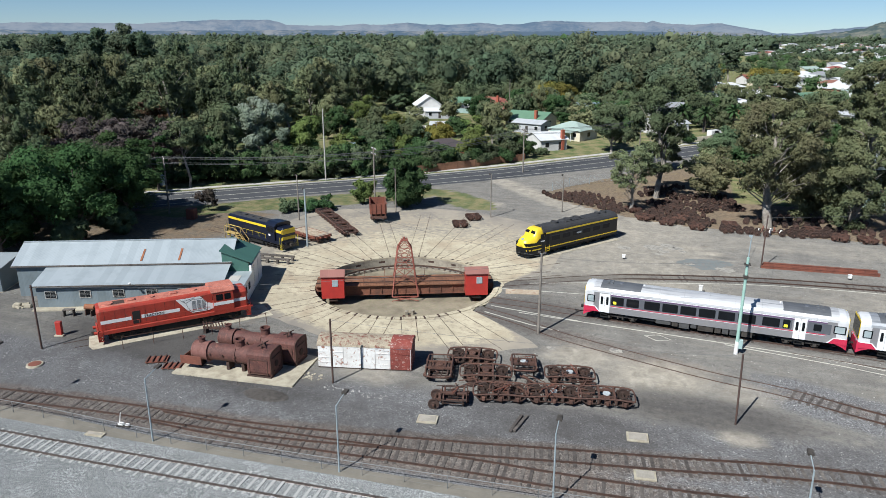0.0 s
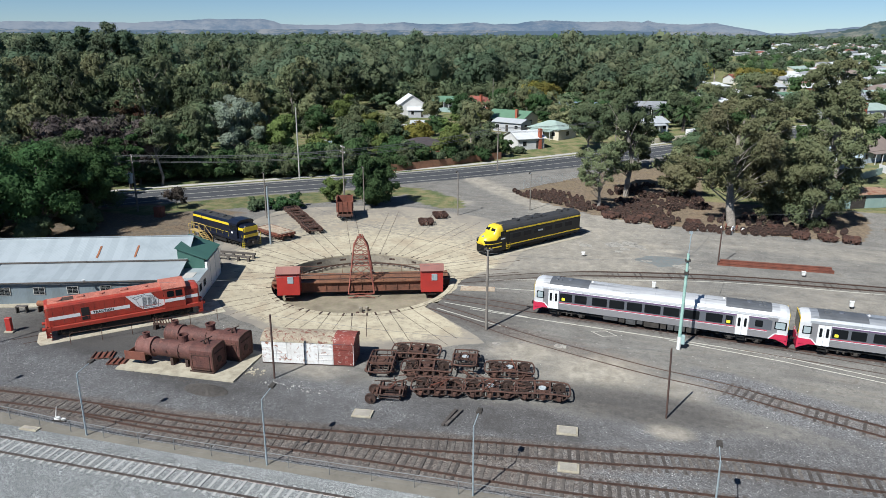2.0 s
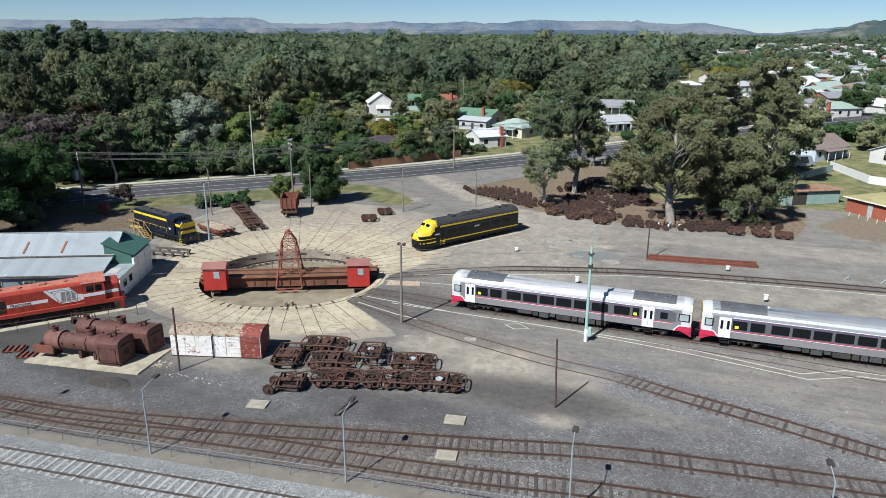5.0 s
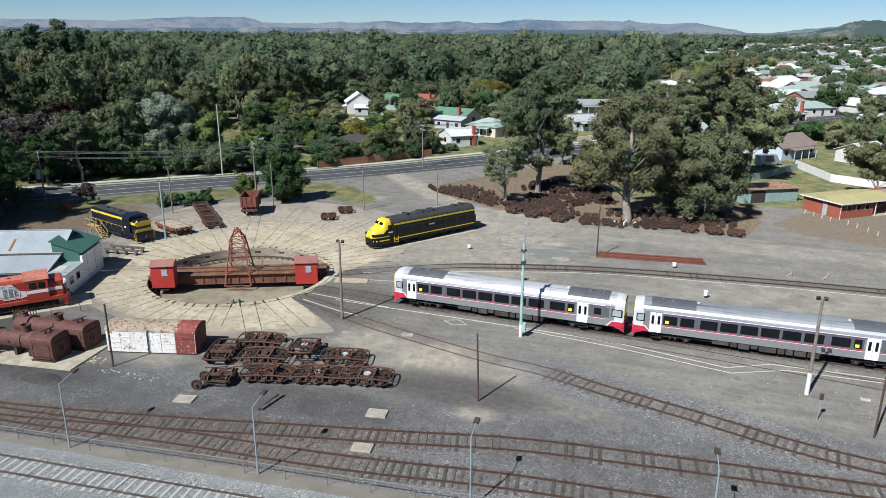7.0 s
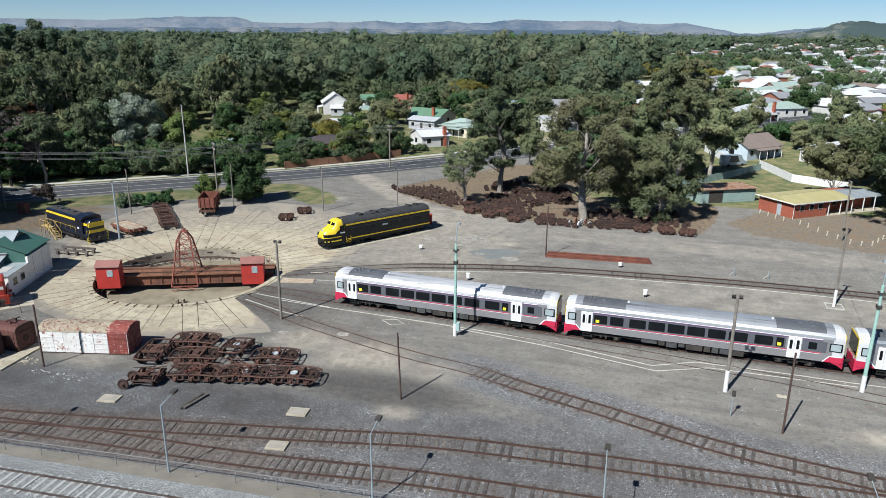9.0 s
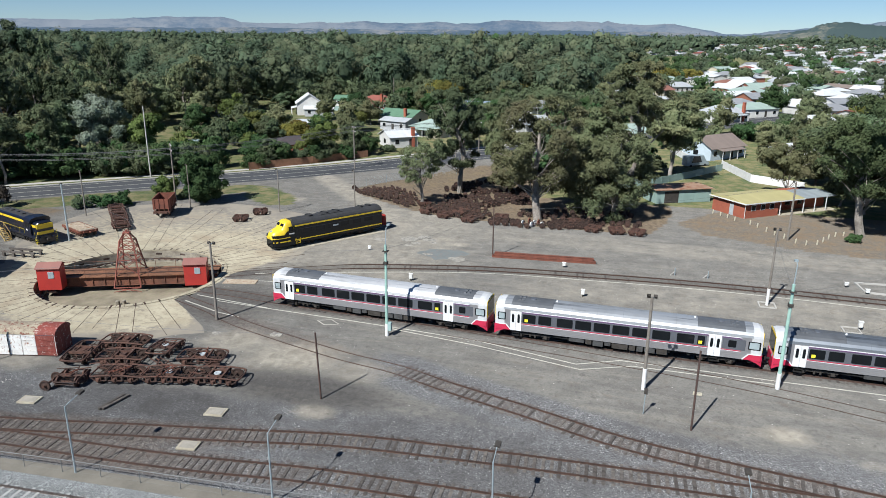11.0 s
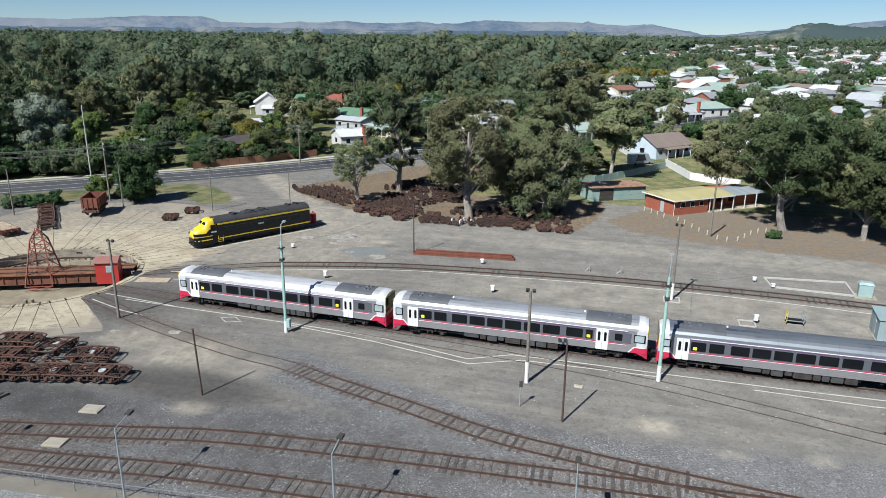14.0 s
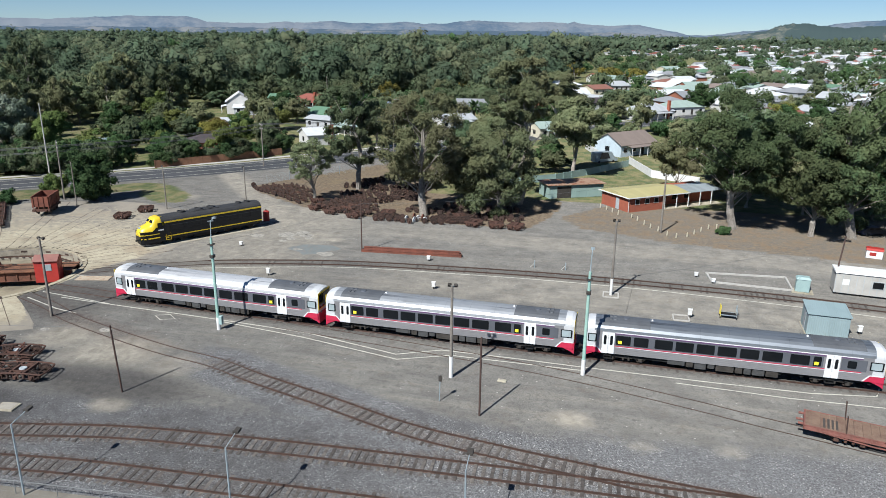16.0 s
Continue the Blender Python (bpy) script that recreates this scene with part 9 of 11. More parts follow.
WOOD = "woodland beyond the road"
protos = []
rng = random.Random(77)
spots = []
for i in range(-32, 10):
    for j in range(0, 32):
        x, y = i * 8.8 + rng.uniform(-3.2, 3.2), 30 + j * 8.8 + rng.uniform(-3.2, 3.2)
        d = math.hypot(x, y)
        if d > 262 or not seen_from_path(x, y) or not behind_road(x, y, 13) or inside(x, y, HOUSE_BLOCK) or (-119 < x < -97 and y < 121):
            continue
        spots.append((x, y))
for x, y in spots:
    k = rng.randrange(6)
    while len(protos) <= k:
        h, r, lf, bk, lo, seed = wood_variants()[len(protos)]
        protos.append(tree(put(x, y), seed, h, r, lf, bk, "tall grey-green gum tree in dense woodland", "tree", WOOD, 1350, 0.66, 20, lo * 0.5, 0.95, 0.02))
    m = put(x, y, rng.uniform(0, 360), rng.uniform(0.75, 1.2), rng.uniform(0.72, 1.5))
    copy_thing(protos[k], m)
# a few odd ones: rusty, bare, bright
for k, (x, y, h, r, lf) in enumerate(((-108, 110.5, 16, 6, "twigs"), (-101, 113.5, 14.5, 5, "twigs"), (-115, 107, 15, 5.5, "twigs"), (-126, 140, 15, 4.5, "russet"), (-117, 136, 13, 4, "russet"), (-98, 128, 10, 4, "green"), (-133, 112, 13, 4.5, "russet"))):
    tree(put(x, y, 70 * k), 500 + k, h, r, lf, "bark_dark", "half-bare brownish tree at the edge of the woods" if lf != "green" else "bright green tree at the edge of the woods", "tree", WOOD, 1800, 0.5, 14, 0.2, 0.8, 0.022)
# white-limbed gum on the road's far side
tree(put(-95.5, 113.5), 520, 15, 4.5, "gum_dark", "bark", "gum tree with bare white forked trunk", "tree", WOOD, 2400, 0.5, 14, 0.55, 0.7, 0.026)


def town(x, y):
    return x > (2 if y < 330 else 5 + 0.02 * (y - 330)) and math.hypot(x, y) < (1150 if x < 0.09 * y else 2150)


def far_wood(name, leaf, lo, hi, step, n, size, seed, label, keep, gardens=False, lobes=10):
    rng, nr = random.Random(seed), np.random.default_rng(seed)
    Vs, Ns = [], []
    reach = int(hi / step) + 1
    for i in range(-reach, reach):
        for j in range(0, reach):
            x, y = (i + rng.uniform(-0.42, 0.42)) * step, (j + rng.uniform(-0.42, 0.42)) * step
            d = math.hypot(x, y)
            if not lo < d <= hi or not seen_from_path(x, y) or not behind_road(x, y, 13) or rng.random() > keep(x, y):
                continue
            if gardens is not None and d < 420 and inside(x, y, HOUSE_BLOCK) != gardens:
                continue
            if gardens is not False and (min(math.hypot(x - a, y - b) for a, b in homes) < 9.5 or (28 < x < 64 and y < 205) or before_house(x, y, 4.0)):
                continue
            h = 15.5 + rng.uniform(-4, 4) + 10 * noise.noise((x * 0.02, y * 0.02, 2)) + (7 if rng.random() < 0.12 else 0)
            r = rng.uniform(7.0, 11.5) * max(1.0, step / 16)
            if town(x, y) or gardens is not False:
                h, r = h * 0.45, r * 0.5
            z = rise(x, y)
            blobs = []
            for c in range(lobes):
                # rounded lobes over a dome
                u, a = (c + 0.4) / lobes, 2.399 * c + rng.uniform(-0.4, 0.4)
                q = r * 0.80 * math.sqrt(u) * rng.uniform(0.8, 1.15)
                rr = r * rng.uniform(0.26, 0.46)
                blobs.append((x + q * math.cos(a), y + q * math.sin(a), z + h * (0.90 - 0.44 * u ** 1.3 + rng.uniform(-0.06, 0.06)), rr, rr, rr * 0.85))
            blobs.append((x, y, z + h * 0.45, r * 0.7, r * 0.7, h * 0.36))
            V, soft = sprays(nr, blobs, n, size, 0.1, (x, y, z + h * 0.55), (0.7, 0.5, 0.3), 0.5, (0.5, 0.62, 0.35, 0.22), core=0.6)
            Vs.append(V)
            Ns.append(soft)
    V, soft = np.concatenate(Vs), np.concatenate(Ns)
    tagged(new(name, mesh_of(name, V, soft, M[leaf])), label, "woods", kind="stuff")


far_wood("woods", "gum_far", 262, 430, 15.5, 900, 0.85, 5, "dense grey-green gum woods beyond the houses", lambda x, y: 0.05 if town(x, y) else 0.85)
far_wood("woods", "gum_far_olive", 262, 430, 16.5, 900, 0.85, 6, "dense olive gum woods beyond the houses", lambda x, y: 0.04 if town(x, y) else 0.72)
far_wood("garden_woods", "gum_dark", 228, 420, 14.0, 520, 0.75, 15, "dark leafy trees between the farther houses", lambda x, y: 0.62 if x < 12 else 0.26, True)
far_wood("street_trees", "gum_dark", 235, 620, 24, 480, 0.85, 25, "dark round trees along the town streets", lambda x, y: 0.3 if x > 20 and y > 235 else 0.0, None)
far_wood("garden_woods", "green", 228, 420, 19.0, 520, 0.75, 16, "green leafy trees between the farther houses", lambda x, y: 0.4 if x < 12 else 0.2, True)
far_wood("garden_woods", "gum_dark", 240, 345, 8.5, 240, 0.7, 17, "dark shrubby trees along the back of the gardens", lambda x, y: 0.85 if 268 < y < 318 and x < 24 else 0.0, None)
far_wood("distant_woods", "gum_far", 430, 900, 20, 230, 1.35, 7, "distant dark green woods reaching to the hills", lambda x, y: 0.13 if town(x, y) else 0.8, lobes=8)
far_wood("distant_woods", "gum_far_olive", 430, 900, 26, 230, 1.35, 12, "distant olive woods reaching to the hills", lambda x, y: 0.13 if town(x, y) else 0.8, lobes=8)
far_wood("town_trees", "green", 300, 900, 25, 260, 1.0, 9, "brighter green trees scattered through the town", lambda x, y: 0.24 if town(x, y) else 0.03, lobes=8)
far_wood("far_woods", "gum_far", 900, 2500, 42, 62, 2.8, 8, "far dark woods on rising land", lambda x, y: 0.42 if town(x, y) else 0.95, lobes=5)
# yellow autumn trees that stand out among the roofs
for k, (x, y, h, r) in enumerate(AUTUMN):
    tree(put(x, y, 70 * k), 660 + k, h, r, "autumn", "bark_dark", "round yellow autumn tree among the roofs", "tree", "autumn trees in the town", 1500, 0.75, 12, 0.12, 0.85, 0.03)
# tall old gums that stand above the woods
for k, (x, y, h) in enumerate(TALL):
    tree(put(x, y, 70 * k), 680 + k, h, h * 0.27, "gum_far", "bark", "tall old gum tree standing above the woods", "tree", WOOD, 2600, 1.0, 18, 0.45, 0.7, 0.022)
# undergrowth along the edge of the woods
under = random.Random(91)
UNDER = "undergrowth along the road"
first_bush = None
for k in range(46):
    t = k / 45
    x, y = -132 + 62 * t + under.uniform(-2, 2), 92 + 43 * t + under.uniform(-1, 7)
    if not behind_road(x, y, 11):
        x, y = x - 7, y + 7
    if first_bush is None:
        first_bush = [tree(put(x, y), 600 + j, 4.6, 3.4, lf, "bark_dark", "dense dark undergrowth at the edge of the woods", "bush", UNDER, 800, 0.5, 11, 0.1, 0.85, 0.02, name="bush") for j, lf in enumerate(("gum_dark", "green", "gum_dark"))]
        continue
    copy_thing(first_bush[k % 3], put(x, y, under.uniform(0, 360), under.uniform(0.7, 1.4), under.uniform(0.7, 1.5)))


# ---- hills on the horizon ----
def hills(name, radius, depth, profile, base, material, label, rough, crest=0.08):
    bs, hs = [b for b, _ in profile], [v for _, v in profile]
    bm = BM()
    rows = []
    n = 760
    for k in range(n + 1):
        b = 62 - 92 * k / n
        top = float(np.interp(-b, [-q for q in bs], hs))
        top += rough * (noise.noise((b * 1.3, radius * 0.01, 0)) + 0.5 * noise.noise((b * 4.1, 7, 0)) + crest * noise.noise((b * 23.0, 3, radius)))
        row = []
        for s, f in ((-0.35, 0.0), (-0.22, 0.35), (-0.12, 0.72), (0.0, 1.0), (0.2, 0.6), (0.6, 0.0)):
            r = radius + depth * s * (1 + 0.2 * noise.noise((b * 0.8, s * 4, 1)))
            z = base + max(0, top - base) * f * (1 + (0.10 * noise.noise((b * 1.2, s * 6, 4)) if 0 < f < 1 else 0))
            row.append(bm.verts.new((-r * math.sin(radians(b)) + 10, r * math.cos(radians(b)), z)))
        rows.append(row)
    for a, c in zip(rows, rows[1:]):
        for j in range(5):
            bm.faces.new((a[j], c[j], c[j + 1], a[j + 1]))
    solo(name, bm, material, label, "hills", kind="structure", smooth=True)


def hill_material(name, wooded, bare, haze_glow, lo, hi):
    """Far country: bare slopes with dark timber in the gullies and along the crests, hazed by emission."""
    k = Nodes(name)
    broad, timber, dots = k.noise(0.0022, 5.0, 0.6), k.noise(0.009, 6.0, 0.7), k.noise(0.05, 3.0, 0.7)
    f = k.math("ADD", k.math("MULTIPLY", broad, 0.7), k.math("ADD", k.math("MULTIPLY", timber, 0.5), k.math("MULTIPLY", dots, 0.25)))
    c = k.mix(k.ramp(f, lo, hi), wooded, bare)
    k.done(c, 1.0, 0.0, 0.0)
    # Distance haze is put in as a blue-grey emission of the slopes.
    k.put(k.b.inputs["Emission Color"], haze_glow)
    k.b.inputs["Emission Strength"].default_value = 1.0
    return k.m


RANGE = [(60, 95), (54, 106), (50.5, 110), (48.8, 115), (45.4, 115), (41.7, 114), (39.8, 124), (37.8, 132), (37.0, 138), (35.8, 136), (34.5, 140), (32.9, 140), (32.0, 131), (31.4, 113), (29.0, 110), (27.3, 111), (25.5, 121), (24.2, 115), (22.9, 124), (22.0, 128), (20.7, 118), (18.4, 118), (16.4, 128), (14.9, 118), (13.1, 121), (12.2, 133), (10.7, 139), (7.5, 129), (5.4, 134), (3.7, 127), (3.3, 136), (2.5, 123), (0.4, 113), (-0.4, 119), (-1.5, 121), (-2.7, 103), (-4.6, 78), (-5.3, 66), (-6.4, 66), (-7.9, 77), (-8.9, 88), (-9.9, 93), (-12, 106), (-14, 118), (-15.8, 136), (-18, 146), (-22, 140), (-30, 125)]
# In each range the third colour is the painted haze.
hills("hills", 4300, 900, RANGE, 10, hill_material("haze_tinted_hills", (0.026, 0.036, 0.046), (0.120, 0.114, 0.104), (0.082, 0.120, 0.178), 0.62, 0.80), "hazy blue-grey hills with bare slopes on the horizon", 4)
FOOT = [(60, 69), (50.5, 69), (46.4, 66), (41.3, 66), (38.6, 71), (34.9, 70), (30.7, 76), (27.3, 74), (22.9, 72), (18.4, 70), (15.8, 75), (12.7, 69), (9.6, 71), (6.2, 73), (2.9, 67), (0.0, 69), (-2.7, 63), (-4.6, 53), (-6.4, 43), (-10, 39), (-30, 39)]
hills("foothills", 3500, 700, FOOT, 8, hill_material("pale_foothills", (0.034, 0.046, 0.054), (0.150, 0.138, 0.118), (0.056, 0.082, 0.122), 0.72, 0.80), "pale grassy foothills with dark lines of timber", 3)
KNOLL = [(60, 46), (20, 46), (0, 46), (-6.8, 47), (-9.2, 56), (-10.7, 68), (-11.4, 84), (-12.3, 89), (-13.1, 92), (-14.1, 85), (-15.0, 79), (-16.3, 80), (-20, 90), (-30, 80)]
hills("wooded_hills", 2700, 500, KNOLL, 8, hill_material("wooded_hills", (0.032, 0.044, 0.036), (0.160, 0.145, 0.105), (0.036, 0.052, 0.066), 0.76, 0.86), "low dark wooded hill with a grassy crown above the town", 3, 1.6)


# ---- poles ----
def pole(x, y, h, r, material, label, name="pole", group="", lean=(0, 0), base=None, lights=0, arms=0, cap=0.7):
    z = rise(x, y)
    p = thing(name, pose(x, y, z), label, "pole", group)
    bm = BM()
    rod(bm, (0, 0, -0.2), (lean[0], lean[1], h), r, r * cap, 10)
    part("shaft", bm, M[material], p)
    if base:
        bm = BM()
        rod(bm, (0, 0, -0.1), (lean[0] * base[1] / h, lean[1] * base[1] / h, base[1]), r * 1.12, r * 1.1, 10)
        part("painted_base", bm, M[base[0]], p, "white-painted pole base")
    for k in range(lights):
        s = 1 if k % 2 else -1
        bm = BM()
        bar(bm, (lean[0], lean[1], h - 0.1), (lean[0] + 0.24 * s, lean[1] + 0.15, h), 0.06)
        part("bracket", bm, M["galv"], p)
        bm = BM()
        box(bm, -0.15, 0.15, -0.13, 0.13, -0.15, 0.11, 0.03, m=Matrix.Translation((lean[0] + 0.27 * s, lean[1] + 0.2, h)) @ Matrix.Rotation(radians(35), 4, "X"))
        part("floodlight", bm, M["grime"], p)
    for k in range(arms):
        bm = BM()
        zz = h - 0.35 - 0.9 * k
        box(bm, -1.2, 1.2, -0.06, 0.06, zz - 0.06, zz + 0.06, m=Matrix.Rotation(radians(-45), 4, "Z"))
        arm = part("cross_arm", bm, M["pole_wood"], p)
        for e in (-1.05, -0.4, 0.4, 1.05):
            bm = BM()
            m = Matrix.Rotation(radians(-45), 4, "Z")
            rod(bm, m @ Vector((e, 0, zz + 0.05)), m @ Vector((e, 0, zz + 0.24)), 0.05, n=6)
            part("insulator", bm, M["white_paint"], arm)
    return p


GP = pole(4.88, 65.74, 9.6, 0.17, "pole_green", "tall mint-green steel pole with painted base beside the railcars", base=("white_paint", 1.3))
EP = pole(41.1, 65.1, 9.6, 0.17, "pole_green", "tall mint-green steel pole with painted base beside the railcars", base=("white_paint", 1.5))
for p in (GP, EP):
    bm = BM()
    rod(bm, (0, 0, 9.5), (0.05, 0.1, 11.3), 0.05, n=6)
    rod(bm, (0.05, 0.1, 11.25), (0.05, 0.7, 11.45), 0.04, n=6)
    box(bm, -0.1, 0.2, 0.6, 0.95, 11.35, 11.5)
    part("lamp_arm", bm, M["galv"], p)
    bm = BM()
    box(bm, -0.26, 0.26, -0.28, 0.28, 8.9, 9.0)
    box(bm, -0.2, 0.2, -0.24, 0.24, 7.6, 7.9, 0.03)
    part("clamp", bm, M["grime"], p)
bm = BM()
box(bm, 0.16, 0.5, -0.2, 0.2, 0.6, 1.5, 0.03)
part("meter_box", bm, M["green_box"], GP)
pole(-13.83, 64.25, 8.5, 0.15, "pole_wood", "grey timber floodlight pole on the yard", lights=2)
pole(29.95, 61.6, 8.5, 0.16, "pole_wood", "grey floodlight pole with white-painted base", lights=3, base=("white_paint", 2.0))
pole(43.2, 86.5, 8.9, 0.15, "pole_wood", "grey floodlight pole with white base on a slab", lights=3, base=("white_paint", 2.0))
pole(4.2, 52.0, 6.05, 0.08, "pole_brown", "leaning rust-brown iron post on gravel", lean=(-0.15, -0.2), cap=0.9)
pole(33.6, 55.85, 6.7, 0.085, "pole_brown", "rust-brown iron post on gravel", cap=0.9)
pole(-58.3, 44.8, 6.5, 0.10, "pole_brown", "thin rust-brown post beside the workshop", cap=0.9)
pole(-28.5, 47.8, 6.0, 0.09, "pole_brown", "thin rust-brown post beside the van body", cap=0.9)
pole(9.4, 95.0, 7.1, 0.10, "pole_brown", "thin brown pole beside rusty girders", lights=0)
pole(69.0, 95.6, 6.7, 0.11, "pole_brown", "rust-brown post beside the portable office", lean=(0.5, 0))
pole(50.25, 116.7, 9.0, 0.17, "pole_wood", "grey timber power pole before the brick building", lights=1)
pole(-31.3, 109.4, 7.4, 0.11, "pole_wood", "grey timber pole on the yard's dusty edge", lights=1)
pole(-51.6, 83.9, 8.5, 0.15, "galv", "grey floodlight pole beside the flat wagon", lights=1)
pole(-60.7, 97.1, 7.5, 0.12, "pole_wood", "grey timber light pole before the bushes", lights=1)
pole(-47.7, 107.4, 7.6, 0.11, "pole_wood", "grey timber pole beside the hopper wagon", lights=1)
pole(-20.6, 117.2, 6.5, 0.11, "pole_wood", "grey timber pole at the wheelset field", lights=1)
pole(-73.0, 129.1, 15.0, 0.15, "kerb", "tall pale pole standing behind the road")
pole(-66.0, 262.0, 12.0, 0.16, "pole_wood", "tall grey pole beside the red-roofed house")
roadside = "power poles along the road"
spots = [(-135, 47), (-108, 71), (-84.1, 93.8), (-53.2, 110.8), (-35.5, 152.0), (-12.0, 176.5)]
for x, y in spots:
    pole(x, y, 10.6 if x == -53.2 else 9.8, 0.16, "pole_wood", "timber power pole with cross-arms beside the road", "power_pole", roadside, arms=2)
bm = BM()
rod(bm, (0, 0, 0), (0, 0, 1.5), 0.42, n=14)
box(bm, -0.5, 0.5, -0.5, 0.5, 1.5, 1.58)
rod(bm, (0.2, 0, 1.55), (0.2, 0, 1.95), 0.06, n=6)
rod(bm, (-0.2, 0, 1.55), (-0.2, 0, 1.95), 0.06, n=6)
solo("transformer", bm, M["galv"], "pale grey transformer hung on a power pole", "transformer", m=pose(-84.55, 93.45, 5.0))
st = thing("signal_stub", pose(30.0, 57.3, 0), "short thin grey signal post on gravel", "post")
bm = BM()
rod(bm, (0, 0, 0), (0.05, 0, 2.3), 0.04, n=6)
part("shaft", bm, M["galv"], st)
bm = BM()
box(bm, -0.08, 0.2, -0.06, 0.06, 1.8, 2.3)
part("plate", bm, M["grime"], st)


def wire(a, b, sag, r=0.012):
    a, b = Vector(a), Vector(b)
    bm = BM()
    tube(bm, [a.lerp(b, t / 10) - Vector((0, 0, sag * 4 * (t / 10) * (1 - t / 10))) for t in range(11)], r, r, 4)
    solo("overhead_wire", bm, M["wire"], "thin grey overhead wire between poles", "wire", "overhead wires")


for (x0, y0), (x1, y1) in zip(spots, spots[1:]):
    for e, zz in ((-1.05, 9.65), (-0.4, 9.65), (1.05, 9.65), (-0.7, 8.75), (0.7, 8.75)):
        o = Vector((e, 0)) @ Matrix.Rotation(radians(45), 2)
        wire((x0 + o.x, y0 + o.y, zz + rise(x0, y0)), (x1 + o.x, y1 + o.y, zz + rise(x1, y1)), 0.55, 0.028)
wire((4.88, 65.74, 9.2), (9.4, 95.0, 6.8), 0.5)
wire((9.4, 95.0, 6.8), (50.25, 116.7, 8.4), 0.9)
wire((41.1, 65.1, 9.2), (43.2, 86.5, 8.4), 0.4)
wire((41.1, 65.1, 8.9), (69.0, 95.6, 6.3), 0.6)
wire((-13.83, 64.25, 8.2), (4.88, 65.74, 9.2), 0.4)
wire((-13.83, 64.25, 8.2), (-51.6, 83.9, 8.2), 0.9)
wire((-13.83, 64.25, 7.6), (-58.3, 44.8, 6.3), 0.9)
wire((-28.5, 47.8, 5.9), (4.1, 51.8, 5.9), 0.5)
wire((-51.6, 83.9, 7.0), (-47.2, 90.5, 0.1), 0.0)


# ---- lamp standards and wire fence along the main line ----
def lamp_standard(x, y):
    p = thing("lamp_post", pose(x, y, 0), "slim galvanised lamp post on the fence line", "lamp post", "lamp posts along the fence")
    bm = BM()
    rod(bm, (0, 0, -0.1), (-0.05, 0.05, 5.1), 0.07, 0.05, 8)
    part("shaft", bm, M["galv"], p)
    bm = BM()
    rod(bm, (-0.05, 0.05, 5.08), (-0.10, 1.35, 5.35), 0.03, n=6)
    part("arm", bm, M["galv"], p)
    bm = BM()
    loft(bm, [[(-0.26, 1.25, 5.30), (0.10, 1.25, 5.30), (0.10, 1.25, 5.44), (-0.26, 1.25, 5.44)], [(-0.28, 1.75, 5.36), (0.10, 1.75, 5.36), (0.06, 1.75, 5.50), (-0.24, 1.75, 5.50)]])
    part("lantern", bm, M["grime"], p)


for x, y in ((-66.5, 33.4), (-51.6, 34.4), (-36.8, 35.2), (-21.95, 36.3), (-7.4, 37.7), (7.2, 38.7), (21.4, 39.75), (35.6, 41.1)):
    lamp_standard(x, y)

wf = thing("wire_fence", Matrix(), "low galvanised pipe and wire fence beside the main line", "fence")
fl = curve_through(FENCE, 3.0)
fl = [p for p in fl if -70 < p.x < 45]
for k, p in enumerate(fl):
    bm = BM()
    rod(bm, (p.x, p.y, 0), (p.x, p.y, 1.02), 0.025, n=6)
    part("post", bm, M["fence_grey"], wf)
for a, b in zip(fl, fl[1:]):
    bm = BM()
    rod(bm, (a.x, a.y, 1.0), (b.x, b.y, 1.0), 0.028, n=6)
    part("top_rail", bm, M["fence_grey"], wf)
    for z in (0.15, 0.55):
        bm = BM()
        rod(bm, (a.x, a.y, z), (b.x, b.y, z), 0.004, n=4)
        part("wire_strand", bm, M["fence_grey"], wf)

# chain fence at the field's corner
cf = thing("mesh_fence", Matrix(), "grey wire mesh fence at the wheelset field", "fence")
cpts = [(-25.5, 134.5), (-23.0, 139.5), (-19.5, 144.0), (-15.5, 148.5), (-11.5, 153.0)]
for k, (x, y) in enumerate(cpts):
    bm = BM()
    rod(bm, (x, y, 0), (x, y, 1.8), 0.04, n=6)
    part("post", bm, M["galv"], cf)
for (x0, y0), (x1, y1) in zip(cpts, cpts[1:]):
    bm = BM()
    for k in range(7):
        rod(bm, (x0, y0, 0.15 + 0.26 * k), (x1, y1, 0.15 + 0.26 * k), 0.008, n=4)
    part("mesh", bm, M["galv"], cf)


# ---- clutter of the yard ----
def lid(x, y, turn, w, d):
    t = thing("pit_lid", pose(x, y, 0, 0, 0, turn), "pale concrete cable pit lid set in gravel", "lid", "cable pit lids")
    bm = BM()
    box(bm, -w / 2, w / 2, -d / 2, d / 2, 0.0, 0.14, 0.02)
    part("surround", bm, M["concrete"], t)
    bm = BM()
    box(bm, -w / 2 + 0.16, w / 2 - 0.16, -d / 2 + 0.14, d / 2 - 0.14, 0.14, 0.165)
    part("cover", bm, M["lid_concrete"], t)


lid(-18.6, 44.75, 10, 1.6, 1.15)
lid(-2.85, 47.5, 8, 1.6, 1.2)
lid(-2.0, 42.75, 8, 1.5, 1.1)
lid(-41.5, 34.45, 6, 1.5, 0.55)
lid(34.4, 62.0, -6, 0.75, 0.4)
for k, (x, y, a) in enumerate(((-11.9, 46.4, 84), (-11.55, 46.5, 80))):
    bm = BM()
    box(bm, -1.3, 1.3, -0.13, 0.13, 0, 0.2, 0.03)
    solo("old_sleeper", bm, M["sleeper"], "dark old timber sleeper lying on gravel", "sleeper", "loose sleepers", m=pose(x, y, 0.01, 0, 0, a))

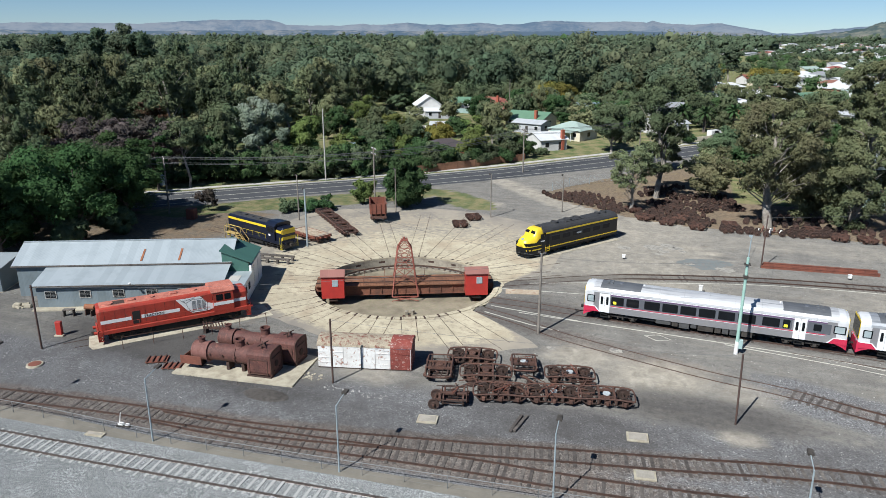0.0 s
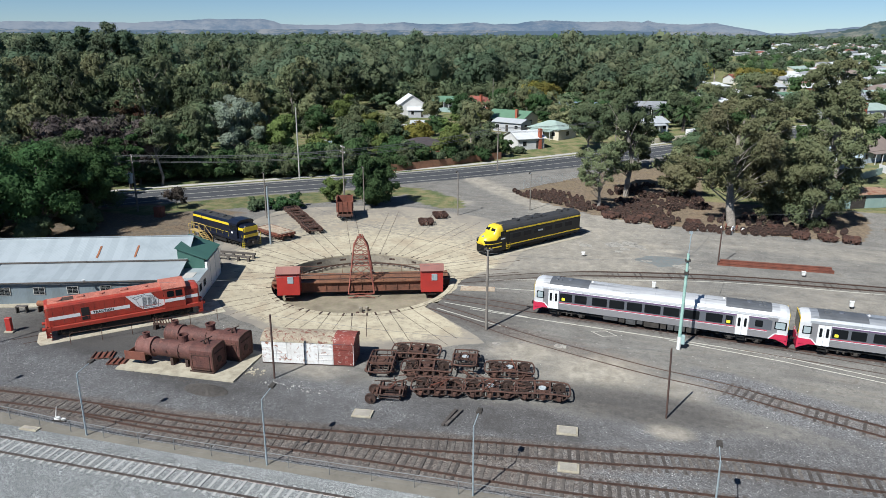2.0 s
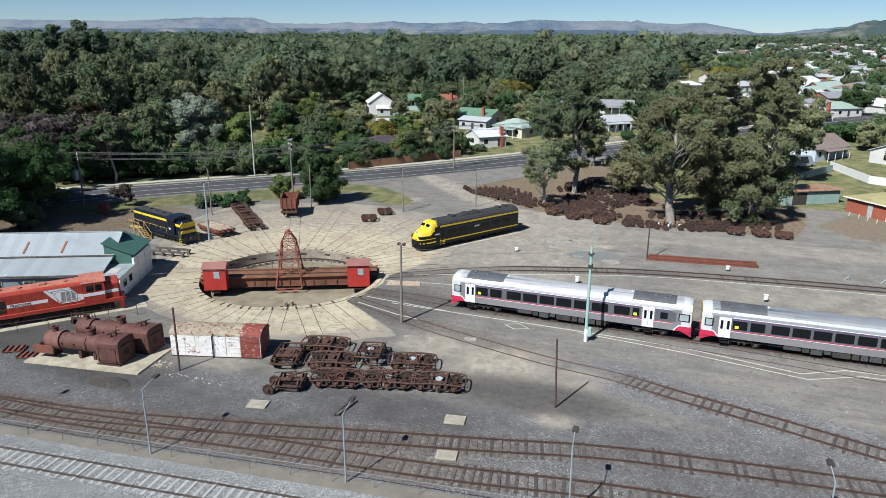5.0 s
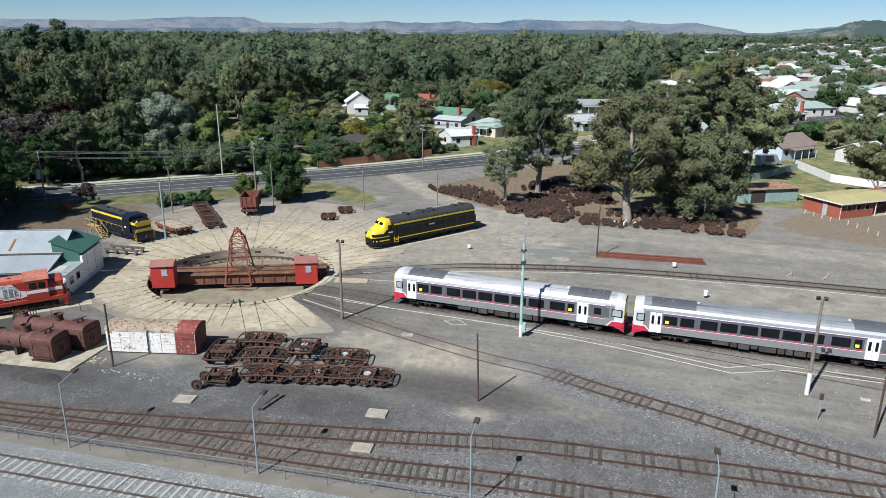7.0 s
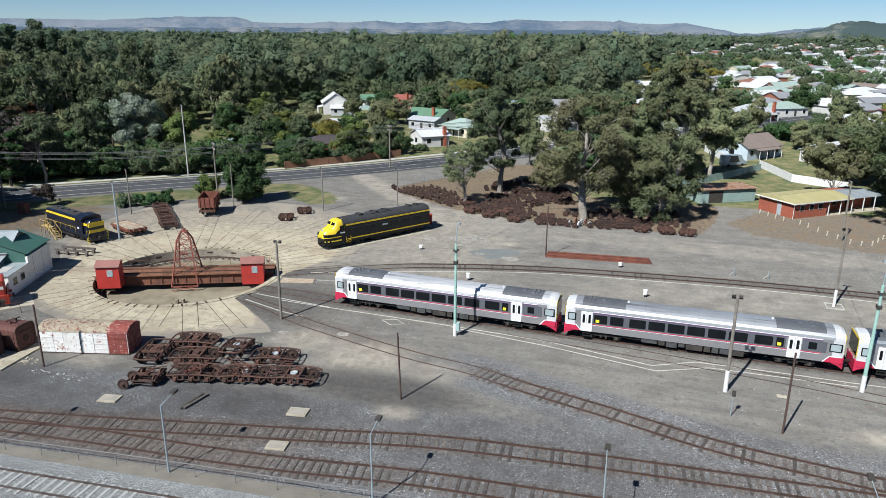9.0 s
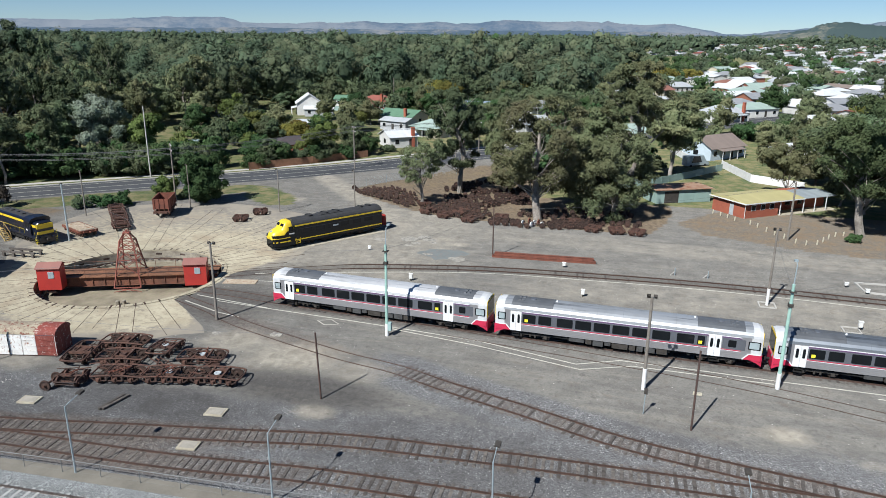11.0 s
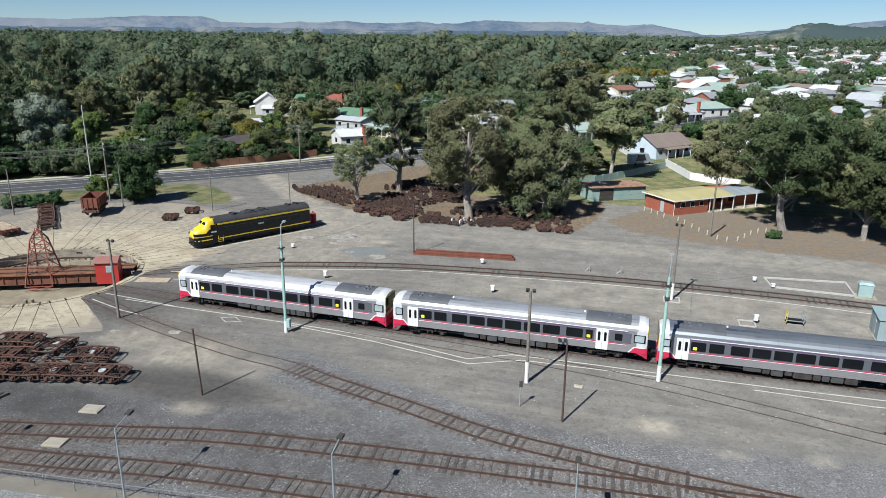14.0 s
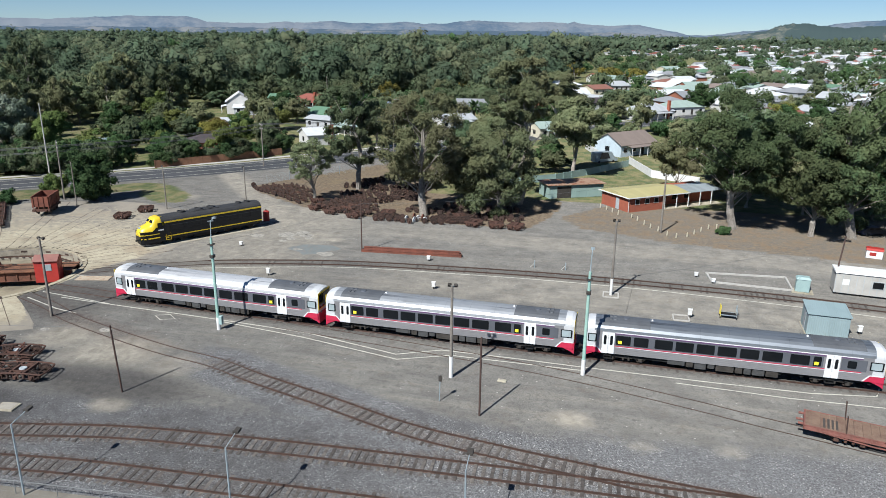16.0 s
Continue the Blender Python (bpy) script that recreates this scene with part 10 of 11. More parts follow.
g = thing("girder_stack", pose(16.3, 96.0, 0, 0, 0, 4.5), "stack of long rusty steel girders on the ground", "girders")
for k, (y, z) in enumerate(((-0.42, 0.0), (0.0, 0.0), (0.42, 0.0), (-0.2, 0.36))):
    bm = BM()
    h = 7.0 - 0.1 * k
    box(bm, -h, h, y - 0.205, y + 0.205, z + 0.0, z + 0.05)
    box(bm, -h + 0.02, h - 0.02, y - 0.17, y + 0.17, z + 0.05, z + 0.30)
    box(bm, -h, h, y - 0.205, y + 0.205, z + 0.30, z + 0.35)
    part("girder", bm, M["rust_red"], g)


def cabinet(x, y, turn=0, h=1.05, w=0.5, material="white_paint", label="small white trackside equipment box on a post"):
    c = thing("equipment_box", pose(x, y, 0, 0, 0, turn), label, "box", "trackside boxes")
    bm = BM()
    box(bm, -0.06, 0.06, -0.06, 0.06, 0, h * 0.5)
    part("stand", bm, M["grime"], c)
    bm = BM()
    box(bm, -w / 2, w / 2, -w * 0.4, w * 0.4, h * 0.32, h, 0.03)
    body = part("body", bm, M[material], c)
    bm = BM()
    loft(bm, [[(e * (w / 2 + 0.04), -w * 0.46, h), (e * (w / 2 + 0.04), w * 0.46, h), (e * (w / 2 + 0.04), w * 0.4, h + 0.06), (e * (w / 2 + 0.04), -w * 0.4, h + 0.06)] for e in (-1, 1)])
    part("hood", bm, M[material], c)


for x, y, h in ((1.8, 82.3, 1.25), (22.8, 83.0, 1.2), (51.5, 81.6, 1.3), (67.9, 81.5, 1.2), (55.3, 94.0, 0.8), (19.4, 93.4, 0.9), (53.5, 96.0, 0.8), (-8.0, 93.0, 0.8)):
    cabinet(x, y, 5, h * 0.72, 0.4)
for x, y in ((33.4, 94.4), (37.4, 94.4)):
    pt = thing("stop_post", pose(x, y, 0), "short weathered post with a brace beside the far track", "post", "braced posts by the far track")
    bm = BM()
    rod(bm, (0, 0, 0), (0, 0, 0.95), 0.06, n=8)
    part("upright", bm, M["galv"], pt)
    bm = BM()
    bar(bm, (-0.55, -0.1, 0.0), (0, 0, 0.6), 0.06)
    part("brace", bm, M["kerb"], pt)
for x, y, s in ((50.6, 81.2, 1.6), (43.2, 86.4, 1.7)):
    f = thing("slab_frame", pose(x, y, 0), "pale concrete edging round a trackside post", "edging")
    e = s / 2
    for p0, p1 in (((-e, -e), (e, -e)), ((e, -e), (e, e)), ((e, e), (-e, e)), ((-e, e), (-e, -e))):
        bm = BM()
        bar(bm, (*p0, 0.04), (*p1, 0.04), 0.14, 0.14)
        part("kerb", bm, M["kerb"], f)
k = thing("electric_kiosk", pose(65.2, 93.7, 0, 0, 0, -8), "pale green electrical kiosk on a concrete pad", "kiosk")
bm = BM()
box(bm, -1.1, 1.2, -0.9, 0.8, 0, 0.12)
part("pad", bm, M["concrete"], k)
bm = BM()
box(bm, -0.75, 0.75, -0.55, 0.55, 0.12, 1.65, 0.03)
body = part("body", bm, M["green_box"], k)
bm = BM()
loft(bm, [[(e * 0.82, -0.62, 1.65), (e * 0.82, 0.62, 1.65), (e * 0.6, 0.4, 1.9), (e * 0.6, -0.4, 1.9)] for e in (-1, 1)])
part("roof", bm, M["green_box"], k)
for e in (-0.38, 0.38):
    bm = BM()
    box(bm, e - 0.33, e + 0.33, -0.57, -0.55, 0.2, 1.55)
    part("door", bm, M["green_box"], k)
# hand lever of the points, by the fence
pl = thing("points_lever", pose(-40.4, 36.15, 0, 0, 0, 12), "white-painted hand lever for railway points", "lever")
bm = BM()
box(bm, -0.55, 0.55, -0.16, 0.16, 0.0, 0.10, 0.02)
part("base", bm, M["grime"], pl)
bm = BM()
box(bm, -0.42, 0.05, -0.13, 0.13, 0.10, 0.34, 0.05)
box(bm, 0.15, 0.5, -0.12, 0.12, 0.10, 0.26, 0.05)
part("weight", bm, M["white_paint"], pl)
bm = BM()
rod(bm, (-0.3, 0, 0.25), (-0.18, 0.1, 1.15), 0.035, 0.03, 8)
part("lever_arm", bm, M["white_paint"], pl)
# timber crossing beside the turntable
tc = thing("timber_crossing", pose(-18.0, 75.6, 0.0, 0, 0, 14), "rust-stained plank crossing beside the turntable", "crossing")
for q in range(6):
    bm = BM()
    box(bm, -2.05, 2.0, -0.75 + 0.25 * q + 0.01, -0.50 + 0.25 * q - 0.01, 0.0, 0.075 + 0.008 * (q % 2), 0.01)
    part("plank", bm, M["deck_flaking"], tc)
# old slab outlined by kerbs
sl = thing("slab_outline", Matrix(), "low pale kerb outlining an old gravel slab", "kerb")
cor = [(54.9, 97.8), (64.4, 98.6), (64.2, 93.6), (55.2, 94.3)]
for (x0, y0), (x1, y1) in zip(cor, cor[1:] + cor[:1]):
    bm = BM()
    bar(bm, (x0, y0, 0.08), (x1, y1, 0.08), 0.22, 0.22)
    part("kerb", bm, M["kerb"], sl)
# loading step frame beside the line
lf = thing("work_platform", pose(55.5, 82.7, 0, 0, 0, -2), "wheeled grey trolley with black deck and yellow end guard", "trolley")
for x, mm in ((-0.82, "flood_yellow"), (0.82, "galv")):
    bm = BM()
    for y in (-0.4, 0.4):
        bar(bm, (x, y, 0.12), (x, y, 1.35), 0.06)
    bar(bm, (x, -0.4, 1.35), (x, 0.4, 1.35), 0.06)
    bar(bm, (x, -0.4, 0.8), (x, 0.4, 0.8), 0.05)
    part("end_frame", bm, M[mm], lf)
    for y in (-0.4, 0.4):
        bm = BM()
        rod(bm, (x - 0.04, y, 0.11), (x + 0.04, y, 0.11), 0.11, n=10)
        part("wheel", bm, M["black"], lf)
bm = BM()
bar(bm, (-0.82, -0.44, 0.42), (0.82, -0.44, 0.42), 0.08)
bar(bm, (-0.82, 0.44, 0.42), (0.82, 0.44, 0.42), 0.08)
part("deck_frame", bm, M["galv"], lf)
bm = BM()
box(bm, -0.78, 0.78, -0.4, 0.4, 0.40, 0.46)
part("deck", bm, M["black"], lf)

# bollards round the brick building's lawn
for x, y in ((40.7, 131.5), (41.8, 130.0), (42.8, 128.6), (43.8, 127.1), (46.0, 125.3), (46.9, 123.6), (47.9, 121.3), (48.8, 119.3), (49.9, 117.7), (51.1, 115.3), (52.4, 114.6), (54.0, 115.3), (55.2, 117.3), (56.4, 119.4), (57.7, 121.2), (59.0, 121.9)):
    bm = BM()
    loft(bm, [[(s * 0.065, -0.065, z), (s * 0.065, 0.065, z), (-s * 0.065, 0.065, z), (-s * 0.065, -0.065, z)] for s, z in ((1, -0.1), (1, 0.66), (0.6, 0.74))])
    solo("bollard", bm, M["wall_cream"], "short cream timber bollard at the lawn edge", "bollard", "bollards at the lawn", m=pose(x, y, 0, 3, 2, 20))

# oil tank behind the streamlined locomotive
tk = thing("oil_tank", pose(-11.3, 106.9, 0), "red upright oil tank behind the locomotive", "tank")
bm = BM()
turned(bm, [(0, 0), (0, 0.5), (1.5, 0.5), (1.65, 0.35), (1.7, 0)], Matrix.Rotation(radians(-90), 4, "Y"), 16)
part("shell", bm, M["hut_red"], tk)
bm = BM()
rod(bm, (0, 0, 1.65), (0, 0, 1.95), 0.08, n=8)
part("vent", bm, M["grime"], tk)

# beside the workshop
rp = thing("red_post_box", pose(-59.2, 47.8, 0, 0, 0, 20), "upright red steel cabinet on a concrete foot", "cabinet")
bm = BM()
box(bm, -0.28, 0.28, -0.2, 0.2, 0.15, 1.55, 0.03)
part("body", bm, M["hut_red"], rp)
bm = BM()
box(bm, -0.45, 0.45, -0.35, 0.35, 0, 0.16, 0.02)
part("foot", bm, M["concrete"], rp)
bn = thing("bench", pose(-62.6, 52.2, 0, 0, 0, 23), "small dark workbench against the shed", "bench")
bm = BM()
box(bm, -0.6, 0.6, -0.3, 0.3, 0.7, 0.76)
part("top", bm, M["sleeper"], bn)
for x in (-0.5, 0.5):
    bm = BM()
    box(bm, x - 0.05, x + 0.05, -0.25, 0.25, 0, 0.7)
    part("leg", bm, M["grime"], bn)
dr = thing("oil_drums", pose(-60.6, 53.1, 0), "rusty drum lying on a stand by the shed", "drum")
bm = BM()
rod(bm, (-0.6, 0, 0.9), (0.5, 0.25, 0.9), 0.32, n=14)
part("drum", bm, M["rust_orange"], dr)
bm = BM()
for x in (-0.4, 0.35):
    box(bm, x - 0.06, x + 0.06, -0.3, 0.4, 0, 0.62)
part("stand", bm, M["rust_dark"], dr)
mh = thing("manhole", pose(-55.9, 41.9, 0), "round rusty manhole cover on a concrete ring", "manhole")
bm = BM()
rod(bm, (0, 0, 0), (0, 0, 0.14), 0.75, 0.7, 20)
part("ring", bm, M["concrete"], mh)
bm = BM()
rod(bm, (0, 0, 0.14), (0, 0, 0.17), 0.55, 0.55, 20)
part("cover", bm, M["rust_red"], mh)
rng = random.Random(4)
for x, y, w, d, a in ((-46.0, 46.4, 1.9, 1.3, 28), (-43.7, 45.8, 1.8, 1.2, 20), (-40.6, 53.0, 1.8, 1.0, 40)):
    t = thing("iron_grate", pose(x, y, 0, 0, 0, a), "rusty iron ribbed plate lying on the ground", "plate", "loose iron plates")
    bm = BM()
    box(bm, -w / 2, w / 2, -d / 2, d / 2, 0.1, 0.15)
    part("plate", bm, M["rust_red"], t)
    for k in range(4):
        bm = BM()
        box(bm, -w / 2 + 0.1 + 0.5 * k, -w / 2 + 0.2 + 0.5 * k, -d / 2, d / 2, 0.0, 0.28)
        part("rib", bm, M["rust"], t)
rubble = thing("rubble_heap", pose(-69.5, 52.3, 0), "heap of broken pale concrete beside the shed", "rubble")
for k in range(9):
    bm = BM()
    s = rng.uniform(0.15, 0.4)
    box(bm, -s, s, -s * 0.7, s * 0.7, -s * 0.5, s * 0.5, 0.05, m=pose(rng.uniform(-1.0, 1.0), rng.uniform(-0.5, 0.5), s * 0.5, rng.uniform(-20, 20), rng.uniform(-20, 20), rng.uniform(0, 90)))
    part("lump", bm, M["concrete"], rubble)
# railing between the red locomotive and the boilers
rl = thing("pipe_railing", Matrix(), "bent rusty pipe railing beside the red locomotive", "railing")
ra, rb = Vector((-50.9, 47.4, 0)), Vector((-41.2, 57.2, 0))
for k in range(6):
    p = ra.lerp(rb, k / 5)
    bm = BM()
    rod(bm, p, p + Vector((0.06 * math.sin(k * 2.1), 0, 1.25)), 0.03, n=6)
    part("post", bm, M["rust"], rl)
bm = BM()
tube(bm, [ra.lerp(rb, k / 5) + Vector((0, 0, 1.2 + 0.04 * math.sin(k * 3))) for k in range(6)], 0.025, n=5)
part("rail", bm, M["rust"], rl)

# steps beside the blue locomotive
sp = thing("access_steps", pose(-61.9, 82.0, 0, 0, 0, -20), "faded ochre steel access platform and steps", "steps")
bm = BM()
box(bm, -2.6, 0.0, -0.45, 0.45, 1.42, 1.5)
part("platform", bm, M["step_tan"], sp)
for k in range(7):
    bm = BM()
    z = 1.42 - 0.2 * (k + 1)
    box(bm, 0.02 + 0.26 * k, 0.26 + 0.26 * k, -0.42, 0.42, z, z + 0.04)
    part("tread", bm, M["step_tan"], sp)
for y in (-0.45, 0.45):
    for name, a, b, w, h in (("stringer", (0, y, 1.42), (1.9, y, 0.0), 0.07, 0.16), ("stair_rail", (0, y, 2.4), (1.9, y, 0.95), 0.06, 0.06), ("top_rail", (-2.6, y, 2.4), (0, y, 2.4), 0.06, 0.06), ("newel", (1.85, y, 0), (1.85, y, 0.98), 0.06, 0.06), ("post", (-2.6, y, 0), (-2.6, y, 2.4), 0.07, 0.07), ("post", (-1.3, y, 0), (-1.3, y, 2.4), 0.07, 0.07), ("post", (0, y, 0), (0, y, 2.4), 0.07, 0.07)):
        bm = BM()
        bar(bm, a, b, w, h)
        part(name, bm, M["step_tan"], sp)
tr = thing("timber_trestle", pose(-52.2, 76.2, 0, 0, 0, 5), "low dark timber trestle on the concrete", "trestle")
for y in (-0.7, 0.7):
    bm = BM()
    box(bm, -2.6, 2.6, y - 0.12, y + 0.12, 0.55, 0.8)
    part("beam", bm, M["sleeper"], tr)
    for x in (-2.2, -0.7, 0.8, 2.3):
        bm = BM()
        box(bm, x - 0.15, x + 0.15, y - 0.15, y + 0.15, 0, 0.55)
        part("leg", bm, M["sleeper"], tr)
ck = thing("brick_incinerator", pose(-78.0, 92.0, 0, 0, 0, 10), "small red-brown brick box in shade", "incinerator")
bm = BM()
box(bm, -0.7, 0.7, -0.6, 0.6, 0, 1.8, 0.03)
part("body", bm, M["rust_red"], ck)

# paint marks on the hardstand
def marking(name, pts, w, label, z=0.012, material="line_paint"):
    line = [Vector(p) for p in pts]
    n = normals_of(line)
    bm = BM()
    loft(bm, [[(*(p + q * w / 2), 0), (*(p - q * w / 2), 0), (*(p - q * w / 2), z), (*(p + q * w / 2), z)] for p, q in zip(line, n)])
    solo(name, bm, M[material], label, "marking", "yard markings", kind="structure")


marking("yard_line", curve_through([(-17, 69.2), (-9, 68.7), (2, 68.1), (14, 67.2)], 1.0) + [Vector(p) for p in ((23.9, 64.8), (27.8, 66.8), (35, 66.8), (41, 66.6), (52, 66.5), (60, 66.6), (65.2, 67.4), (65.9, 69.0))], 0.14, "worn cream painted line beside the railcars")
marking("yard_line", [(4, 67.6), (14, 66.1), (24.3, 63.8), (28.9, 65.9), (41, 65.9)], 0.13, "worn cream painted line on the hardstand")
marking("yard_line", [(49, 65.6), (58, 65.2), (70, 65.6)], 0.12, "worn cream painted line on the hardstand")
marking("yard_line", curve_through([(-18, 79.0), (-8, 82.6), (8.7, 87.6), (24, 89.1), (37.7, 89.7), (52, 89.2), (68.2, 87.6), (84, 85)], 2.0), 0.16, "worn cream painted line along the far track")
marking("yard_line", [(-20.6, 68.2), (-15, 66.2), (-12, 65.6)], 0.14, "curved pale line beside the turntable")
marking("yard_line", [(-20.4, 70.2), (-16, 69.6), (-10.5, 68.9)], 0.14, "curved pale line beside the turntable")
marking("yard_line", [(-21, 76.0), (-12, 77.2), (4, 79.5)], 0.12, "faint pale line on the hardstand")
marking("yard_line", [(-3.6, 67.3), (-2.2, 67.9), (-1.0, 67.0), (-2.4, 66.4), (-3.6, 67.3)], 0.10, "pale painted box on the hardstand")
rng = random.Random(31)
M["spill"] = worn("spilt_lime", (0.36, 0.335, 0.285), (0.24, 0.222, 0.195), (0.44, 0.41, 0.355), 0.9, 0.95, rust=(0.20, 0.186, 0.164), rust_from=0.50)
M["teal_stain"] = worn("teal_grey_stain", (0.172, 0.192, 0.188), (0.150, 0.160, 0.152), (0.21, 0.225, 0.215), 0.8, 0.95, rust=(0.195, 0.184, 0.168), rust_from=0.50)
for x, y, r, mm in ((-4.2, 100.2, 1.2, "spill"), (-2.6, 101.6, 0.9, "spill"), (-1.4, 100.4, 0.8, "spill"), (-0.4, 99.2, 0.5, "spill"), (-2.9, 98.3, 0.6, "spill"), (-3.6, 96.9, 0.5, "spill"), (0.4, 93.6, 0.5, "spill"), (5.0, 92.5, 0.9, "spill"), (-6.0, 62.6, 0.5, "spill"), (-11.9, 61.2, 0.35, "spill"), (-14, 99.2, 1.0, "spill"), (-8.5, 98.5, 0.8, "spill"), (2.6, 94.4, 2.4, "teal_stain"), (-11.2, 107.3, 0.8, "spill")):
    bm = BM()
    n = 18
    ph = rng.uniform(0, 9)
    flat(bm, [(x + r * 1.3 * (1 + 0.45 * noise.noise((math.cos(k * 6.283 / n) * 1.5 + ph, math.sin(k * 6.283 / n) * 1.5, 0))) * math.cos(6.283 * k / n), y + r * (1 + 0.6 * noise.noise((ph, math.cos(k * 6.283 / n) * 1.7, math.sin(k * 6.283 / n) * 1.7))) * math.sin(6.283 * k / n)) for k in range(n)], -0.02, 0.009 if mm == "teal_stain" else 0.014)
    solo("ground_stain", bm, M[mm], "dried pale spill on the hardstand" if mm != "teal_stain" else "dull teal stain on the hardstand", "stain", kind="structure")
bm = BM()
d = Vector((math.cos(radians(56.2)), math.sin(radians(56.2))))
q = Vector((-d.y, d.x))
flat(bm, [tuple(TABLE + d * a + q * b) for a, b in ((19, -2.6), (37, -2.8), (37, -1.5), (19, -1.5))], -0.05, 0.04)
solo("concrete_strip", bm, M["concrete"], "pale concrete strip beside the streamlined locomotive", "pavement", kind="structure")


# ---- tracks: rails and single sleepers ----
def rail_run(line, off, z0, z1, w=0.066, sunk=None):
    """A rail along a line; west of x = sunk it dips until only its head shows."""
    bm = BM()
    rings = []
    top = z1
    for p, n in zip(line, normals_of(line)):
        dip = 0.0 if sunk is None else 0.105 * (1 - smooth_step(sunk - 4, sunk + 4, p.x))
        z1 = top - dip
        a, b = p + n * (off - w / 2), p + n * (off + w / 2)
        f0, f1 = p + n * (off - w * 0.75), p + n * (off + w * 0.75)
        rings.append([(*f0, z0), (*f1, z0), (*f1, z0 + 0.02), (*b, z0 + 0.04), (*b, z1), (*a, z1), (*a, z0 + 0.04), (*f0, z0 + 0.02)])
    return loft(bm, rings)


def sleeper_mesh(name, length, width, height, material):
    bm = BM()
    box(bm, -width / 2, width / 2, -length / 2, length / 2, -height, 0, 0.015)
    return finish(name, bm, material)


timber = sleeper_mesh("sleeper", 2.6, 0.25, 0.2, M["sleeper"])
timber_long = sleeper_mesh("sleeper", 3.9, 0.25, 0.2, M["sleeper"])
concrete_sleeper = sleeper_mesh("sleeper", 2.35, 0.22, 0.2, M["sleeper_c"])


def track(pts, label, mesh, x0, x1, top, rail, step=0.66, seed=1, rails=(None, None), long_zone=None, skip=0.0, sunk=None):
    rng = random.Random(seed)
    t = thing("railway_track", Matrix(), label, "track", kind="structure")
    line = [p for p in curve_through(pts, 1.0) if (rails[0] is None or p.x > rails[0]) and (rails[1] is None or p.x < rails[1])]
    for s in (-0.8, 0.8):
        ob = part("rail", rail_run(line, s, top - 0.06, top + 0.13, sunk=sunk), M[rail], t)
    fine = curve_through(pts, step)
    for p, n in zip(fine, normals_of(fine)):
        if not x0 < p.x < x1 or rng.random() < skip:
            continue
        me = mesh
        if long_zone and long_zone[0] < p.x < long_zone[1]:
            me = timber_long
        o = new("sleeper", me)
        o.parent = t
        c = p - n * 0.55 if me is timber_long else p
        o.matrix_local = pose(c.x + rng.gauss(0, 0.02), c.y + rng.gauss(0, 0.05), top + rng.gauss(-0.004, 0.013), 0, rng.gauss(0, 1.2), math.degrees(math.atan2(n.y, n.x)) - 90 + rng.gauss(0, 1.0))
    return t


track(MAIN, "main line with concrete sleepers and worn running rails", concrete_sleeper, -66, 30, 0.138, "rail_bright", 0.68, 1)
track(TRACK_A, "rusty siding with weathered timber sleepers", timber, -66, 66, 0.045, "rail", 0.60, 2, long_zone=(-34, -17.5), skip=0.05)
track(TRACK_B, "rusty siding diverging over timber sleepers", timber, -17, 62, 0.042, "rail", 0.61, 3, rails=(-40, None), skip=0.1)
track(TRACK_C, "rusty curved siding sunk in ballast", timber, 9, 43, 0.034, "rail", 0.68, 4, skip=0.05, sunk=12)
track(TRACK_CARS, "railcar track sunk in dark hardstand", timber, -9, 80, 0.035, "rail", 0.7, 5, sunk=-9)
track(TRACK_FAR, "far yard track sunk in hardstand", timber, -4, 78, 0.016, "rail", 0.7, 6, skip=0.45, sunk=-8)
track(TRACK_WAGON, "half-buried siding on the hardstand", timber, 999, 1000, -0.09, "rail", 0.7, 7)

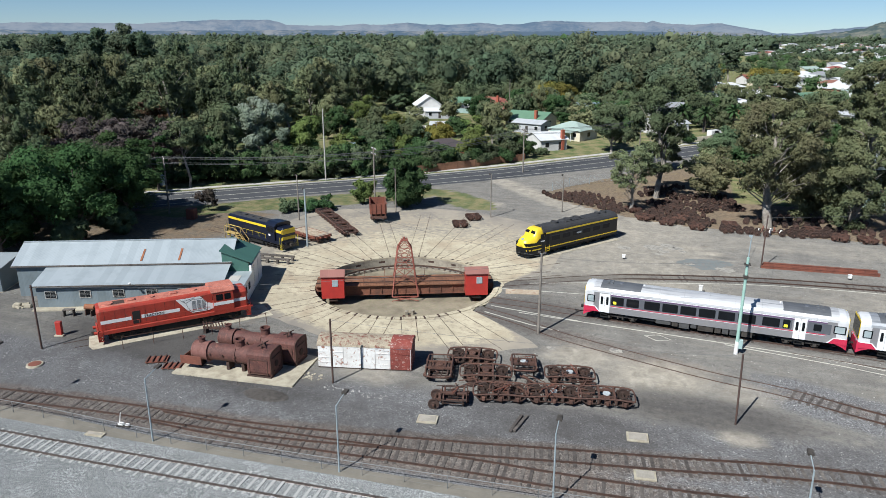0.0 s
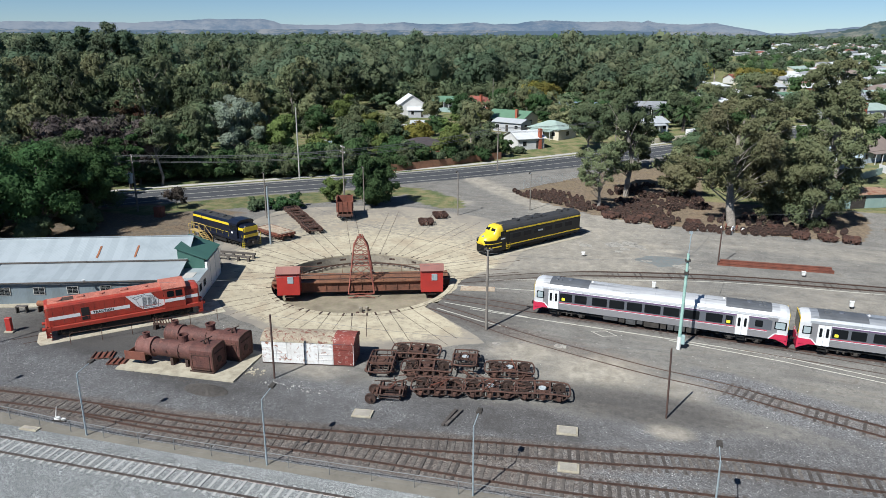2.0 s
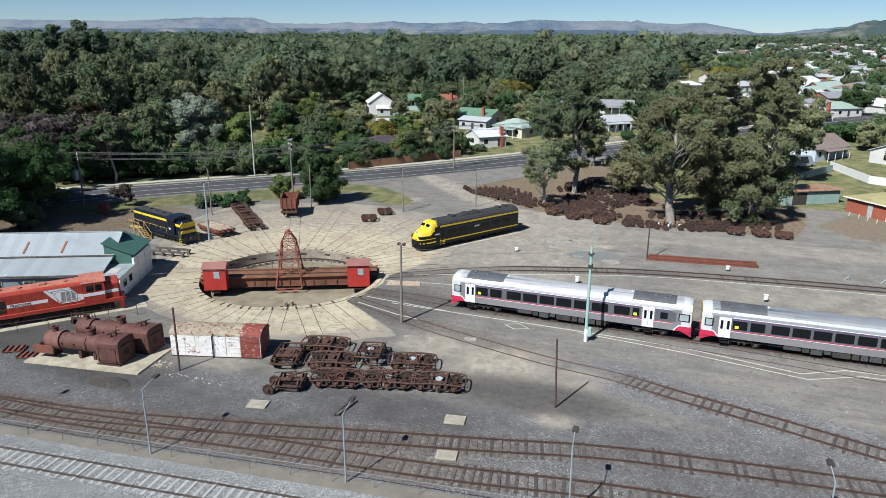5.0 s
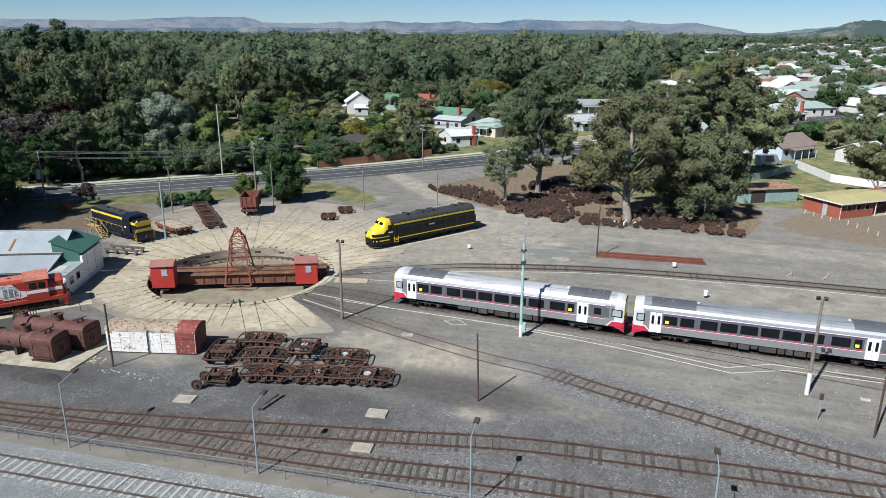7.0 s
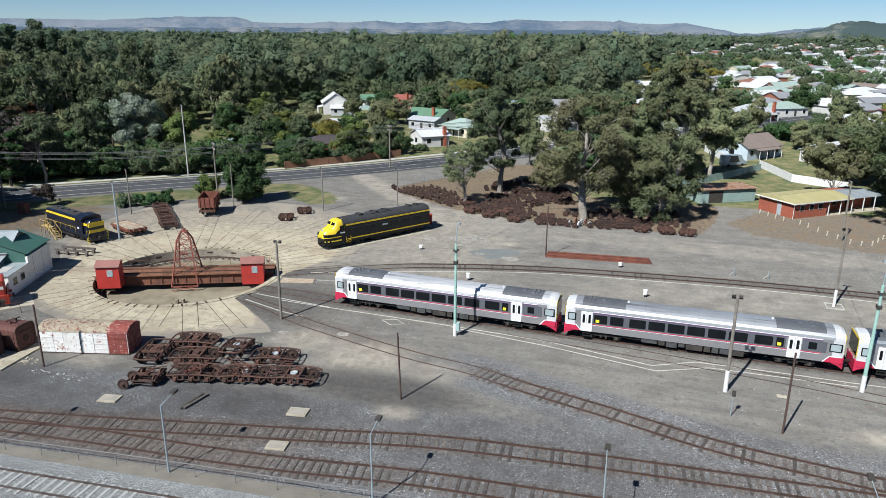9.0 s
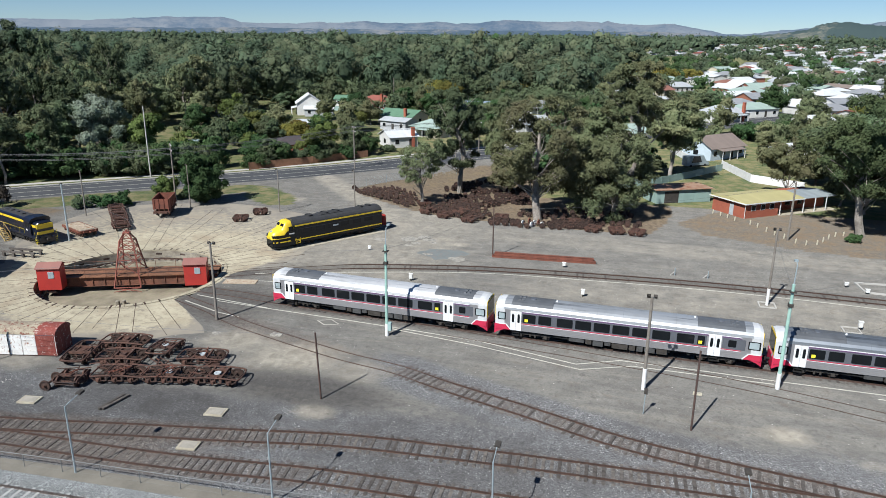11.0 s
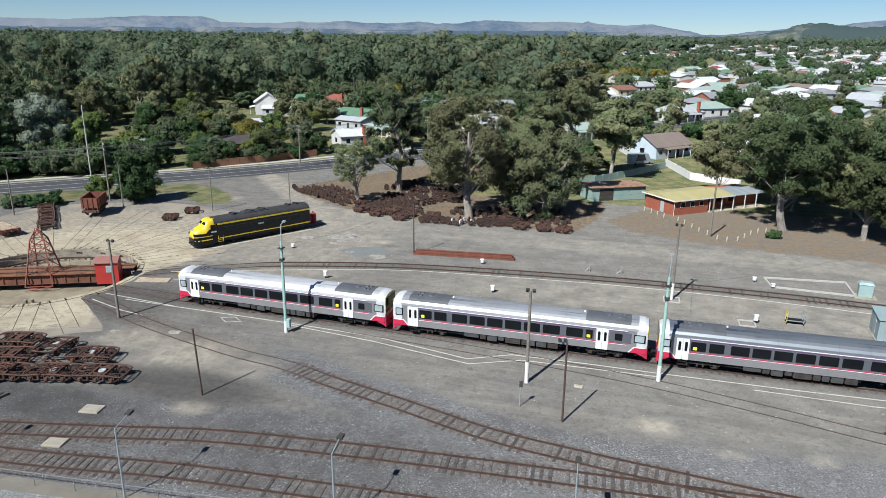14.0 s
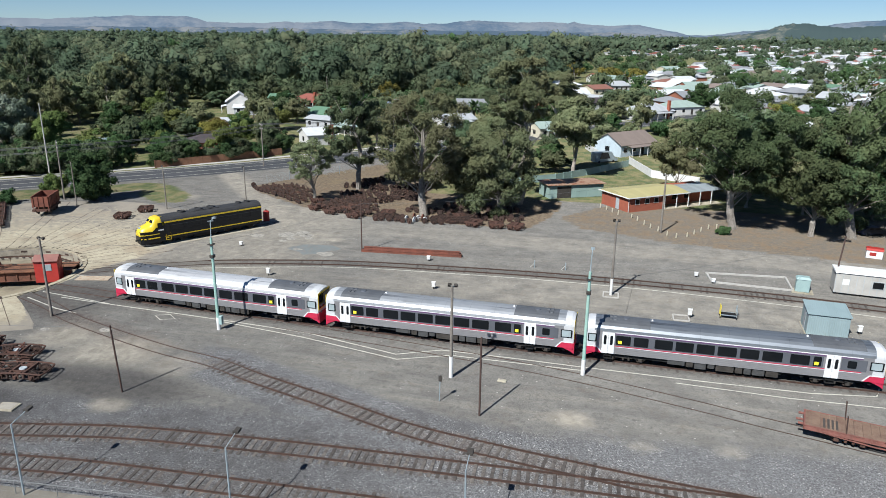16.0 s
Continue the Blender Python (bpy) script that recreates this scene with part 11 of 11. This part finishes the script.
# rails of the turntable roads, flush with the concrete
RADIALS = [(56.2, 11.3, 40), (68.6, 11.3, 27), (81.2, 11.3, 33), (93.8, 11.3, 36), (106.4, 11.3, 36), (118.5, 11.3, 40), (132.5, 11.3, 44), (146, 11.3, 28), (159.7, 11.3, 42), (173, 11.3, 24), (190, 11.3, 17), (209, 11.3, 18), (228.8, 11.3, 37), (242, 11.3, 17), (255, 11.3, 15.5), (268, 11.3, 16.5), (281, 11.3, 17.5), (294, 11.3, 18), (307, 11.3, 20), (320, 11.3, 21.5), (43.5, 11.3, 22), (31, 11.3, 20)]
for a, r0, r1 in RADIALS:
    d = Vector((math.cos(radians(a)), math.sin(radians(a))))
    q = Vector((-d.y, d.x))
    t = thing("turntable_road", Matrix(), "short rails sunk in concrete leading off the turntable", "track", kind="structure")
    for s in (-0.8, 0.8):
        # The flangeway is a thin dark strip on the concrete, not a cut groove.
        for name, w, z, mm, o in (("flangeway", 0.022, 0.036, "rust_dark", -0.03 * s), ("rail", 0.030, 0.042, "rail", 0.006 * s)):
            bm = BM()
            p0, p1 = TABLE + d * r0 + q * (s + o), TABLE + d * (r1 - (0.9 if s > 0 else 0)) + q * (s + o)
            loft(bm, [[(*(p + q * w / 2), 0.0), (*(p - q * w / 2), 0.0), (*(p - q * w / 2), z), (*(p + q * w / 2), z)] for p in (p0, p1)])
            part(name, bm, M[mm], t)
        # Dark block in place of the shaded notch at the pit edge.
        bm = BM()
        p0 = TABLE + d * (r0 - 0.46) + q * s
        p1 = p0 + d * 0.62
        loft(bm, [[(*(p + q * 0.11), 0.05), (*(p - q * 0.11), 0.05), (*(p - q * 0.09), 0.135), (*(p + q * 0.09), 0.135)] for p in (p0, p1)])
        part("rail_end", bm, M["rust_dark"], t)

# coping blocks round the pit
cop = thing("pit_coping", Matrix(), "ring of concrete coping blocks round the pit", "coping", kind="structure")
bm = BM()
box(bm, TABLE_R - 0.03, TABLE_R + 0.62, -0.43, 0.43, -0.1, 0.11, 0.02)
cmesh = finish("coping_block", bm, M["apron"])
for k in range(76):
    o = new("coping_block", cmesh)
    o.parent = cop
    o.matrix_local = Matrix.Translation((TABLE.x, TABLE.y, 0)) @ Matrix.Rotation(2 * math.pi * k / 76, 4, "Z")
